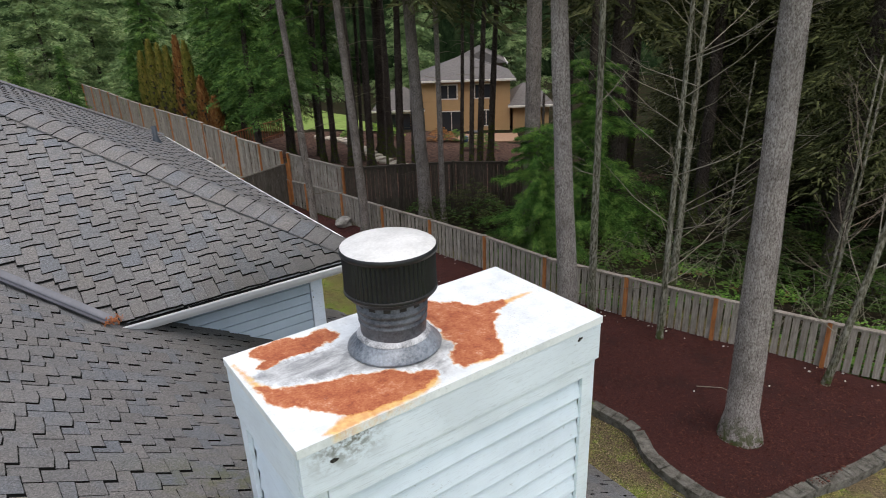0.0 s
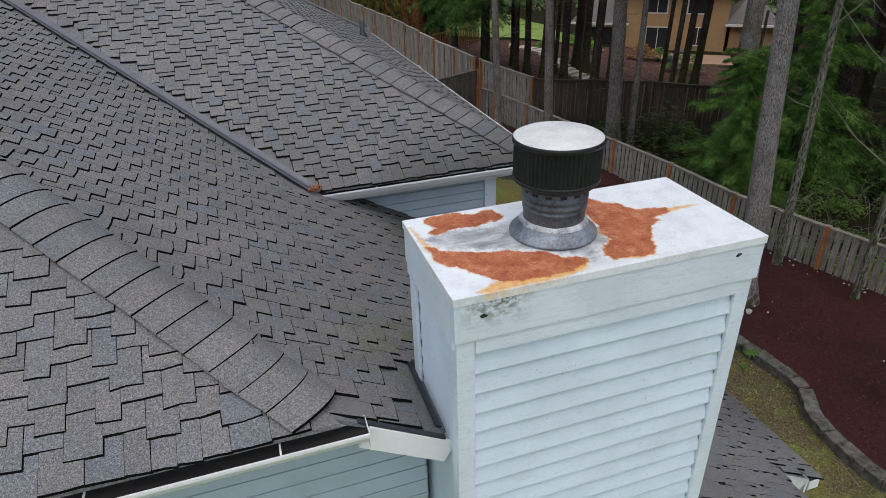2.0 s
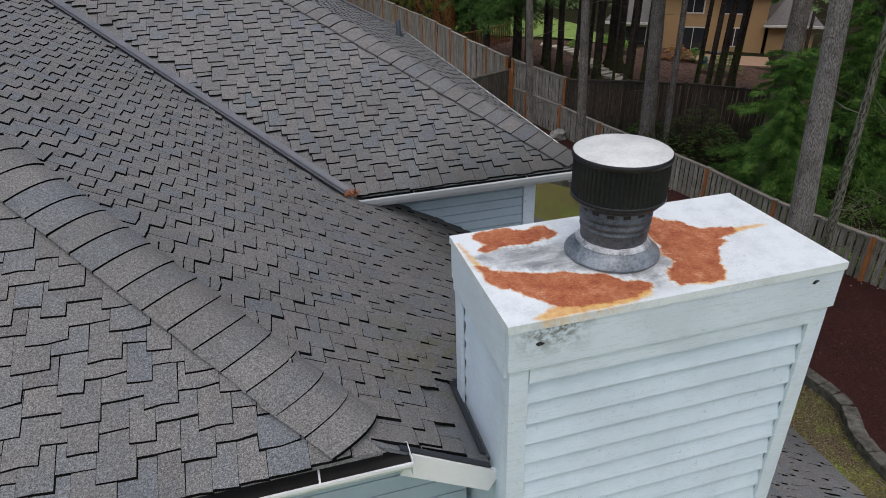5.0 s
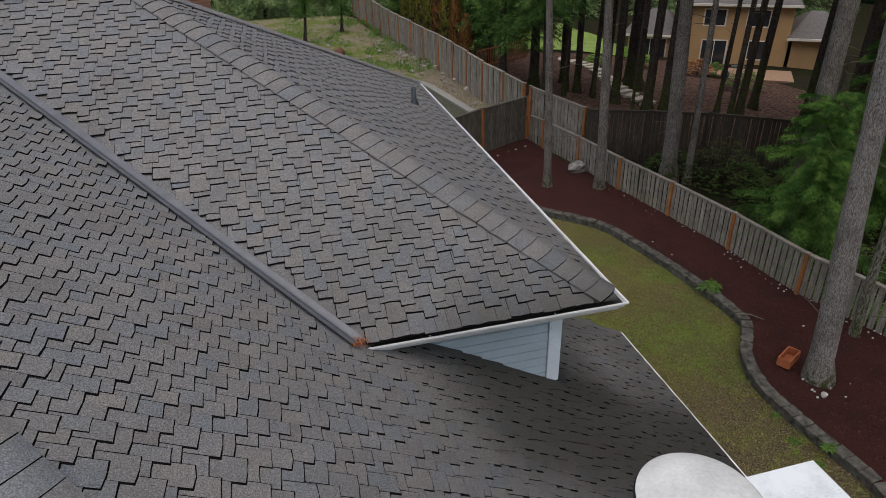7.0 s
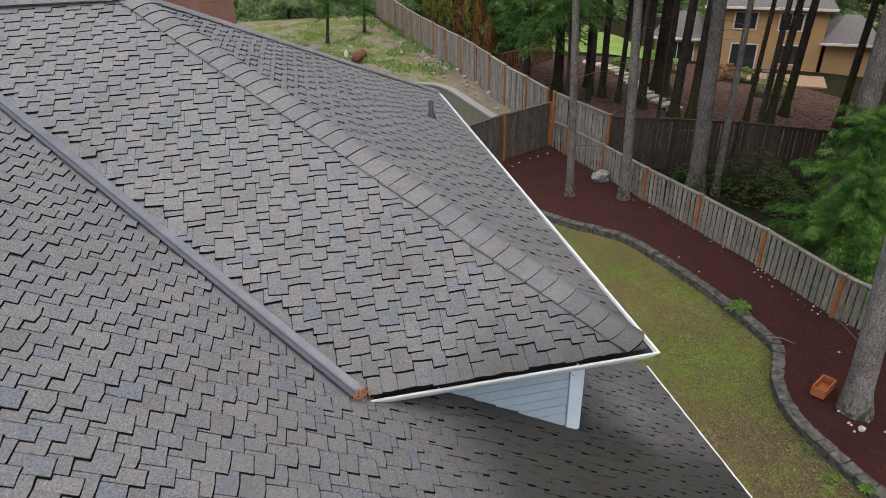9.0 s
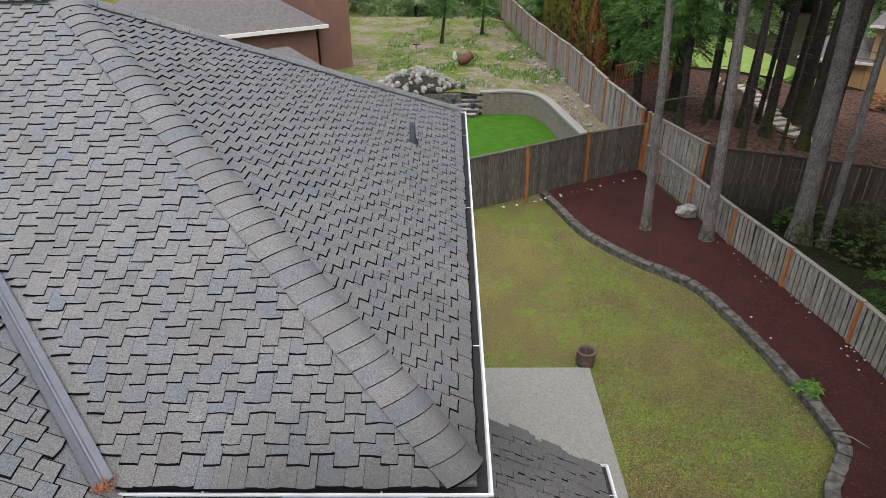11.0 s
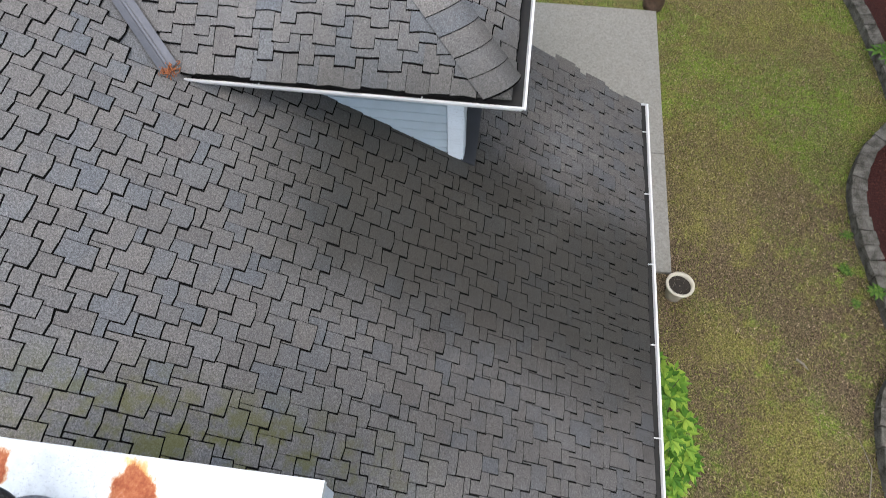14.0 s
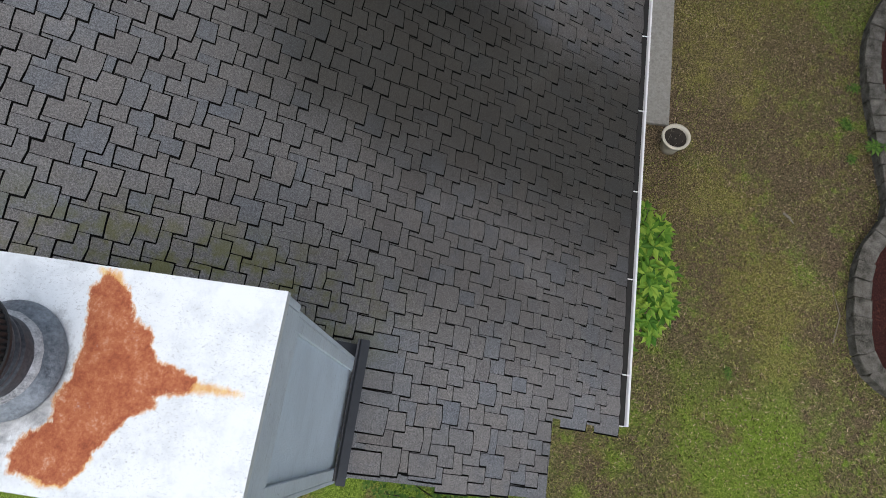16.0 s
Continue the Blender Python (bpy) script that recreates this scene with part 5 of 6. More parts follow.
# ---- fences ----
def fence_run(name, label, posts, boards, board_w, gap, wood, post_mat, as_pieces=True, post_shift=None, stepped=False):
    """posts: (x, y, ground, height). Boards hang on rails between them, a cap rail runs on top."""
    holder = empty(name, label, "fence")
    shapes = []
    for k in range(4):
        bm = bmesh.new()
        span(bm, (-board_w / 2, -0.009, 0.03), (board_w / 2, 0.009, 1.0), 0.002)
        for v in bm.verts:
            v.co.x += random.uniform(-0.003, 0.003)
        shapes.append(mesh_from("board", bm, wood))
    for (x0, y0, g0, h0), (x1, y1, g1, h1) in zip(posts, posts[1:]):
        a, b = Vector((x0, y0, 0)), Vector((x1, y1, 0))
        l = (b - a).length
        yaw = math.degrees(math.atan2(y1 - y0, x1 - x0))
        n = max(1, int((l - 0.1) / (board_w + gap)))
        tilt = -math.degrees(math.atan2((g1 + h1) - (g0 + h0), l))
        top = (g0 + h0 + g1 + h1) / 2
        if stepped:
            tilt = 0.0
            h0, h1 = top - g0, top - g1
        if as_pieces:
            for i in range(n):
                t = (i + 0.5) / n
                p = a.lerp(b, t)
                gz, hz = g0 + (g1 - g0) * t, h0 + (h1 - h0) * t - 0.03
                m = pose(p.x, p.y, gz, random.uniform(-0.6, 0.6), random.uniform(-0.7, 0.7), yaw) @ Matrix.Translation((0, 0.022 if i % 2 else 0.03, 0)) @ Matrix.Diagonal((1, 1, hz, 1))
                piece("board", shapes[i % 4], m, holder)
        else:
            bm = bmesh.new()
            for i in range(n):
                t = (i + 0.5) / n
                p = a.lerp(b, t)
                gz, hz = g0 + (g1 - g0) * t, h0 + (h1 - h0) * t - 0.03
                add_box(bm, pose(p.x, p.y, gz + hz / 2 + 0.02, 0, 0, yaw) @ Matrix.Translation((0, 0.022 if i % 2 else 0.03, 0)), board_w, 0.018, hz)
            part("panel", bm, wood, holder)
        mid = (a + b) / 2
        for z, sx, sy, off in ((top + 0.0, 0.13, 0.035, 0.0), (top - 0.05, 0.02, 0.085, -0.03)):
            bm = bmesh.new()
            add_box(bm, pose(mid.x, mid.y, z, 0, tilt, yaw) @ Matrix.Translation((0, off, 0)), l - 0.02, sx, sy, 0.004)
            part("rail", bm, wood, holder)
    for x, y, gz, h in posts:
        bm = bmesh.new()
        span(bm, (-0.045, -0.045, -0.1), (0.045, 0.045, h + 0.04), 0.005)
        ob = part("post", bm, post_mat, holder, "orange-brown cedar post")
        nb = min(posts, key=lambda q: (q[0] - x) ** 2 + (q[1] - y) ** 2 + (9e9 if (q[0], q[1]) == (x, y) else 0))
        ob.matrix_basis = pose(x, y, gz, 0, 0, math.degrees(math.atan2(nb[1] - y, nb[0] - x))) @ Matrix.Translation((0, -0.05 if nb[1] < y else 0.05, 0))
        if post_shift:
            ob.matrix_basis = pose(x + post_shift[0], y + post_shift[1], gz, 0, 0, math.degrees(math.atan2(nb[1] - y, nb[0] - x)))
        bm = bmesh.new()
        span(bm, (-0.06, -0.06, h + 0.042), (0.06, 0.06, h + 0.065), 0.006)
        cap = part("post_cap", bm, wood, holder)
        cap.matrix_basis = ob.matrix_basis
    return holder


east = [(16.6, -4.6), (15.95, -2.3), (15.2, 0.0), (14.4, 2.35), (13.34, 4.68), (12.6, 6.88), (11.97, 8.98), (11.34, 11.28), (11.15, 13.68), (10.78, 16.1), (10.34, 18.45), (9.98, 20.88), (9.55, 23.2), (9.25, 24.3)]
fence_run("yard_fence", "low weathered cedar board fence with orange posts", [(x, y, 0.17, 1.13) for x, y in east], 14, 0.135, 0.03, M_FENCE, M_POST)
side = [(9.2, 24.35), (6.95, 23.35), (4.7, 22.05), (2.45, 20.8)]
fence_run("side_fence", "damp grey-brown board fence between house and corner", [(x, y, 0.08 + 0.06 * (x - 2) / 7, 1.86) for x, y in side], 17, 0.158, -0.015, M_FENCE_MID, M_POST, post_shift=(0.05, -0.09))
north = [(9.15, 24.4, 0.52, 1.98), (9.0, 26.5, 0.52, 1.98), (8.75, 28.7, 0.52, 2.03), (8.65, 30.9, 0.57, 2.03), (8.52, 33.1, 0.62, 2.03), (8.35, 35.4, 0.62, 2.08), (8.05, 37.8, 0.62, 2.08), (7.8, 40.2, 0.67, 2.08), (7.5, 42.6, 0.72, 2.08), (7.3, 45.0, 0.72, 2.08), (7.1, 47.5, 0.77, 2.08), (6.95, 50.0, 0.82, 2.08), (6.8, 52.5, 0.82, 2.08), (6.6, 55.0, 0.82, 2.08), (6.4, 58.0, 0.82, 2.08)]
fence_run("north_fence", "long tall weathered board fence with orange posts", north, 14, 0.14, 0.012, M_FENCE, M_POST, stepped=True)
outer = [(9.3, 24.1, 0.5, 1.95), (10.55, 21.75, 0.15, 1.95)]
fence_run("outer_fence", "tall weathered board fence behind the low one", outer, 14, 0.14, 0.02, M_FENCE, M_POST)
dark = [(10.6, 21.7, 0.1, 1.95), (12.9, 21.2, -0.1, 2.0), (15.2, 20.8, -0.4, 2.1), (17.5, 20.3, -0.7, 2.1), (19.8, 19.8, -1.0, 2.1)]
fence_run("dark_fence", "tall dark board fence in the trees", dark, 14, 0.14, 0.015, M_FENCE_DARK, M_FENCE_DARK)

# ---- the neighbour's yard to the north ----
bm = bmesh.new()
span(bm, (-4.0, 24.9, -0.02), (7.35, 32.8, 0.03))
tagged(part("green_lawn", bm, M_GREENLAWN), "bright green clipped lawn behind the side fence", "lawn", kind="structure")
TERR = smooth_line([(7.5, 24.9), (7.3, 26.4), (7.0, 28.5), (6.7, 30.6), (6.2, 32.0), (5.2, 32.6), (4.2, 32.5), (3.2, 32.4)], 0.42)
terrace_wall = empty("terrace_wall", "curving tan block terrace wall with pale coping", "garden wall", kind="structure")
bmk = bmesh.new()
add_box(bmk, Matrix.Identity(4), 0.41, 0.28, 0.145, 0.01)
BLK = mesh_from("block", bmk, M_BLOCK)
bmk = bmesh.new()
add_box(bmk, Matrix.Identity(4), 0.43, 0.36, 0.09, 0.012)
COPE = mesh_from("coping", bmk, M_CONCRETE)
for i, (a, b) in enumerate(zip(TERR, TERR[1:])):
    d = math.degrees(math.atan2(b[1] - a[1], b[0] - a[0]))
    c = ((a[0] + b[0]) / 2, (a[1] + b[1]) / 2)
    for r in range(7):
        piece("block", BLK, pose(c[0], c[1], 0.075 + r * 0.15, 0, 0, d) @ Matrix.Translation((0.1 if r % 2 else -0.1, 0, 0)), terrace_wall)
    piece("coping", COPE, pose(c[0], c[1], 1.13, 0, 0, d), terrace_wall)
bm = bmesh.new()
edge = [(a[0], a[1]) for a in TERR] + [(2.6, 32.9), (1.0, 32.7), (-1.0, 32.4), (-6, 32.0)]
rows = []
for k in range(13):
    t = k / 12
    row = []
    for x, y in edge:
        if y < 31 and x > 6:
            q = (x + (fence_x(y) + 0.1 - x) * t, y)
        else:
            q = (x + (8.6 + (58 - y) * -0.08 - x) * t * (1 if x > 4 else 0.0) + (0 if x > 4 else 0.5 * t * x), y + (57 - y) * t)
        near = min(1.0, max(0.0, (q[0] - fence_x(q[1]) + 2.3) / 2.2))
        row.append(bm.verts.new((*q, 1.02 + 0.1 * t - 0.42 * near * near * (3 - 2 * near) + 0.12 * noise.noise(Vector((q[0] * 0.6, q[1] * 0.6, 2))))))
    rows.append(row)
for r0, r1 in zip(rows, rows[1:]):
    for k in range(len(edge) - 1):
        bm.faces.new((r0[k], r0[k + 1], r1[k + 1], r1[k]))
bmesh.ops.recalc_face_normals(bm, faces=bm.faces)
tagged(part("terrace_ground", bm, M_GRAVELLY, smooth=True), "weedy stony ground of the neighbour's upper terrace", "ground", kind="structure")
bm = bmesh.new()
add_box(bm, pose(0.0, 32.75, 0.38, 0, 0, 3), 5.4, 0.5, 1.2)
tagged(part("terrace_bank", bm, M_STONE), "dark stony bank below the rock heap", "bank", kind="structure")
# dry-stone steps and a heap of pale rocks round a dark hollow
for k in range(6):
    bm = bmesh.new()
    span(bm, (1.9 + 0.14 * k, 31.9 + 0.3 * k, -0.1), (3.35 + 0.17 * k, 32.32 + 0.3 * k, 0.14 + 0.16 * k), 0.0)
    riser = part("riser", bm, M_STONE)
    bm = bmesh.new()
    span(bm, (1.86 + 0.14 * k, 31.86 + 0.3 * k, 0.142 + 0.16 * k), (3.38 + 0.17 * k, 32.14 + 0.3 * k, 0.20 + 0.16 * k), 0.012)
    tread = part("tread", bm, M_ROCK, label="pale stone tread")
    st = empty("stone_step", "pale stone step up to the terrace", "step", "garden steps")
    riser.parent = tread.parent = st
for x, y, z in ((2.6, 32.0, 0.20), (3.24, 32.3, 0.36), (2.3, 32.62, 0.52), (3.75, 32.92, 0.68), (2.79, 33.5, 1.0)):
    bm = bmesh.new()
    lathe(bm, [(0.01, 0.0), (0.11, 0.0), (0.12, 0.05), (0.10, 0.20), (0.13, 0.22), (0.12, 0.26), (0.01, 0.28)], 12)
    ob = part("path_light", bm, M_DARKPLASTIC)
    ob.location = (x, y, z)
    tagged(ob, "black squat path light on a stone step", "lantern", "lights on the garden steps")
rnd_h = random.Random(77)
ROCKS = []
for k in range(6):
    bm = bmesh.new()
    blob(bm, (0, 0, 0), 0.22, 0.17, 0.14, k + 3, 2, 0.5)
    ROCKS.append(mesh_from("heap_rock", bm, M_ROCK))
for k in range(190):
    a, q = rnd_h.uniform(0, 6.28), rnd_h.random() ** 0.6
    hx, hy = 0.45 + 2.2 * q * math.cos(a), 33.9 + 1.4 * q * math.sin(a)
    if (hx - 1.0) ** 2 + (hy - 33.2) ** 2 < 0.12:
        continue
    ob = new("heap_rock", ROCKS[k % 6])
    s = rnd_h.uniform(0.4, 0.95)
    ob.matrix_basis = pose(hx, hy, 1.05 + 0.95 * (1 - q) ** 0.8, *[rnd_h.uniform(0, 360) for _ in range(3)]) @ Matrix.Diagonal((s, s, s, 1))
    tagged(ob, "pale rounded rock of the garden heap", "rock", "heap of garden rocks")
bm = bmesh.new()
blob(bm, (0.6, 33.6, 1.0), 1.7, 0.95, 0.6, 2, 3, 0.3)
tagged(part("rock_heap_core", bm, M_SOIL), "dark earth and moss under the rock heap", "earth mound", kind="structure")
# tipped urn
urn = empty("clay_urn", "tipped rusty-brown clay urn on the terrace", "urn")
urn.matrix_basis = pose(3.0, 38.75, 1.42, 0, 66, 25)
bm = bmesh.new()
lathe(bm, [(0.01, -0.42), (0.17, -0.42), (0.27, -0.2), (0.31, 0.02), (0.26, 0.24), (0.20, 0.32), (0.25, 0.38), (0.26, 0.42), (0.20, 0.42), (0.17, 0.3), (0.23, 0.1), (0.2, -0.3), (0.01, -0.34)], 28)
part("urn_body", bm, M_URN, urn, "", True)
bird = empty("bird_bath", "grey garden bird bath on a stem", "bird bath", at=(0.05, 42.0, 1.05))
bm = bmesh.new()
lathe(bm, [(0.01, 0.0), (0.16, 0.0), (0.05, 0.12), (0.045, 0.5), (0.08, 0.58)], 16)
part("stem", bm, M_ROCK, bird)
bm = bmesh.new()
lathe(bm, [(0.02, 0.58), (0.24, 0.60), (0.33, 0.67), (0.29, 0.67), (0.2, 0.63), (0.01, 0.62)], 24)
part("bowl", bm, M_STONE, bird)
stone("teal_bowl", -0.35, 32.75, 1.12, 0.22, 0.2, 0.14, "teal glazed garden bowl by the rock heap", "bowl", M_DARKPLASTIC, 3)
for k in range(70):
    if k < 46:
        x, y = random.uniform(0.5, 7.8), random.uniform(33.5, 46)
    else:
        y = random.uniform(26, 40)
        x = fence_x(y) - random.uniform(0.3, 1.3)
    stone("terrace_stone", x, y, 1.1, random.uniform(0.05, 0.16), random.uniform(0.05, 0.13), 0.07, "small pale stone on the terrace", seed=k, group="stones on the terrace")

# gravel strewn along the foot of the north fence
verts, faces = [], []
for _ in range(2600):
    y = random.uniform(25.2, 46)
    x = fence_x(y) - 0.15 - 1.5 * random.random() ** 1.5
    near = min(1.0, max(0.0, (x - fence_x(y) + 2.3) / 2.2))
    g = 1.05 - 0.42 * near * near * (3 - 2 * near) + 0.12 * noise.noise(Vector((x * 0.6, y * 0.6, 2)))
    r = random.uniform(0.02, 0.06)
    a = random.uniform(0, 6.283)
    b0 = len(verts)
    verts += [(x + r * math.cos(a + k * 2.094) * random.uniform(0.7, 1.2), y + r * math.sin(a + k * 2.094), g) for k in range(3)] + [(x, y, g + r * 0.9 + 0.02)]
    faces += [(b0, b0 + 1, b0 + 3), (b0 + 1, b0 + 2, b0 + 3), (b0 + 2, b0, b0 + 3)]
gravel = leaf_material("tan_gravel", (0.10, 0.075, 0.05), (0.27, 0.21, 0.15), (0.50, 0.44, 0.36), 0.9)
tagged(raw("fence_gravel", verts, faces, gravel), "loose tan gravel along the fence foot", "gravel", kind="stuff")
verts, faces = [], []
for _ in range(14000):
    x, y = random.uniform(-2, 8.0), random.uniform(33.6, 55)
    if noise.noise(Vector((x * 0.5, y * 0.35, 6))) < -0.02:
        continue
    a, l = random.uniform(0, 6.283), random.uniform(0.05, 0.16)
    b0 = len(verts)
    verts += [(x, y, 1.05), (x + 0.05 * math.cos(a), y + 0.05 * math.sin(a), 1.05), (x + random.gauss(0, l * 0.7), y + random.gauss(0, l * 0.7), 1.1 + l)]
    faces.append((b0, b0 + 1, b0 + 2))
tagged(raw("terrace_weeds", verts, faces, M_IVY), "ragged green weeds on the stony terrace", "weeds", kind="stuff")


def lap_house(name, label, at, yaw, wall_mat, width, depth, height, roof_h, windows, lap=0.2, over=0.5, gable=False):
    """A far house: lapped front, hipped roof, framed windows on the front (local y = 0 faces -y)."""
    h = empty(name, label, "house")
    h.matrix_basis = pose(*at, 0, 0, yaw)
    bm = bmesh.new()
    span(bm, (0, 0.02, -2), (width, depth, height))
    part("wall", bm, wall_mat, h)
    bm = bmesh.new()
    for i in range(int(height / lap)):
        v = [bm.verts.new(p) for p in ((0, 0.015, (i + 1) * lap), (width, 0.015, (i + 1) * lap), (width, -0.03, i * lap), (0, -0.03, i * lap))]
        bm.faces.new(v)
    part("lap_siding", bm, wall_mat, h)
    o = over
    bm = bmesh.new()
    run = (depth + 2 * o) / 2
    lo = [bm.verts.new(p) for p in ((-o, -o, height), (width + o, -o, height), (width + o, depth + o, height), (-o, depth + o, height))]
    hi = [bm.verts.new(p) for p in ((-o + (0 if gable else min(run, width / 2)), depth / 2, height + roof_h), (width + o - (0 if gable else min(run, width / 2 - 0.1)), depth / 2, height + roof_h))]
    bm.faces.new((lo[0], lo[1], hi[1], hi[0]))
    bm.faces.new((lo[1], lo[2], hi[1]))
    bm.faces.new((lo[2], lo[3], hi[0], hi[1]))
    bm.faces.new((lo[3], lo[0], hi[0]))
    bm.faces.new(lo[::-1])
    part("roof", bm, M_FARROOF, h, "grey shingled roof")
    bm = bmesh.new()
    span(bm, (-o, -o - 0.1, height - 0.16), (width + o, -o, height + 0.02))
    part("gutter", bm, M_WINFRAME, h)
    for x, z, w_, hh, kind in windows:
        nm = "sliding_door" if kind == "door" else "window"
        bm = bmesh.new()
        for lo_, hi_ in (((x - 0.1, -0.07, z - 0.1), (x, 0.0, z + hh + 0.1)), ((x + w_, -0.07, z - 0.1), (x + w_ + 0.1, 0.0, z + hh + 0.1)), ((x, -0.07, z + hh), (x + w_, 0.0, z + hh + 0.1)), ((x, -0.07, z - 0.1), (x + w_, 0.0, z)), ((x + w_ / 2 - 0.03, -0.06, z), (x + w_ / 2 + 0.03, 0.0, z + hh))):
            span(bm, lo_, hi_)
        fr = part(nm, bm, M_WINFRAME, h, "cream window trim")
        for k in (0, 1):
            bm = bmesh.new()
            span(bm, (x + k * w_ / 2 + 0.03, -0.045, z), (x + (k + 1) * w_ / 2 - 0.03, -0.035, z + hh))
            part("pane", bm, M_GLASS, fr)
    return h


lap_house("tan_house", "two-storey tan lap-sided house with grey roof beyond the trees", (33.0, 49.9, -3.95), -37, M_TANWALL, 8.5, 8.0, 5.2, 1.75, [(1.9, 3.5, 1.6, 1.2, "w"), (5.2, 3.5, 1.6, 1.2, "w"), (2.0, 0.15, 1.9, 2.1, "door"), (5.6, 0.9, 1.3, 1.4, "w")])
lap_house("tan_house_wing", "one-storey wing of the tan house with grey roof", (29.7, 52.4, -3.95), -37, M_TANWALL, 4.1, 6.0, 2.6, 1.7, [(0.6, 0.6, 2.6, 1.6, "w")])
lap_house("tan_house_garage", "low garage wing of the tan house", (40.1, 44.7, -3.95), -37, M_TANWALL, 3.4, 7.0, 2.7, 1.6, [])
lap_house("brown_house", "brown lap-sided neighbour house with grey roof", (-13.2, 31.4, 0.9), 34, M_BROWNWALL, 9.9, 7.0, 2.75, 2.6, [], 0.16, 0.5)
lap_house("brown_house_tall_wing", "taller brown lap-sided wing of the neighbour house", (-5.0, 37.6, 0.9), 34, M_BROWNWALL, 1.9, 6.0, 5.6, 1.6, [], 0.16, 0.3)
lap_house("brown_house_porch", "low grey-roofed porch of the brown house", (-6.4, 32.2, 0.9), 34, M_BROWNWALL, 2.2, 3.0, 1.3, 0.8, [], 0.16, 0.4)
lap_house("grey_far_house", "pale far house half hidden by conifers", (5.2, 96.0, -0.6), 5, M_BLOCK, 6.6, 6.0, 3.6, 1.9, [(1.6, 1.7, 1.6, 1.2, "w")])
lap_house("white_far_house", "pale gabled far house showing over the tan one", (50.0, 57.6, -3.7), 52, M_BLOCK, 9.0, 5.0, 4.9, 1.5, [], gable=True)
bm = bmesh.new()
add_box(bm, pose(35.6, 43.7, -3.60, 0, 0, -37), 6.4, 3.6, 0.12)
tagged(part("tan_patio", bm, M_PATIO), "tan paved patio before the far house", "patio", kind="structure")
bin_ = empty("garden_bin", "dark blue plastic bin behind the fence", "bin", at=(9.35, 34.0, land(9.35, 34.0)))
bm = bmesh.new()
lathe(bm, [(0.01, 0.0), (0.24, 0.0), (0.30, 0.9), (0.32, 0.92), (0.32, 0.98), (0.28, 0.98)], 20)
part("barrel", bm, M_DARKPLASTIC, bin_, "", True)
bm = bmesh.new()
lathe(bm, [(0.33, 0.98), (0.30, 1.04), (0.01, 1.10)], 20)
part("lid", bm, M_DARKPLASTIC, bin_, "", True)
table = empty("patio_table", "small round metal patio table", "table", at=(34.4, 43.5, -3.54))
bm = bmesh.new()
lathe(bm, [(0.01, 0.72), (0.5, 0.72), (0.5, 0.75), (0.01, 0.75)], 24)
part("tabletop", bm, M_GREYMETAL, table)
for k in range(4):
    a = radians(45 + 90 * k)
    bm = bmesh.new()
    sweep(bm, [(0.15 * math.cos(a), 0.15 * math.sin(a), 0.72), (0.4 * math.cos(a), 0.4 * math.sin(a), 0.0)], [0.018, 0.018], 6)
    part("leg", bm, M_GREYMETAL, table)
blue = empty("blue_pot", "glazed blue pot on the far patio", "plant pot", at=(32.9, 42.9, -3.54))
bm = bmesh.new()
lathe(bm, [(0.01, 0.0), (0.22, 0.0), (0.33, 0.3), (0.28, 0.58), (0.31, 0.62), (0.25, 0.62), (0.2, 0.5), (0.01, 0.5)], 24)
part("pot_body", bm, M_BLUEGLAZE, blue, "", True)
orn = stone("white_ornament", 2.4, 40.1, 1.3, 0.13, 0.12, 0.24, "small white garden ornament on the terrace", "ornament", M_PEBBLE, 5)
bm = bmesh.new()
grid = [[bm.verts.new((x, y, land(x, y) + 0.10)) for x in np.linspace(11.5, 31, 20)] for y in np.linspace(50, 80, 20)]
for r0, r1 in zip(grid, grid[1:]):
    for k in range(19):
        bm.faces.new((r0[k], r0[k + 1], r1[k + 1], r1[k]))
tagged(part("far_lawn", bm, M_FARLAWN, smooth=True), "hazy pale green lawn beyond the mulch bank", "lawn", kind="structure")
# mulch bank with timber steps
bm = bmesh.new()
NX, NY = 26, 24
grid = [[bm.verts.new((x, y, land(x, y) + 0.05)) for x in np.linspace(10.5, 36, NX)] for y in np.linspace(24, 49, NY)]
for r0, r1 in zip(grid, grid[1:]):
    for k in range(NX - 1):
        bm.faces.new((r0[k], r0[k + 1], r1[k + 1], r1[k]))
tagged(part("mulch_bank", bm, M_MULCH2, smooth=True), "faded red-brown mulch bank under the firs", "mulch bank", kind="structure")
STEP_LINE = smooth_line([(20.1, 45.1), (20.8, 44.0), (21.0, 42.4), (20.6, 39.7), (20.0, 37.0), (19.45, 34.4), (19.4, 32.8), (19.4, 31.4), (19.5, 30.0)], 0.92)
for k, (p, q) in enumerate(zip(STEP_LINE, STEP_LINE[1:])):
    bm = bmesh.new()
    turn = math.degrees(math.atan2(q[1] - p[1], q[0] - p[0]))
    add_box(bm, pose(p[0], p[1], land(p[0], p[1]) + 0.20, 0, 0, turn + 24 + random.uniform(-3, 3)), 0.46, 1.0, 0.15, 0.012)
    tagged(part("garden_step", bm, M_STEP), "pale timber garden step on the mulch bank", "step", "steps down the mulch bank")
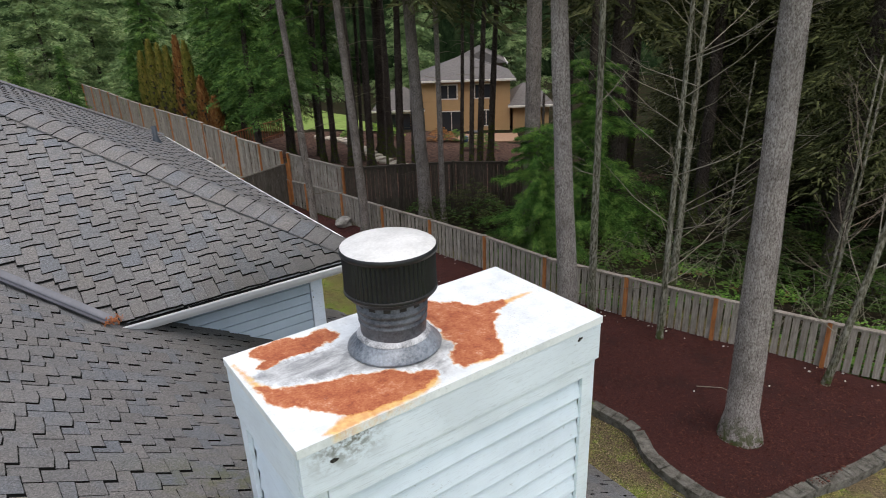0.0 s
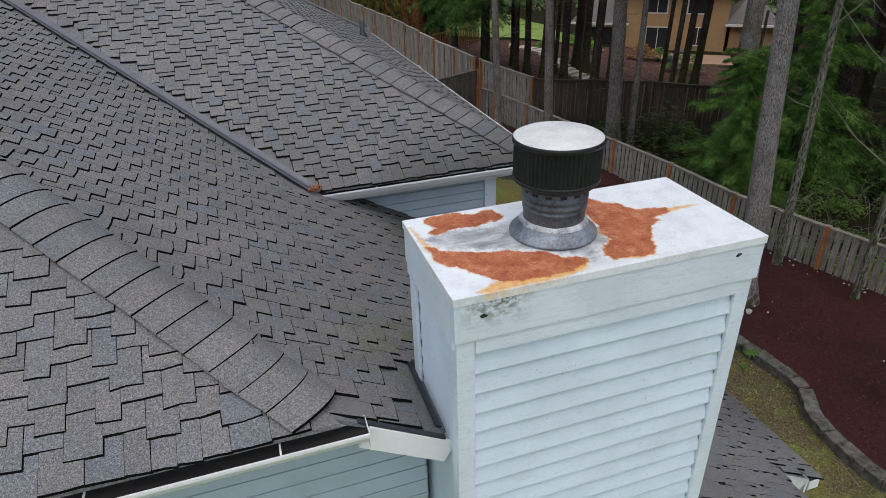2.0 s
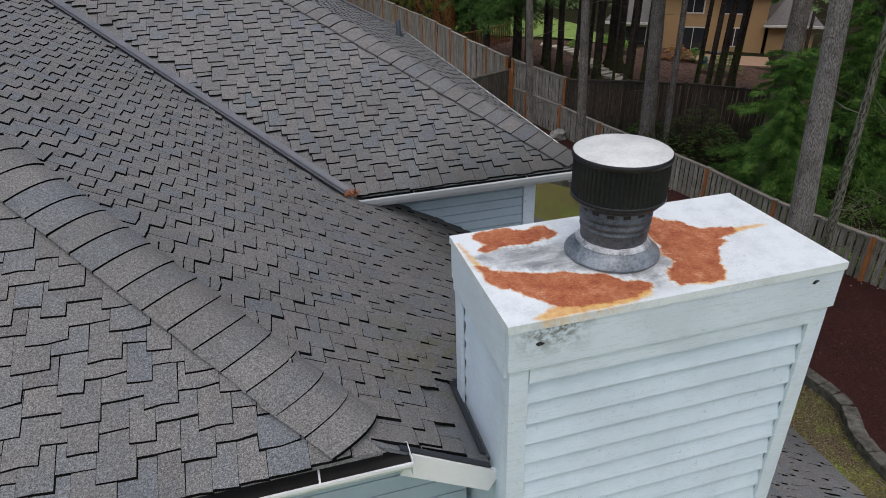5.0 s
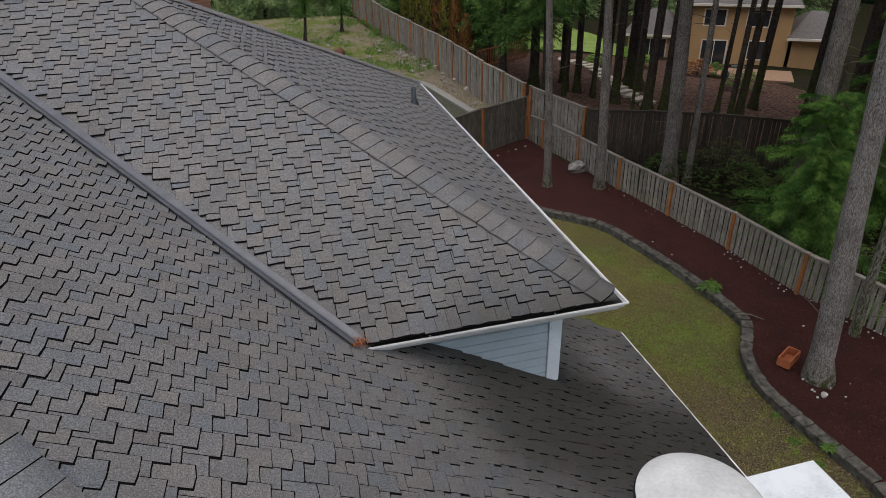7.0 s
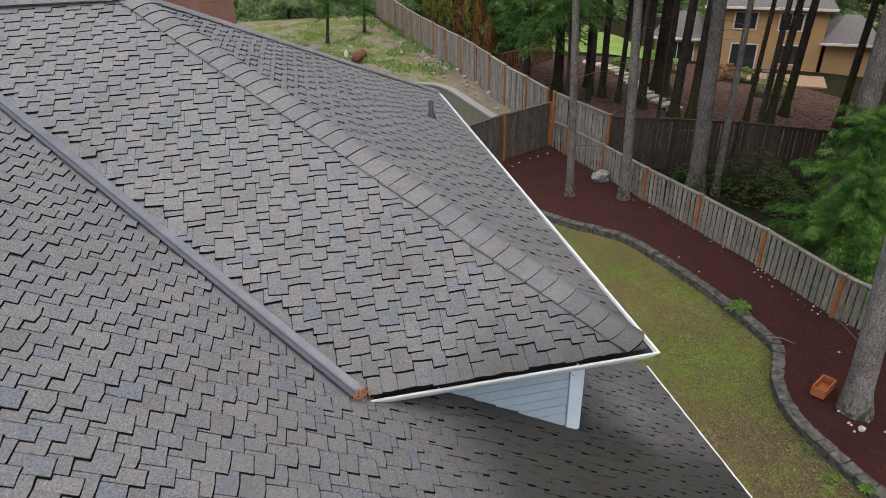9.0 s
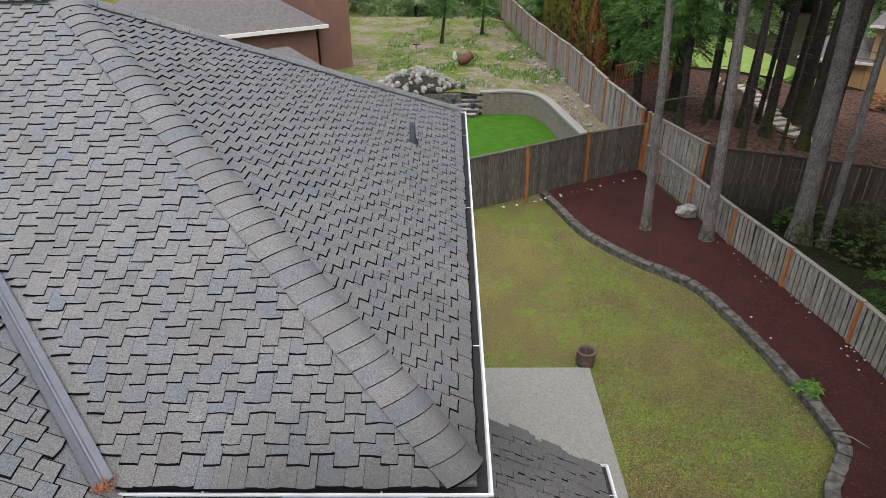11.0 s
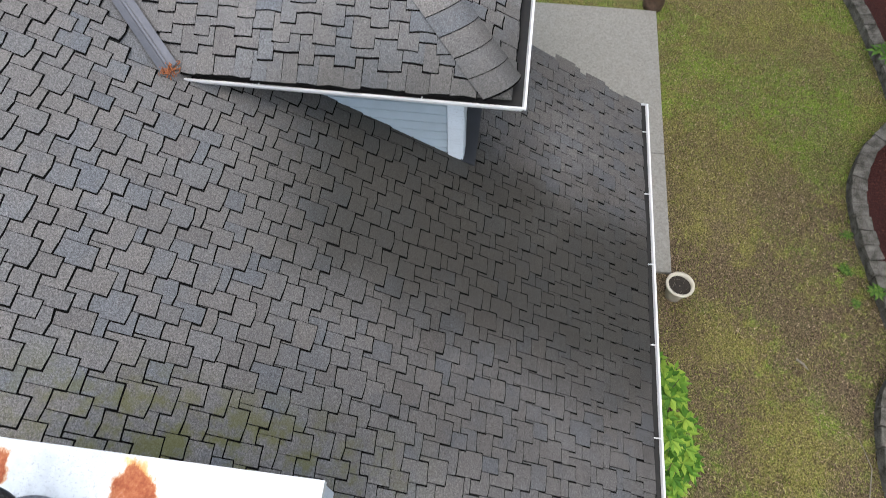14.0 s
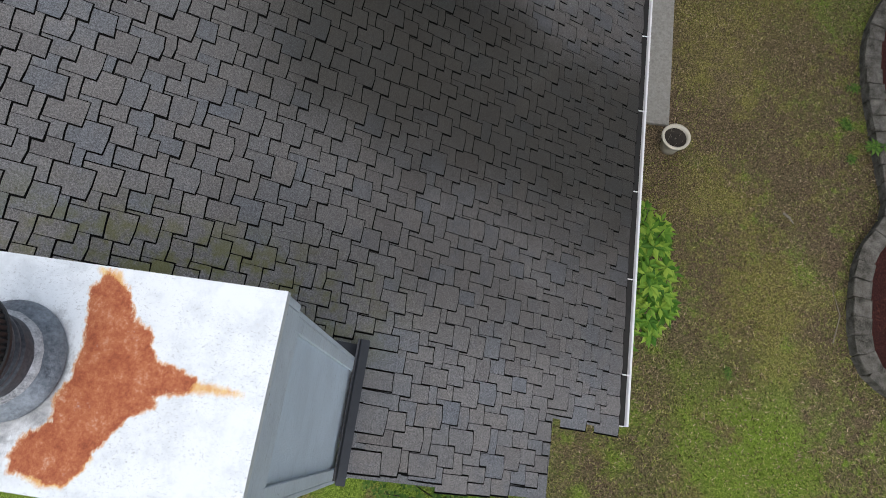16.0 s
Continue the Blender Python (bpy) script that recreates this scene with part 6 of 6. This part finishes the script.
# red-brown deck rail in the trees
rail = empty("deck_rail", "red-brown slatted deck railing", "railing")
for k in range(22):
    t = k / 21
    x, y = 11.6 + 4.2 * t, 38.6 + 2.6 * t
    bm = bmesh.new()
    span(bm, (x - 0.03, y - 0.03, -0.2), (x + 0.03, y + 0.03, 0.95))
    part("baluster", bm, M_RUSTPIECE, rail)
for z in (0.05, 0.98):
    bm = bmesh.new()
    add_box(bm, pose(13.7, 39.9, z, 0, 0, math.degrees(math.atan2(2.6, 4.2))), 5.1, 0.09, 0.07)
    part("rail", bm, M_RUSTPIECE, rail)


# ---- trees ----
def trunk_of(t, r, h, lean, material, wob=0.12, flare=1.45):
    bm = bmesh.new()
    pts, rad = [], []
    for k in range(13):
        f = k / 12
        z = h * f ** 1.25
        bend = 0.10 * math.sin(f * 5 + r * 40) * (0.4 + f)
        pts.append((lean[0] * z + bend, lean[1] * z + 0.6 * bend, z - 0.15))
        rad.append(r * (1 - 0.6 * f) * (1 + (flare - 1) * max(0, 1 - z / 0.7)))
    sweep(bm, pts, rad, 14, wob)
    return part("trunk", bm, material, t, "", True)


def crown_mesh(name, material, seed, z0, z1, r0, r1, boughs, blades, size, droop=0.35, fluff=0.13, wide_=0.10):
    """Boughs that sag outward, each clad in short hanging blades with ragged gaps between the boughs."""
    rnd = random.Random(seed)
    verts, faces = [], []
    for b in range(boughs):
        f = (b + rnd.random()) / boughs
        z = z0 + (z1 - z0) * f
        l = (r0 + (r1 - r0) * f) * rnd.uniform(0.45, 1.2)
        a = rnd.uniform(0, 6.283)
        d, s = Vector((math.cos(a), math.sin(a), 0)), Vector((-math.sin(a), math.cos(a), 0))
        rise = rnd.uniform(-0.05, 0.3)
        for _ in range(int(blades * (0.4 + 0.6 * l / r0))):
            q = rnd.random() ** 0.7
            wide = fluff * l * (1.25 - q) + 0.04
            side = rnd.gauss(0, 1.0) * wide
            p = d * (l * q) + s * side + Vector((0, 0, z + l * (rise * q - droop * q * q) - abs(side) * 0.35 + rnd.gauss(0, 0.035 * l)))
            aa = a + (0.9 if side > 0 else -0.9) * min(1.0, abs(side) / wide) + rnd.gauss(0, 0.45)
            dr = Vector((math.cos(aa), math.sin(aa), rnd.uniform(-1.0, 0.1))).normalized()
            w_ = dr.cross(Vector((rnd.gauss(0, 1), rnd.gauss(0, 1), rnd.gauss(0, 1)))).normalized()
            h = size * rnd.uniform(0.6, 1.4)
            b0 = len(verts)
            verts += [tuple(p - w_ * h * wide_), tuple(p + w_ * h * wide_), tuple(p + dr * h)]
            faces.append((b0, b0 + 1, b0 + 2))
    me = bpy.data.meshes.new(name)
    me.from_pydata(verts, [], faces)
    me.materials.append(material)
    return me


CROWN_NEAR = crown_mesh("crown", M_HEMLOCK, 3, 0.2, 6.0, 2.8, 0.9, 120, 1450, 0.125, 0.30, 0.085, 0.055)
# high crowns out of view, added to shade the wood below
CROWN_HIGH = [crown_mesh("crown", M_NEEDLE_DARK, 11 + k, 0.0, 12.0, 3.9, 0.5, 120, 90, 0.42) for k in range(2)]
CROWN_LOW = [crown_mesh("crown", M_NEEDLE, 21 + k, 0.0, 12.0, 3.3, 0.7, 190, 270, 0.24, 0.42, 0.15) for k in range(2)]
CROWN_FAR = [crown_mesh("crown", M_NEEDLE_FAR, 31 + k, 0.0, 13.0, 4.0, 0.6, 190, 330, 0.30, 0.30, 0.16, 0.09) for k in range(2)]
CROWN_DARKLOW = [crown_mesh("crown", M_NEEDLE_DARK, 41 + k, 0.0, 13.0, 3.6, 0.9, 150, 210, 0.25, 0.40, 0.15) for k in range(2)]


def fir(x, y, r, h, lean, bark, crown, crown_z, scale, label, group="tall firs", limbs=0, z=None):
    t = empty("fir_tree", label, "tree", group, at=(x, y, land(x, y) + 0.15 if z is None else z))
    trunk_of(t, r, h, lean, bark)
    if crown:
        ob = new("crown", crown)
        ob.parent = t
        ob.matrix_basis = pose(lean[0] * crown_z, lean[1] * crown_z, crown_z, 0, 0, random.uniform(0, 360)) @ Matrix.Diagonal((scale, scale, scale, 1))
    if limbs:
        bm = bmesh.new()
        for _ in range(limbs):
            zz = random.uniform(1.2, min(9.0, h))
            a = random.uniform(0, 6.283)
            l = random.uniform(0.3, 1.7)
            p0 = Vector((lean[0] * zz, lean[1] * zz, zz))
            d = Vector((math.cos(a), math.sin(a), random.uniform(-0.15, 0.3)))
            sweep(bm, [p0, p0 + d * l * 0.5, p0 + d * l - Vector((0, 0, 0.15))], [0.014, 0.009, 0.003], 5)
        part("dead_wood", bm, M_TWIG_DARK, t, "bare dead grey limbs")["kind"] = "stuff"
    return t


GREY_FIR = "tall fir with furrowed grey bark"
DARK_FIR = "tall fir, bark coloured dark for shade"
# firs inside the yard
fir(9.79, 4.5, 0.315, 16, (-0.022, 0.02), M_BARK_PALE, CROWN_HIGH[0], 9.5, 0.9, "thick grey fir trunk with mossy foot in the mulch", limbs=4)
fir(9.5, 8.55, 0.245, 16, (-0.05, 0.045), M_BARK_PALE, CROWN_HIGH[1], 9.5, 0.8, "grey furrowed fir trunk beside the orange trough", limbs=5)
fir(8.19, 19.5, 0.145, 16, (-0.055, 0.0), M_BARK, CROWN_HIGH[0], 9.5, 0.7, "slim grey fir trunk in the mulch bed", limbs=4)
fir(9.72, 18.72, 0.175, 16, (-0.03, 0.02), M_BARK, CROWN_HIGH[1], 9.5, 0.8, "rough grey fir trunk by the boulder", limbs=6)
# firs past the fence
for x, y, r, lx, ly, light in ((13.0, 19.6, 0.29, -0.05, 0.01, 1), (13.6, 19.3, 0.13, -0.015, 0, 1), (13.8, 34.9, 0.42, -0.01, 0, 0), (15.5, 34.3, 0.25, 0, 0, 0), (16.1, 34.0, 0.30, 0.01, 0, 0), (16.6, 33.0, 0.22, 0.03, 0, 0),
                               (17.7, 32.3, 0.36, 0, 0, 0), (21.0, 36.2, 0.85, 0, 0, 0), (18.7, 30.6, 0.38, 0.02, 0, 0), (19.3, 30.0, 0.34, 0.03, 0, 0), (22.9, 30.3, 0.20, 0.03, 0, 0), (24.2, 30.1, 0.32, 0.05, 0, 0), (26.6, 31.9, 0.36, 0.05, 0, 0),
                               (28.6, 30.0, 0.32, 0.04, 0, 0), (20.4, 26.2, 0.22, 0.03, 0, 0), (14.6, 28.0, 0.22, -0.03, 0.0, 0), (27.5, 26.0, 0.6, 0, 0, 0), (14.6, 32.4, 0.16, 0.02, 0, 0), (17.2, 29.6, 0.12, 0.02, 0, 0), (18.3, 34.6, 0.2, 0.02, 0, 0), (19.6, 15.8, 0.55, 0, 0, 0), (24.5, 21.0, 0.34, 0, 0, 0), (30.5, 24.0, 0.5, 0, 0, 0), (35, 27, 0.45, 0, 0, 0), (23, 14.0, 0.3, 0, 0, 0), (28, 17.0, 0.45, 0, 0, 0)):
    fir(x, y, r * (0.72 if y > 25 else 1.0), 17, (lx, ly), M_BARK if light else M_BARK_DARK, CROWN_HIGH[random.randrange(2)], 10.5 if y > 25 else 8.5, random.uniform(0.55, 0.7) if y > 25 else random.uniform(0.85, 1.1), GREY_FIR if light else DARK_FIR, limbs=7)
# conifers with low green boughs
fir(12.95, 13.64, 0.31, 17, (0.0, 0.0), M_BARK, CROWN_HIGH[1], 9.5, 0.9, "thick old fir with a gnarled grey-brown trunk past the fence", limbs=8)
fir(13.0, 13.35, 0.09, 5.5, (0.02, 0.0), M_BARK_DARK, CROWN_NEAR, 0.0, 0.74, "young hemlock with drooping bright green boughs", "hemlocks")
fir(17.6, 15.4, 0.22, 13, (0, 0), M_BARK_DARK, CROWN_NEAR, 0.0, 1.1, "young hemlock with drooping green boughs", "hemlocks")
fir(11.6, 34.0, 0.22, 12, (0.0, 0.0), M_BARK_DARK, CROWN_LOW[0], 2.6, 0.78, "young hemlock with bright drooping boughs behind the fence", "hemlocks")
fir(12.9, 31.2, 0.20, 12, (0.0, 0.0), M_BARK_DARK, CROWN_LOW[0], 4.2, 0.66, "young hemlock with drooping boughs above the fence", "hemlocks")
fir(13.4, 41.5, 0.24, 13, (0.0, 0.0), M_BARK_DARK, CROWN_LOW[0], 3.0, 0.98, "young hemlock with bright drooping boughs behind the fence", "hemlocks")
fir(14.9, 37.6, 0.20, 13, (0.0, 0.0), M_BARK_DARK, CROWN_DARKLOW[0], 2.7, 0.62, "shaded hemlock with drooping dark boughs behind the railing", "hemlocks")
fir(16.4, 36.5, 0.24, 13, (0.0, 0.0), M_BARK_DARK, CROWN_LOW[1], 5.5, 0.94, "hemlock with drooping boughs among the dark trunks", "hemlocks")
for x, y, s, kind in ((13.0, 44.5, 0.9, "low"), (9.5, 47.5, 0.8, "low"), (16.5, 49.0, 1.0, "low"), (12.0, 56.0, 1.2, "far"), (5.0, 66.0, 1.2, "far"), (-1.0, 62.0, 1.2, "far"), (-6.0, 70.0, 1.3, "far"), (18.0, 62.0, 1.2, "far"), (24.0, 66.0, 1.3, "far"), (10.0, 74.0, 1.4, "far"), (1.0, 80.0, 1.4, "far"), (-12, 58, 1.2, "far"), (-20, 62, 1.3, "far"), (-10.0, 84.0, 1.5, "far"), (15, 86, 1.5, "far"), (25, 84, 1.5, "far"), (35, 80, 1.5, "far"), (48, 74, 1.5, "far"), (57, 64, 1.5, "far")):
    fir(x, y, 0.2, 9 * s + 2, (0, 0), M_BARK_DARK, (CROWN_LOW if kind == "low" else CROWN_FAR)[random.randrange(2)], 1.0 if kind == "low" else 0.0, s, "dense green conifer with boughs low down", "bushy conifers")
fir(1.6, 45.5, 0.12, 4.5, (0.05, 0), M_BARK_DARK, CROWN_LOW[0], 1.6, 0.30, "small bright green conifer on the terrace", "bushy conifers", z=1.1)
fir(4.4, 48.5, 0.12, 4.5, (0.0, 0), M_BARK_DARK, CROWN_LOW[1], 1.2, 0.33, "small bright green conifer on the terrace", "bushy conifers", z=1.1)
rnd = random.Random(5)
placed = []
while len(placed) < 64:
    x, y = rnd.uniform(17, 52), rnd.uniform(-14, 36)
    if x < fence_x(y) + (8.0 if y < 12 else 8.5) or y > 0.66 * x + 1.0 or any((x - a) ** 2 + (y - b) ** 2 < 6 for a, b in placed):
        continue
    placed.append((x, y))
    k = len(placed)
    low = rnd.uniform(0.5, 3.0) if y < 5 or x > fence_x(y) + 22 else rnd.uniform(3.0, 6.5)
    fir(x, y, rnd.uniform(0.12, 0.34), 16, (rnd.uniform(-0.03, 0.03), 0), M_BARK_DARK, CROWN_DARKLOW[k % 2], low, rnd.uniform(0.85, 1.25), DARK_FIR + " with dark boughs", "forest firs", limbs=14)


def arborvitae(x, y, h, r, material, label):
    t = empty("arborvitae", label, "hedge tree", "arborvitae row", at=(x, y, land(x, y) if x > 9 else 1.0))
    rnd2 = random.Random(int(x * 100 + y * 7))
    verts, faces = [], []
    for _ in range(1100):
        f = rnd2.random() ** 0.8
        a = rnd2.uniform(0, 6.283)
        rr = r * (1 - f) ** 0.55 * rnd2.uniform(0.75, 1.05)
        c = Vector((rr * math.cos(a), rr * math.sin(a), h * f + 0.1))
        up = Vector((math.cos(a) * 0.4, math.sin(a) * 0.4, 1)).normalized()
        sd = Vector((-math.sin(a), math.cos(a), rnd2.uniform(-0.4, 0.4)))
        l = rnd2.uniform(0.16, 0.34)
        b0 = len(verts)
        verts += [tuple(c - sd * l * 0.3), tuple(c + sd * l * 0.3), tuple(c + up * l)]
        faces.append((b0, b0 + 1, b0 + 2))
    ob = raw("foliage", verts, faces, material, t)
    bm = bmesh.new()
    sweep(bm, [(0, 0, -0.2), (0, 0, h * 0.5), (0, 0, h * 0.95)], [r * 0.5, r * 0.45, 0.04], 8)
    part("core", bm, M_BARK_DARK, t)
    return t


for k, (x, y, h, mat) in enumerate(((9.9, 35.4, 3.4, M_BROWNLEAF), (9.75, 36.9, 4.4, M_BROWNLEAF), (9.6, 38.4, 6.3, M_ARBOR), (9.45, 39.6, 6.6, M_BROWNLEAF), (9.3, 41.6, 5.9, M_ARBOR), (9.15, 43.0, 6.0, M_ARBOR), (9.0, 44.6, 5.2, M_ARBOR), (8.8, 46.6, 4.4, M_ARBOR), (8.6, 49.0, 4.6, M_NEEDLE))):
    arborvitae(x, y, h, 0.6, mat, "narrow browned arborvitae behind the fence" if mat is M_BROWNLEAF else "narrow olive-green arborvitae behind the fence")


def bare_tree(x, y, r, h, lean, branches, label, seed, reach=2.6, twig=None):
    t = empty("bare_alder", label, "tree", "bare alders", at=(x, y, land(x, y) + 0.12))
    rnd2 = random.Random(seed)
    trunk_of(t, r, h, lean, M_BARK_MOSS, 0.08, 1.2)
    bm = bmesh.new()
    for b in range(branches):
        z = 0.8 + (h * 0.8 - 0.8) * (b + rnd2.random()) / branches
        a = rnd2.uniform(0, 6.283)
        l = reach * rnd2.uniform(0.5, 1.1)
        p = Vector((lean[0] * z, lean[1] * z, z))
        d = Vector((math.cos(a), math.sin(a), rnd2.uniform(0.35, 0.9)))
        pts = [p, p + d * l * 0.4, p + d * l * 0.75 + Vector((0, 0, 0.1 * l)), p + d * l + Vector((rnd2.gauss(0, 0.1), rnd2.gauss(0, 0.1), 0.2 * l))]
        sweep(bm, pts, [0.013, 0.009, 0.005, 0.0015], 6)
        for k in range(7):
            q = p + d * l * rnd2.uniform(0.25, 0.95)
            dd = (d + Vector((rnd2.gauss(0, 0.7), rnd2.gauss(0, 0.7), rnd2.gauss(0, 0.3)))).normalized()
            ll = l * rnd2.uniform(0.15, 0.4)
            sweep(bm, [q, q + dd * ll * 0.6, q + dd * ll + Vector((0, 0, 0.05))], [0.0038, 0.0025, 0.0008], 4)
    part("twig_mass", bm, twig or M_TWIG, t, "bare pale lichened branches")["kind"] = "stuff"
    return t


bare_tree(11.7, 7.7, 0.085, 10, (0.02, 0.02), 10, "slim mossy alder with bare branches by the fence", 2)
bare_tree(14.6, 9.4, 0.12, 10, (0.02, 0.0), 18, "bare lichened alder with spreading branches", 5, 3.4)
bare_tree(12.75, 4.35, 0.085, 10, (0.10, -0.09), 9, "leaning mossy alder with bare branches", 9, 2.2)
bare_tree(11.35, 9.55, 0.11, 13, (-0.01, 0.02), 5, "slim lichened trunk behind the fir", 12, 1.6)
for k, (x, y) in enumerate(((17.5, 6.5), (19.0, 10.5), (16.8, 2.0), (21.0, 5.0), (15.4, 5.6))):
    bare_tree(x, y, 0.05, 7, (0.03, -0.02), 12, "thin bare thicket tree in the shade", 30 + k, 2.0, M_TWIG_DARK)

# undergrowth: six bushes, repeated over the wood's edge
UNDER = "low dark green undergrowth bush past the fence"
BUSHES = []
for k in range(6):
    mat = (M_UNDER, M_UNDER, M_SHRUB, M_UNDER, M_NEEDLE_DARK, M_UNDER)[k]
    bush = shrub("undergrowth_bush", 60 + 3 * k, -40, 0.9, 0.9, (0.7, 0.9, 0.6, 1.2, 1.1, 0.5)[k], 170, (0.065, 0.075, 0.055, 0.08, 0.10, 0.06)[k], (0.022, 0.02, 0.018, 0.022, 0.012, 0.02)[k], mat, UNDER, 0.0, 0.8)
    bush["group"] = "undergrowth"
    BUSHES.append(bush)
spots = []
for k in range(210):
    y = rnd.uniform(-5, 21)
    x = fence_x(y) + 0.7 + 16 * rnd.random() ** 1.3
    if any((x - a) ** 2 + (y - b) ** 2 < 0.45 for a, b in spots):
        continue
    spots.append((x, y))
    s = rnd.uniform(0.3, 0.6) if x < fence_x(y) + 3.5 else rnd.uniform(0.8, 1.7)
    b = BUSHES[rnd.randrange(6)]
    m = pose(x, y, land(x, y) - 0.03, 0, 0, rnd.uniform(0, 360)) @ Matrix.Diagonal((s, s, s * rnd.uniform(0.8, 1.2), 1))
    if len(spots) <= 6:
        BUSHES[len(spots) - 1].matrix_basis = m
    else:
        copy_thing(b, m)
# ivy and dead leaves on the ground behind the fence
for nm, mat, count, lb, top in (("ground_ivy", M_IVY, 15000, "glossy green ivy and bramble leaves on the bank", 0.30), ("fallen_leaves", M_DEADLEAF, 3500, "curled brown leaves fallen among the ivy", 0.12)):
    verts, faces = [], []
    while len(faces) < count:
        y = rnd.uniform(-4, 13)
        x = fence_x(y) + 0.25 + 6 * rnd.random() ** 1.6
        if noise.noise(Vector((x * 0.7, y * 0.7, 3))) < (-0.05 if y < 5 else 0.12):
            continue
        a, l = rnd.uniform(0, 6.283), rnd.uniform(0.03, 0.07)
        c = Vector((x, y, land(x, y) + rnd.uniform(0.02, top)))
        u = Vector((math.cos(a), math.sin(a), rnd.uniform(-0.5, 0.3)))
        w_ = Vector((-math.sin(a), math.cos(a), rnd.uniform(-0.3, 0.3)))
        b0 = len(verts)
        verts += [tuple(c - u * l), tuple(c + w_ * l * 0.7), tuple(c + u * l), tuple(c - w_ * l * 0.7)]
        faces.append((b0, b0 + 1, b0 + 2, b0 + 3))
    tagged(raw(nm, verts, faces, mat), lb, "ground cover", kind="stuff")
# tangle of thin bramble canes
bm = bmesh.new()
for _ in range(260):
    y = rnd.uniform(-3, 13)
    x = fence_x(y) + rnd.uniform(0.6, 7)
    a, l = rnd.uniform(0, 6.283), rnd.uniform(0.6, 1.8)
    g = land(x, y)
    d_ = Vector((math.cos(a), math.sin(a), 0))
    p = Vector((x, y, g))
    if p.x + d_.x * l < fence_x(p.y + d_.y * l) + 0.15:
        continue
    sweep(bm, [p, p + d_ * l * 0.3 + Vector((0, 0, l * 0.55)), p + d_ * l * 0.7 + Vector((0, 0, l * 0.7)), p + d_ * l + Vector((0, 0, l * 0.45))], [0.006, 0.005, 0.004, 0.001], 4)
tagged(part("bramble_canes", bm, M_TWIG), "tangle of thin bare bramble canes", "brambles", kind="stuff")
for x, y, s, mat, lb in ((26.8, 45.0, 1.1, M_LEAF, "bright green garden shrub"), (32.0, 43.0, 1.0, M_SHRUB, "green flowering garden shrub"), (30.5, 37.8, 1.35, M_SHRUB, "round clipped green garden shrub"), (30.2, 42.7, 1.2, M_BROWNLEAF, "red-twigged bare garden shrub"), (27.5, 48.2, 1.0, M_LEAF, "bright green garden shrub"), (22.5, 44.5, 0.8, M_LEAF, "bright green garden shrub")):
    shrub("garden_shrub", x, y, s, s, s * 1.1, 110, 0.2, 0.06, mat, lb, land(x, y), 0.7)

# far wooded hills close the view
verts, faces = [], []
N = 96
for j in range(9):
    for i in range(N + 1):
        a = radians(-60 + 260 * i / N)
        q = 105 + 10 * noise.noise(Vector((math.cos(a) * 6, math.sin(a) * 6, j * 0.4)))
        top = 26 + 5 * noise.noise(Vector((math.cos(a) * 25, math.sin(a) * 25, 1)))
        verts.append((q * math.cos(a), q * math.sin(a), -8 + (top + 8) * j / 8))
faces = [(j * (N + 1) + i, j * (N + 1) + i + 1, (j + 1) * (N + 1) + i + 1, (j + 1) * (N + 1) + i) for j in range(8) for i in range(N)]
hill = Mat("distant_woods", 1.0, spec=0.0)
hf = hill.noise(0.55, 8, 0.75, hill.stretch(1, 1, 0.6))
hill.color(hill.ramp(hf, (0.35, (0.006, 0.012, 0.006)), (0.52, (0.03, 0.055, 0.022)), (0.7, (0.085, 0.12, 0.05))))
hill.bump(hf, 1.0, 2.0)
tagged(raw("backdrop", verts, faces, hill.m, smooth=True), "dark distant evergreen woods", "woods", kind="structure")

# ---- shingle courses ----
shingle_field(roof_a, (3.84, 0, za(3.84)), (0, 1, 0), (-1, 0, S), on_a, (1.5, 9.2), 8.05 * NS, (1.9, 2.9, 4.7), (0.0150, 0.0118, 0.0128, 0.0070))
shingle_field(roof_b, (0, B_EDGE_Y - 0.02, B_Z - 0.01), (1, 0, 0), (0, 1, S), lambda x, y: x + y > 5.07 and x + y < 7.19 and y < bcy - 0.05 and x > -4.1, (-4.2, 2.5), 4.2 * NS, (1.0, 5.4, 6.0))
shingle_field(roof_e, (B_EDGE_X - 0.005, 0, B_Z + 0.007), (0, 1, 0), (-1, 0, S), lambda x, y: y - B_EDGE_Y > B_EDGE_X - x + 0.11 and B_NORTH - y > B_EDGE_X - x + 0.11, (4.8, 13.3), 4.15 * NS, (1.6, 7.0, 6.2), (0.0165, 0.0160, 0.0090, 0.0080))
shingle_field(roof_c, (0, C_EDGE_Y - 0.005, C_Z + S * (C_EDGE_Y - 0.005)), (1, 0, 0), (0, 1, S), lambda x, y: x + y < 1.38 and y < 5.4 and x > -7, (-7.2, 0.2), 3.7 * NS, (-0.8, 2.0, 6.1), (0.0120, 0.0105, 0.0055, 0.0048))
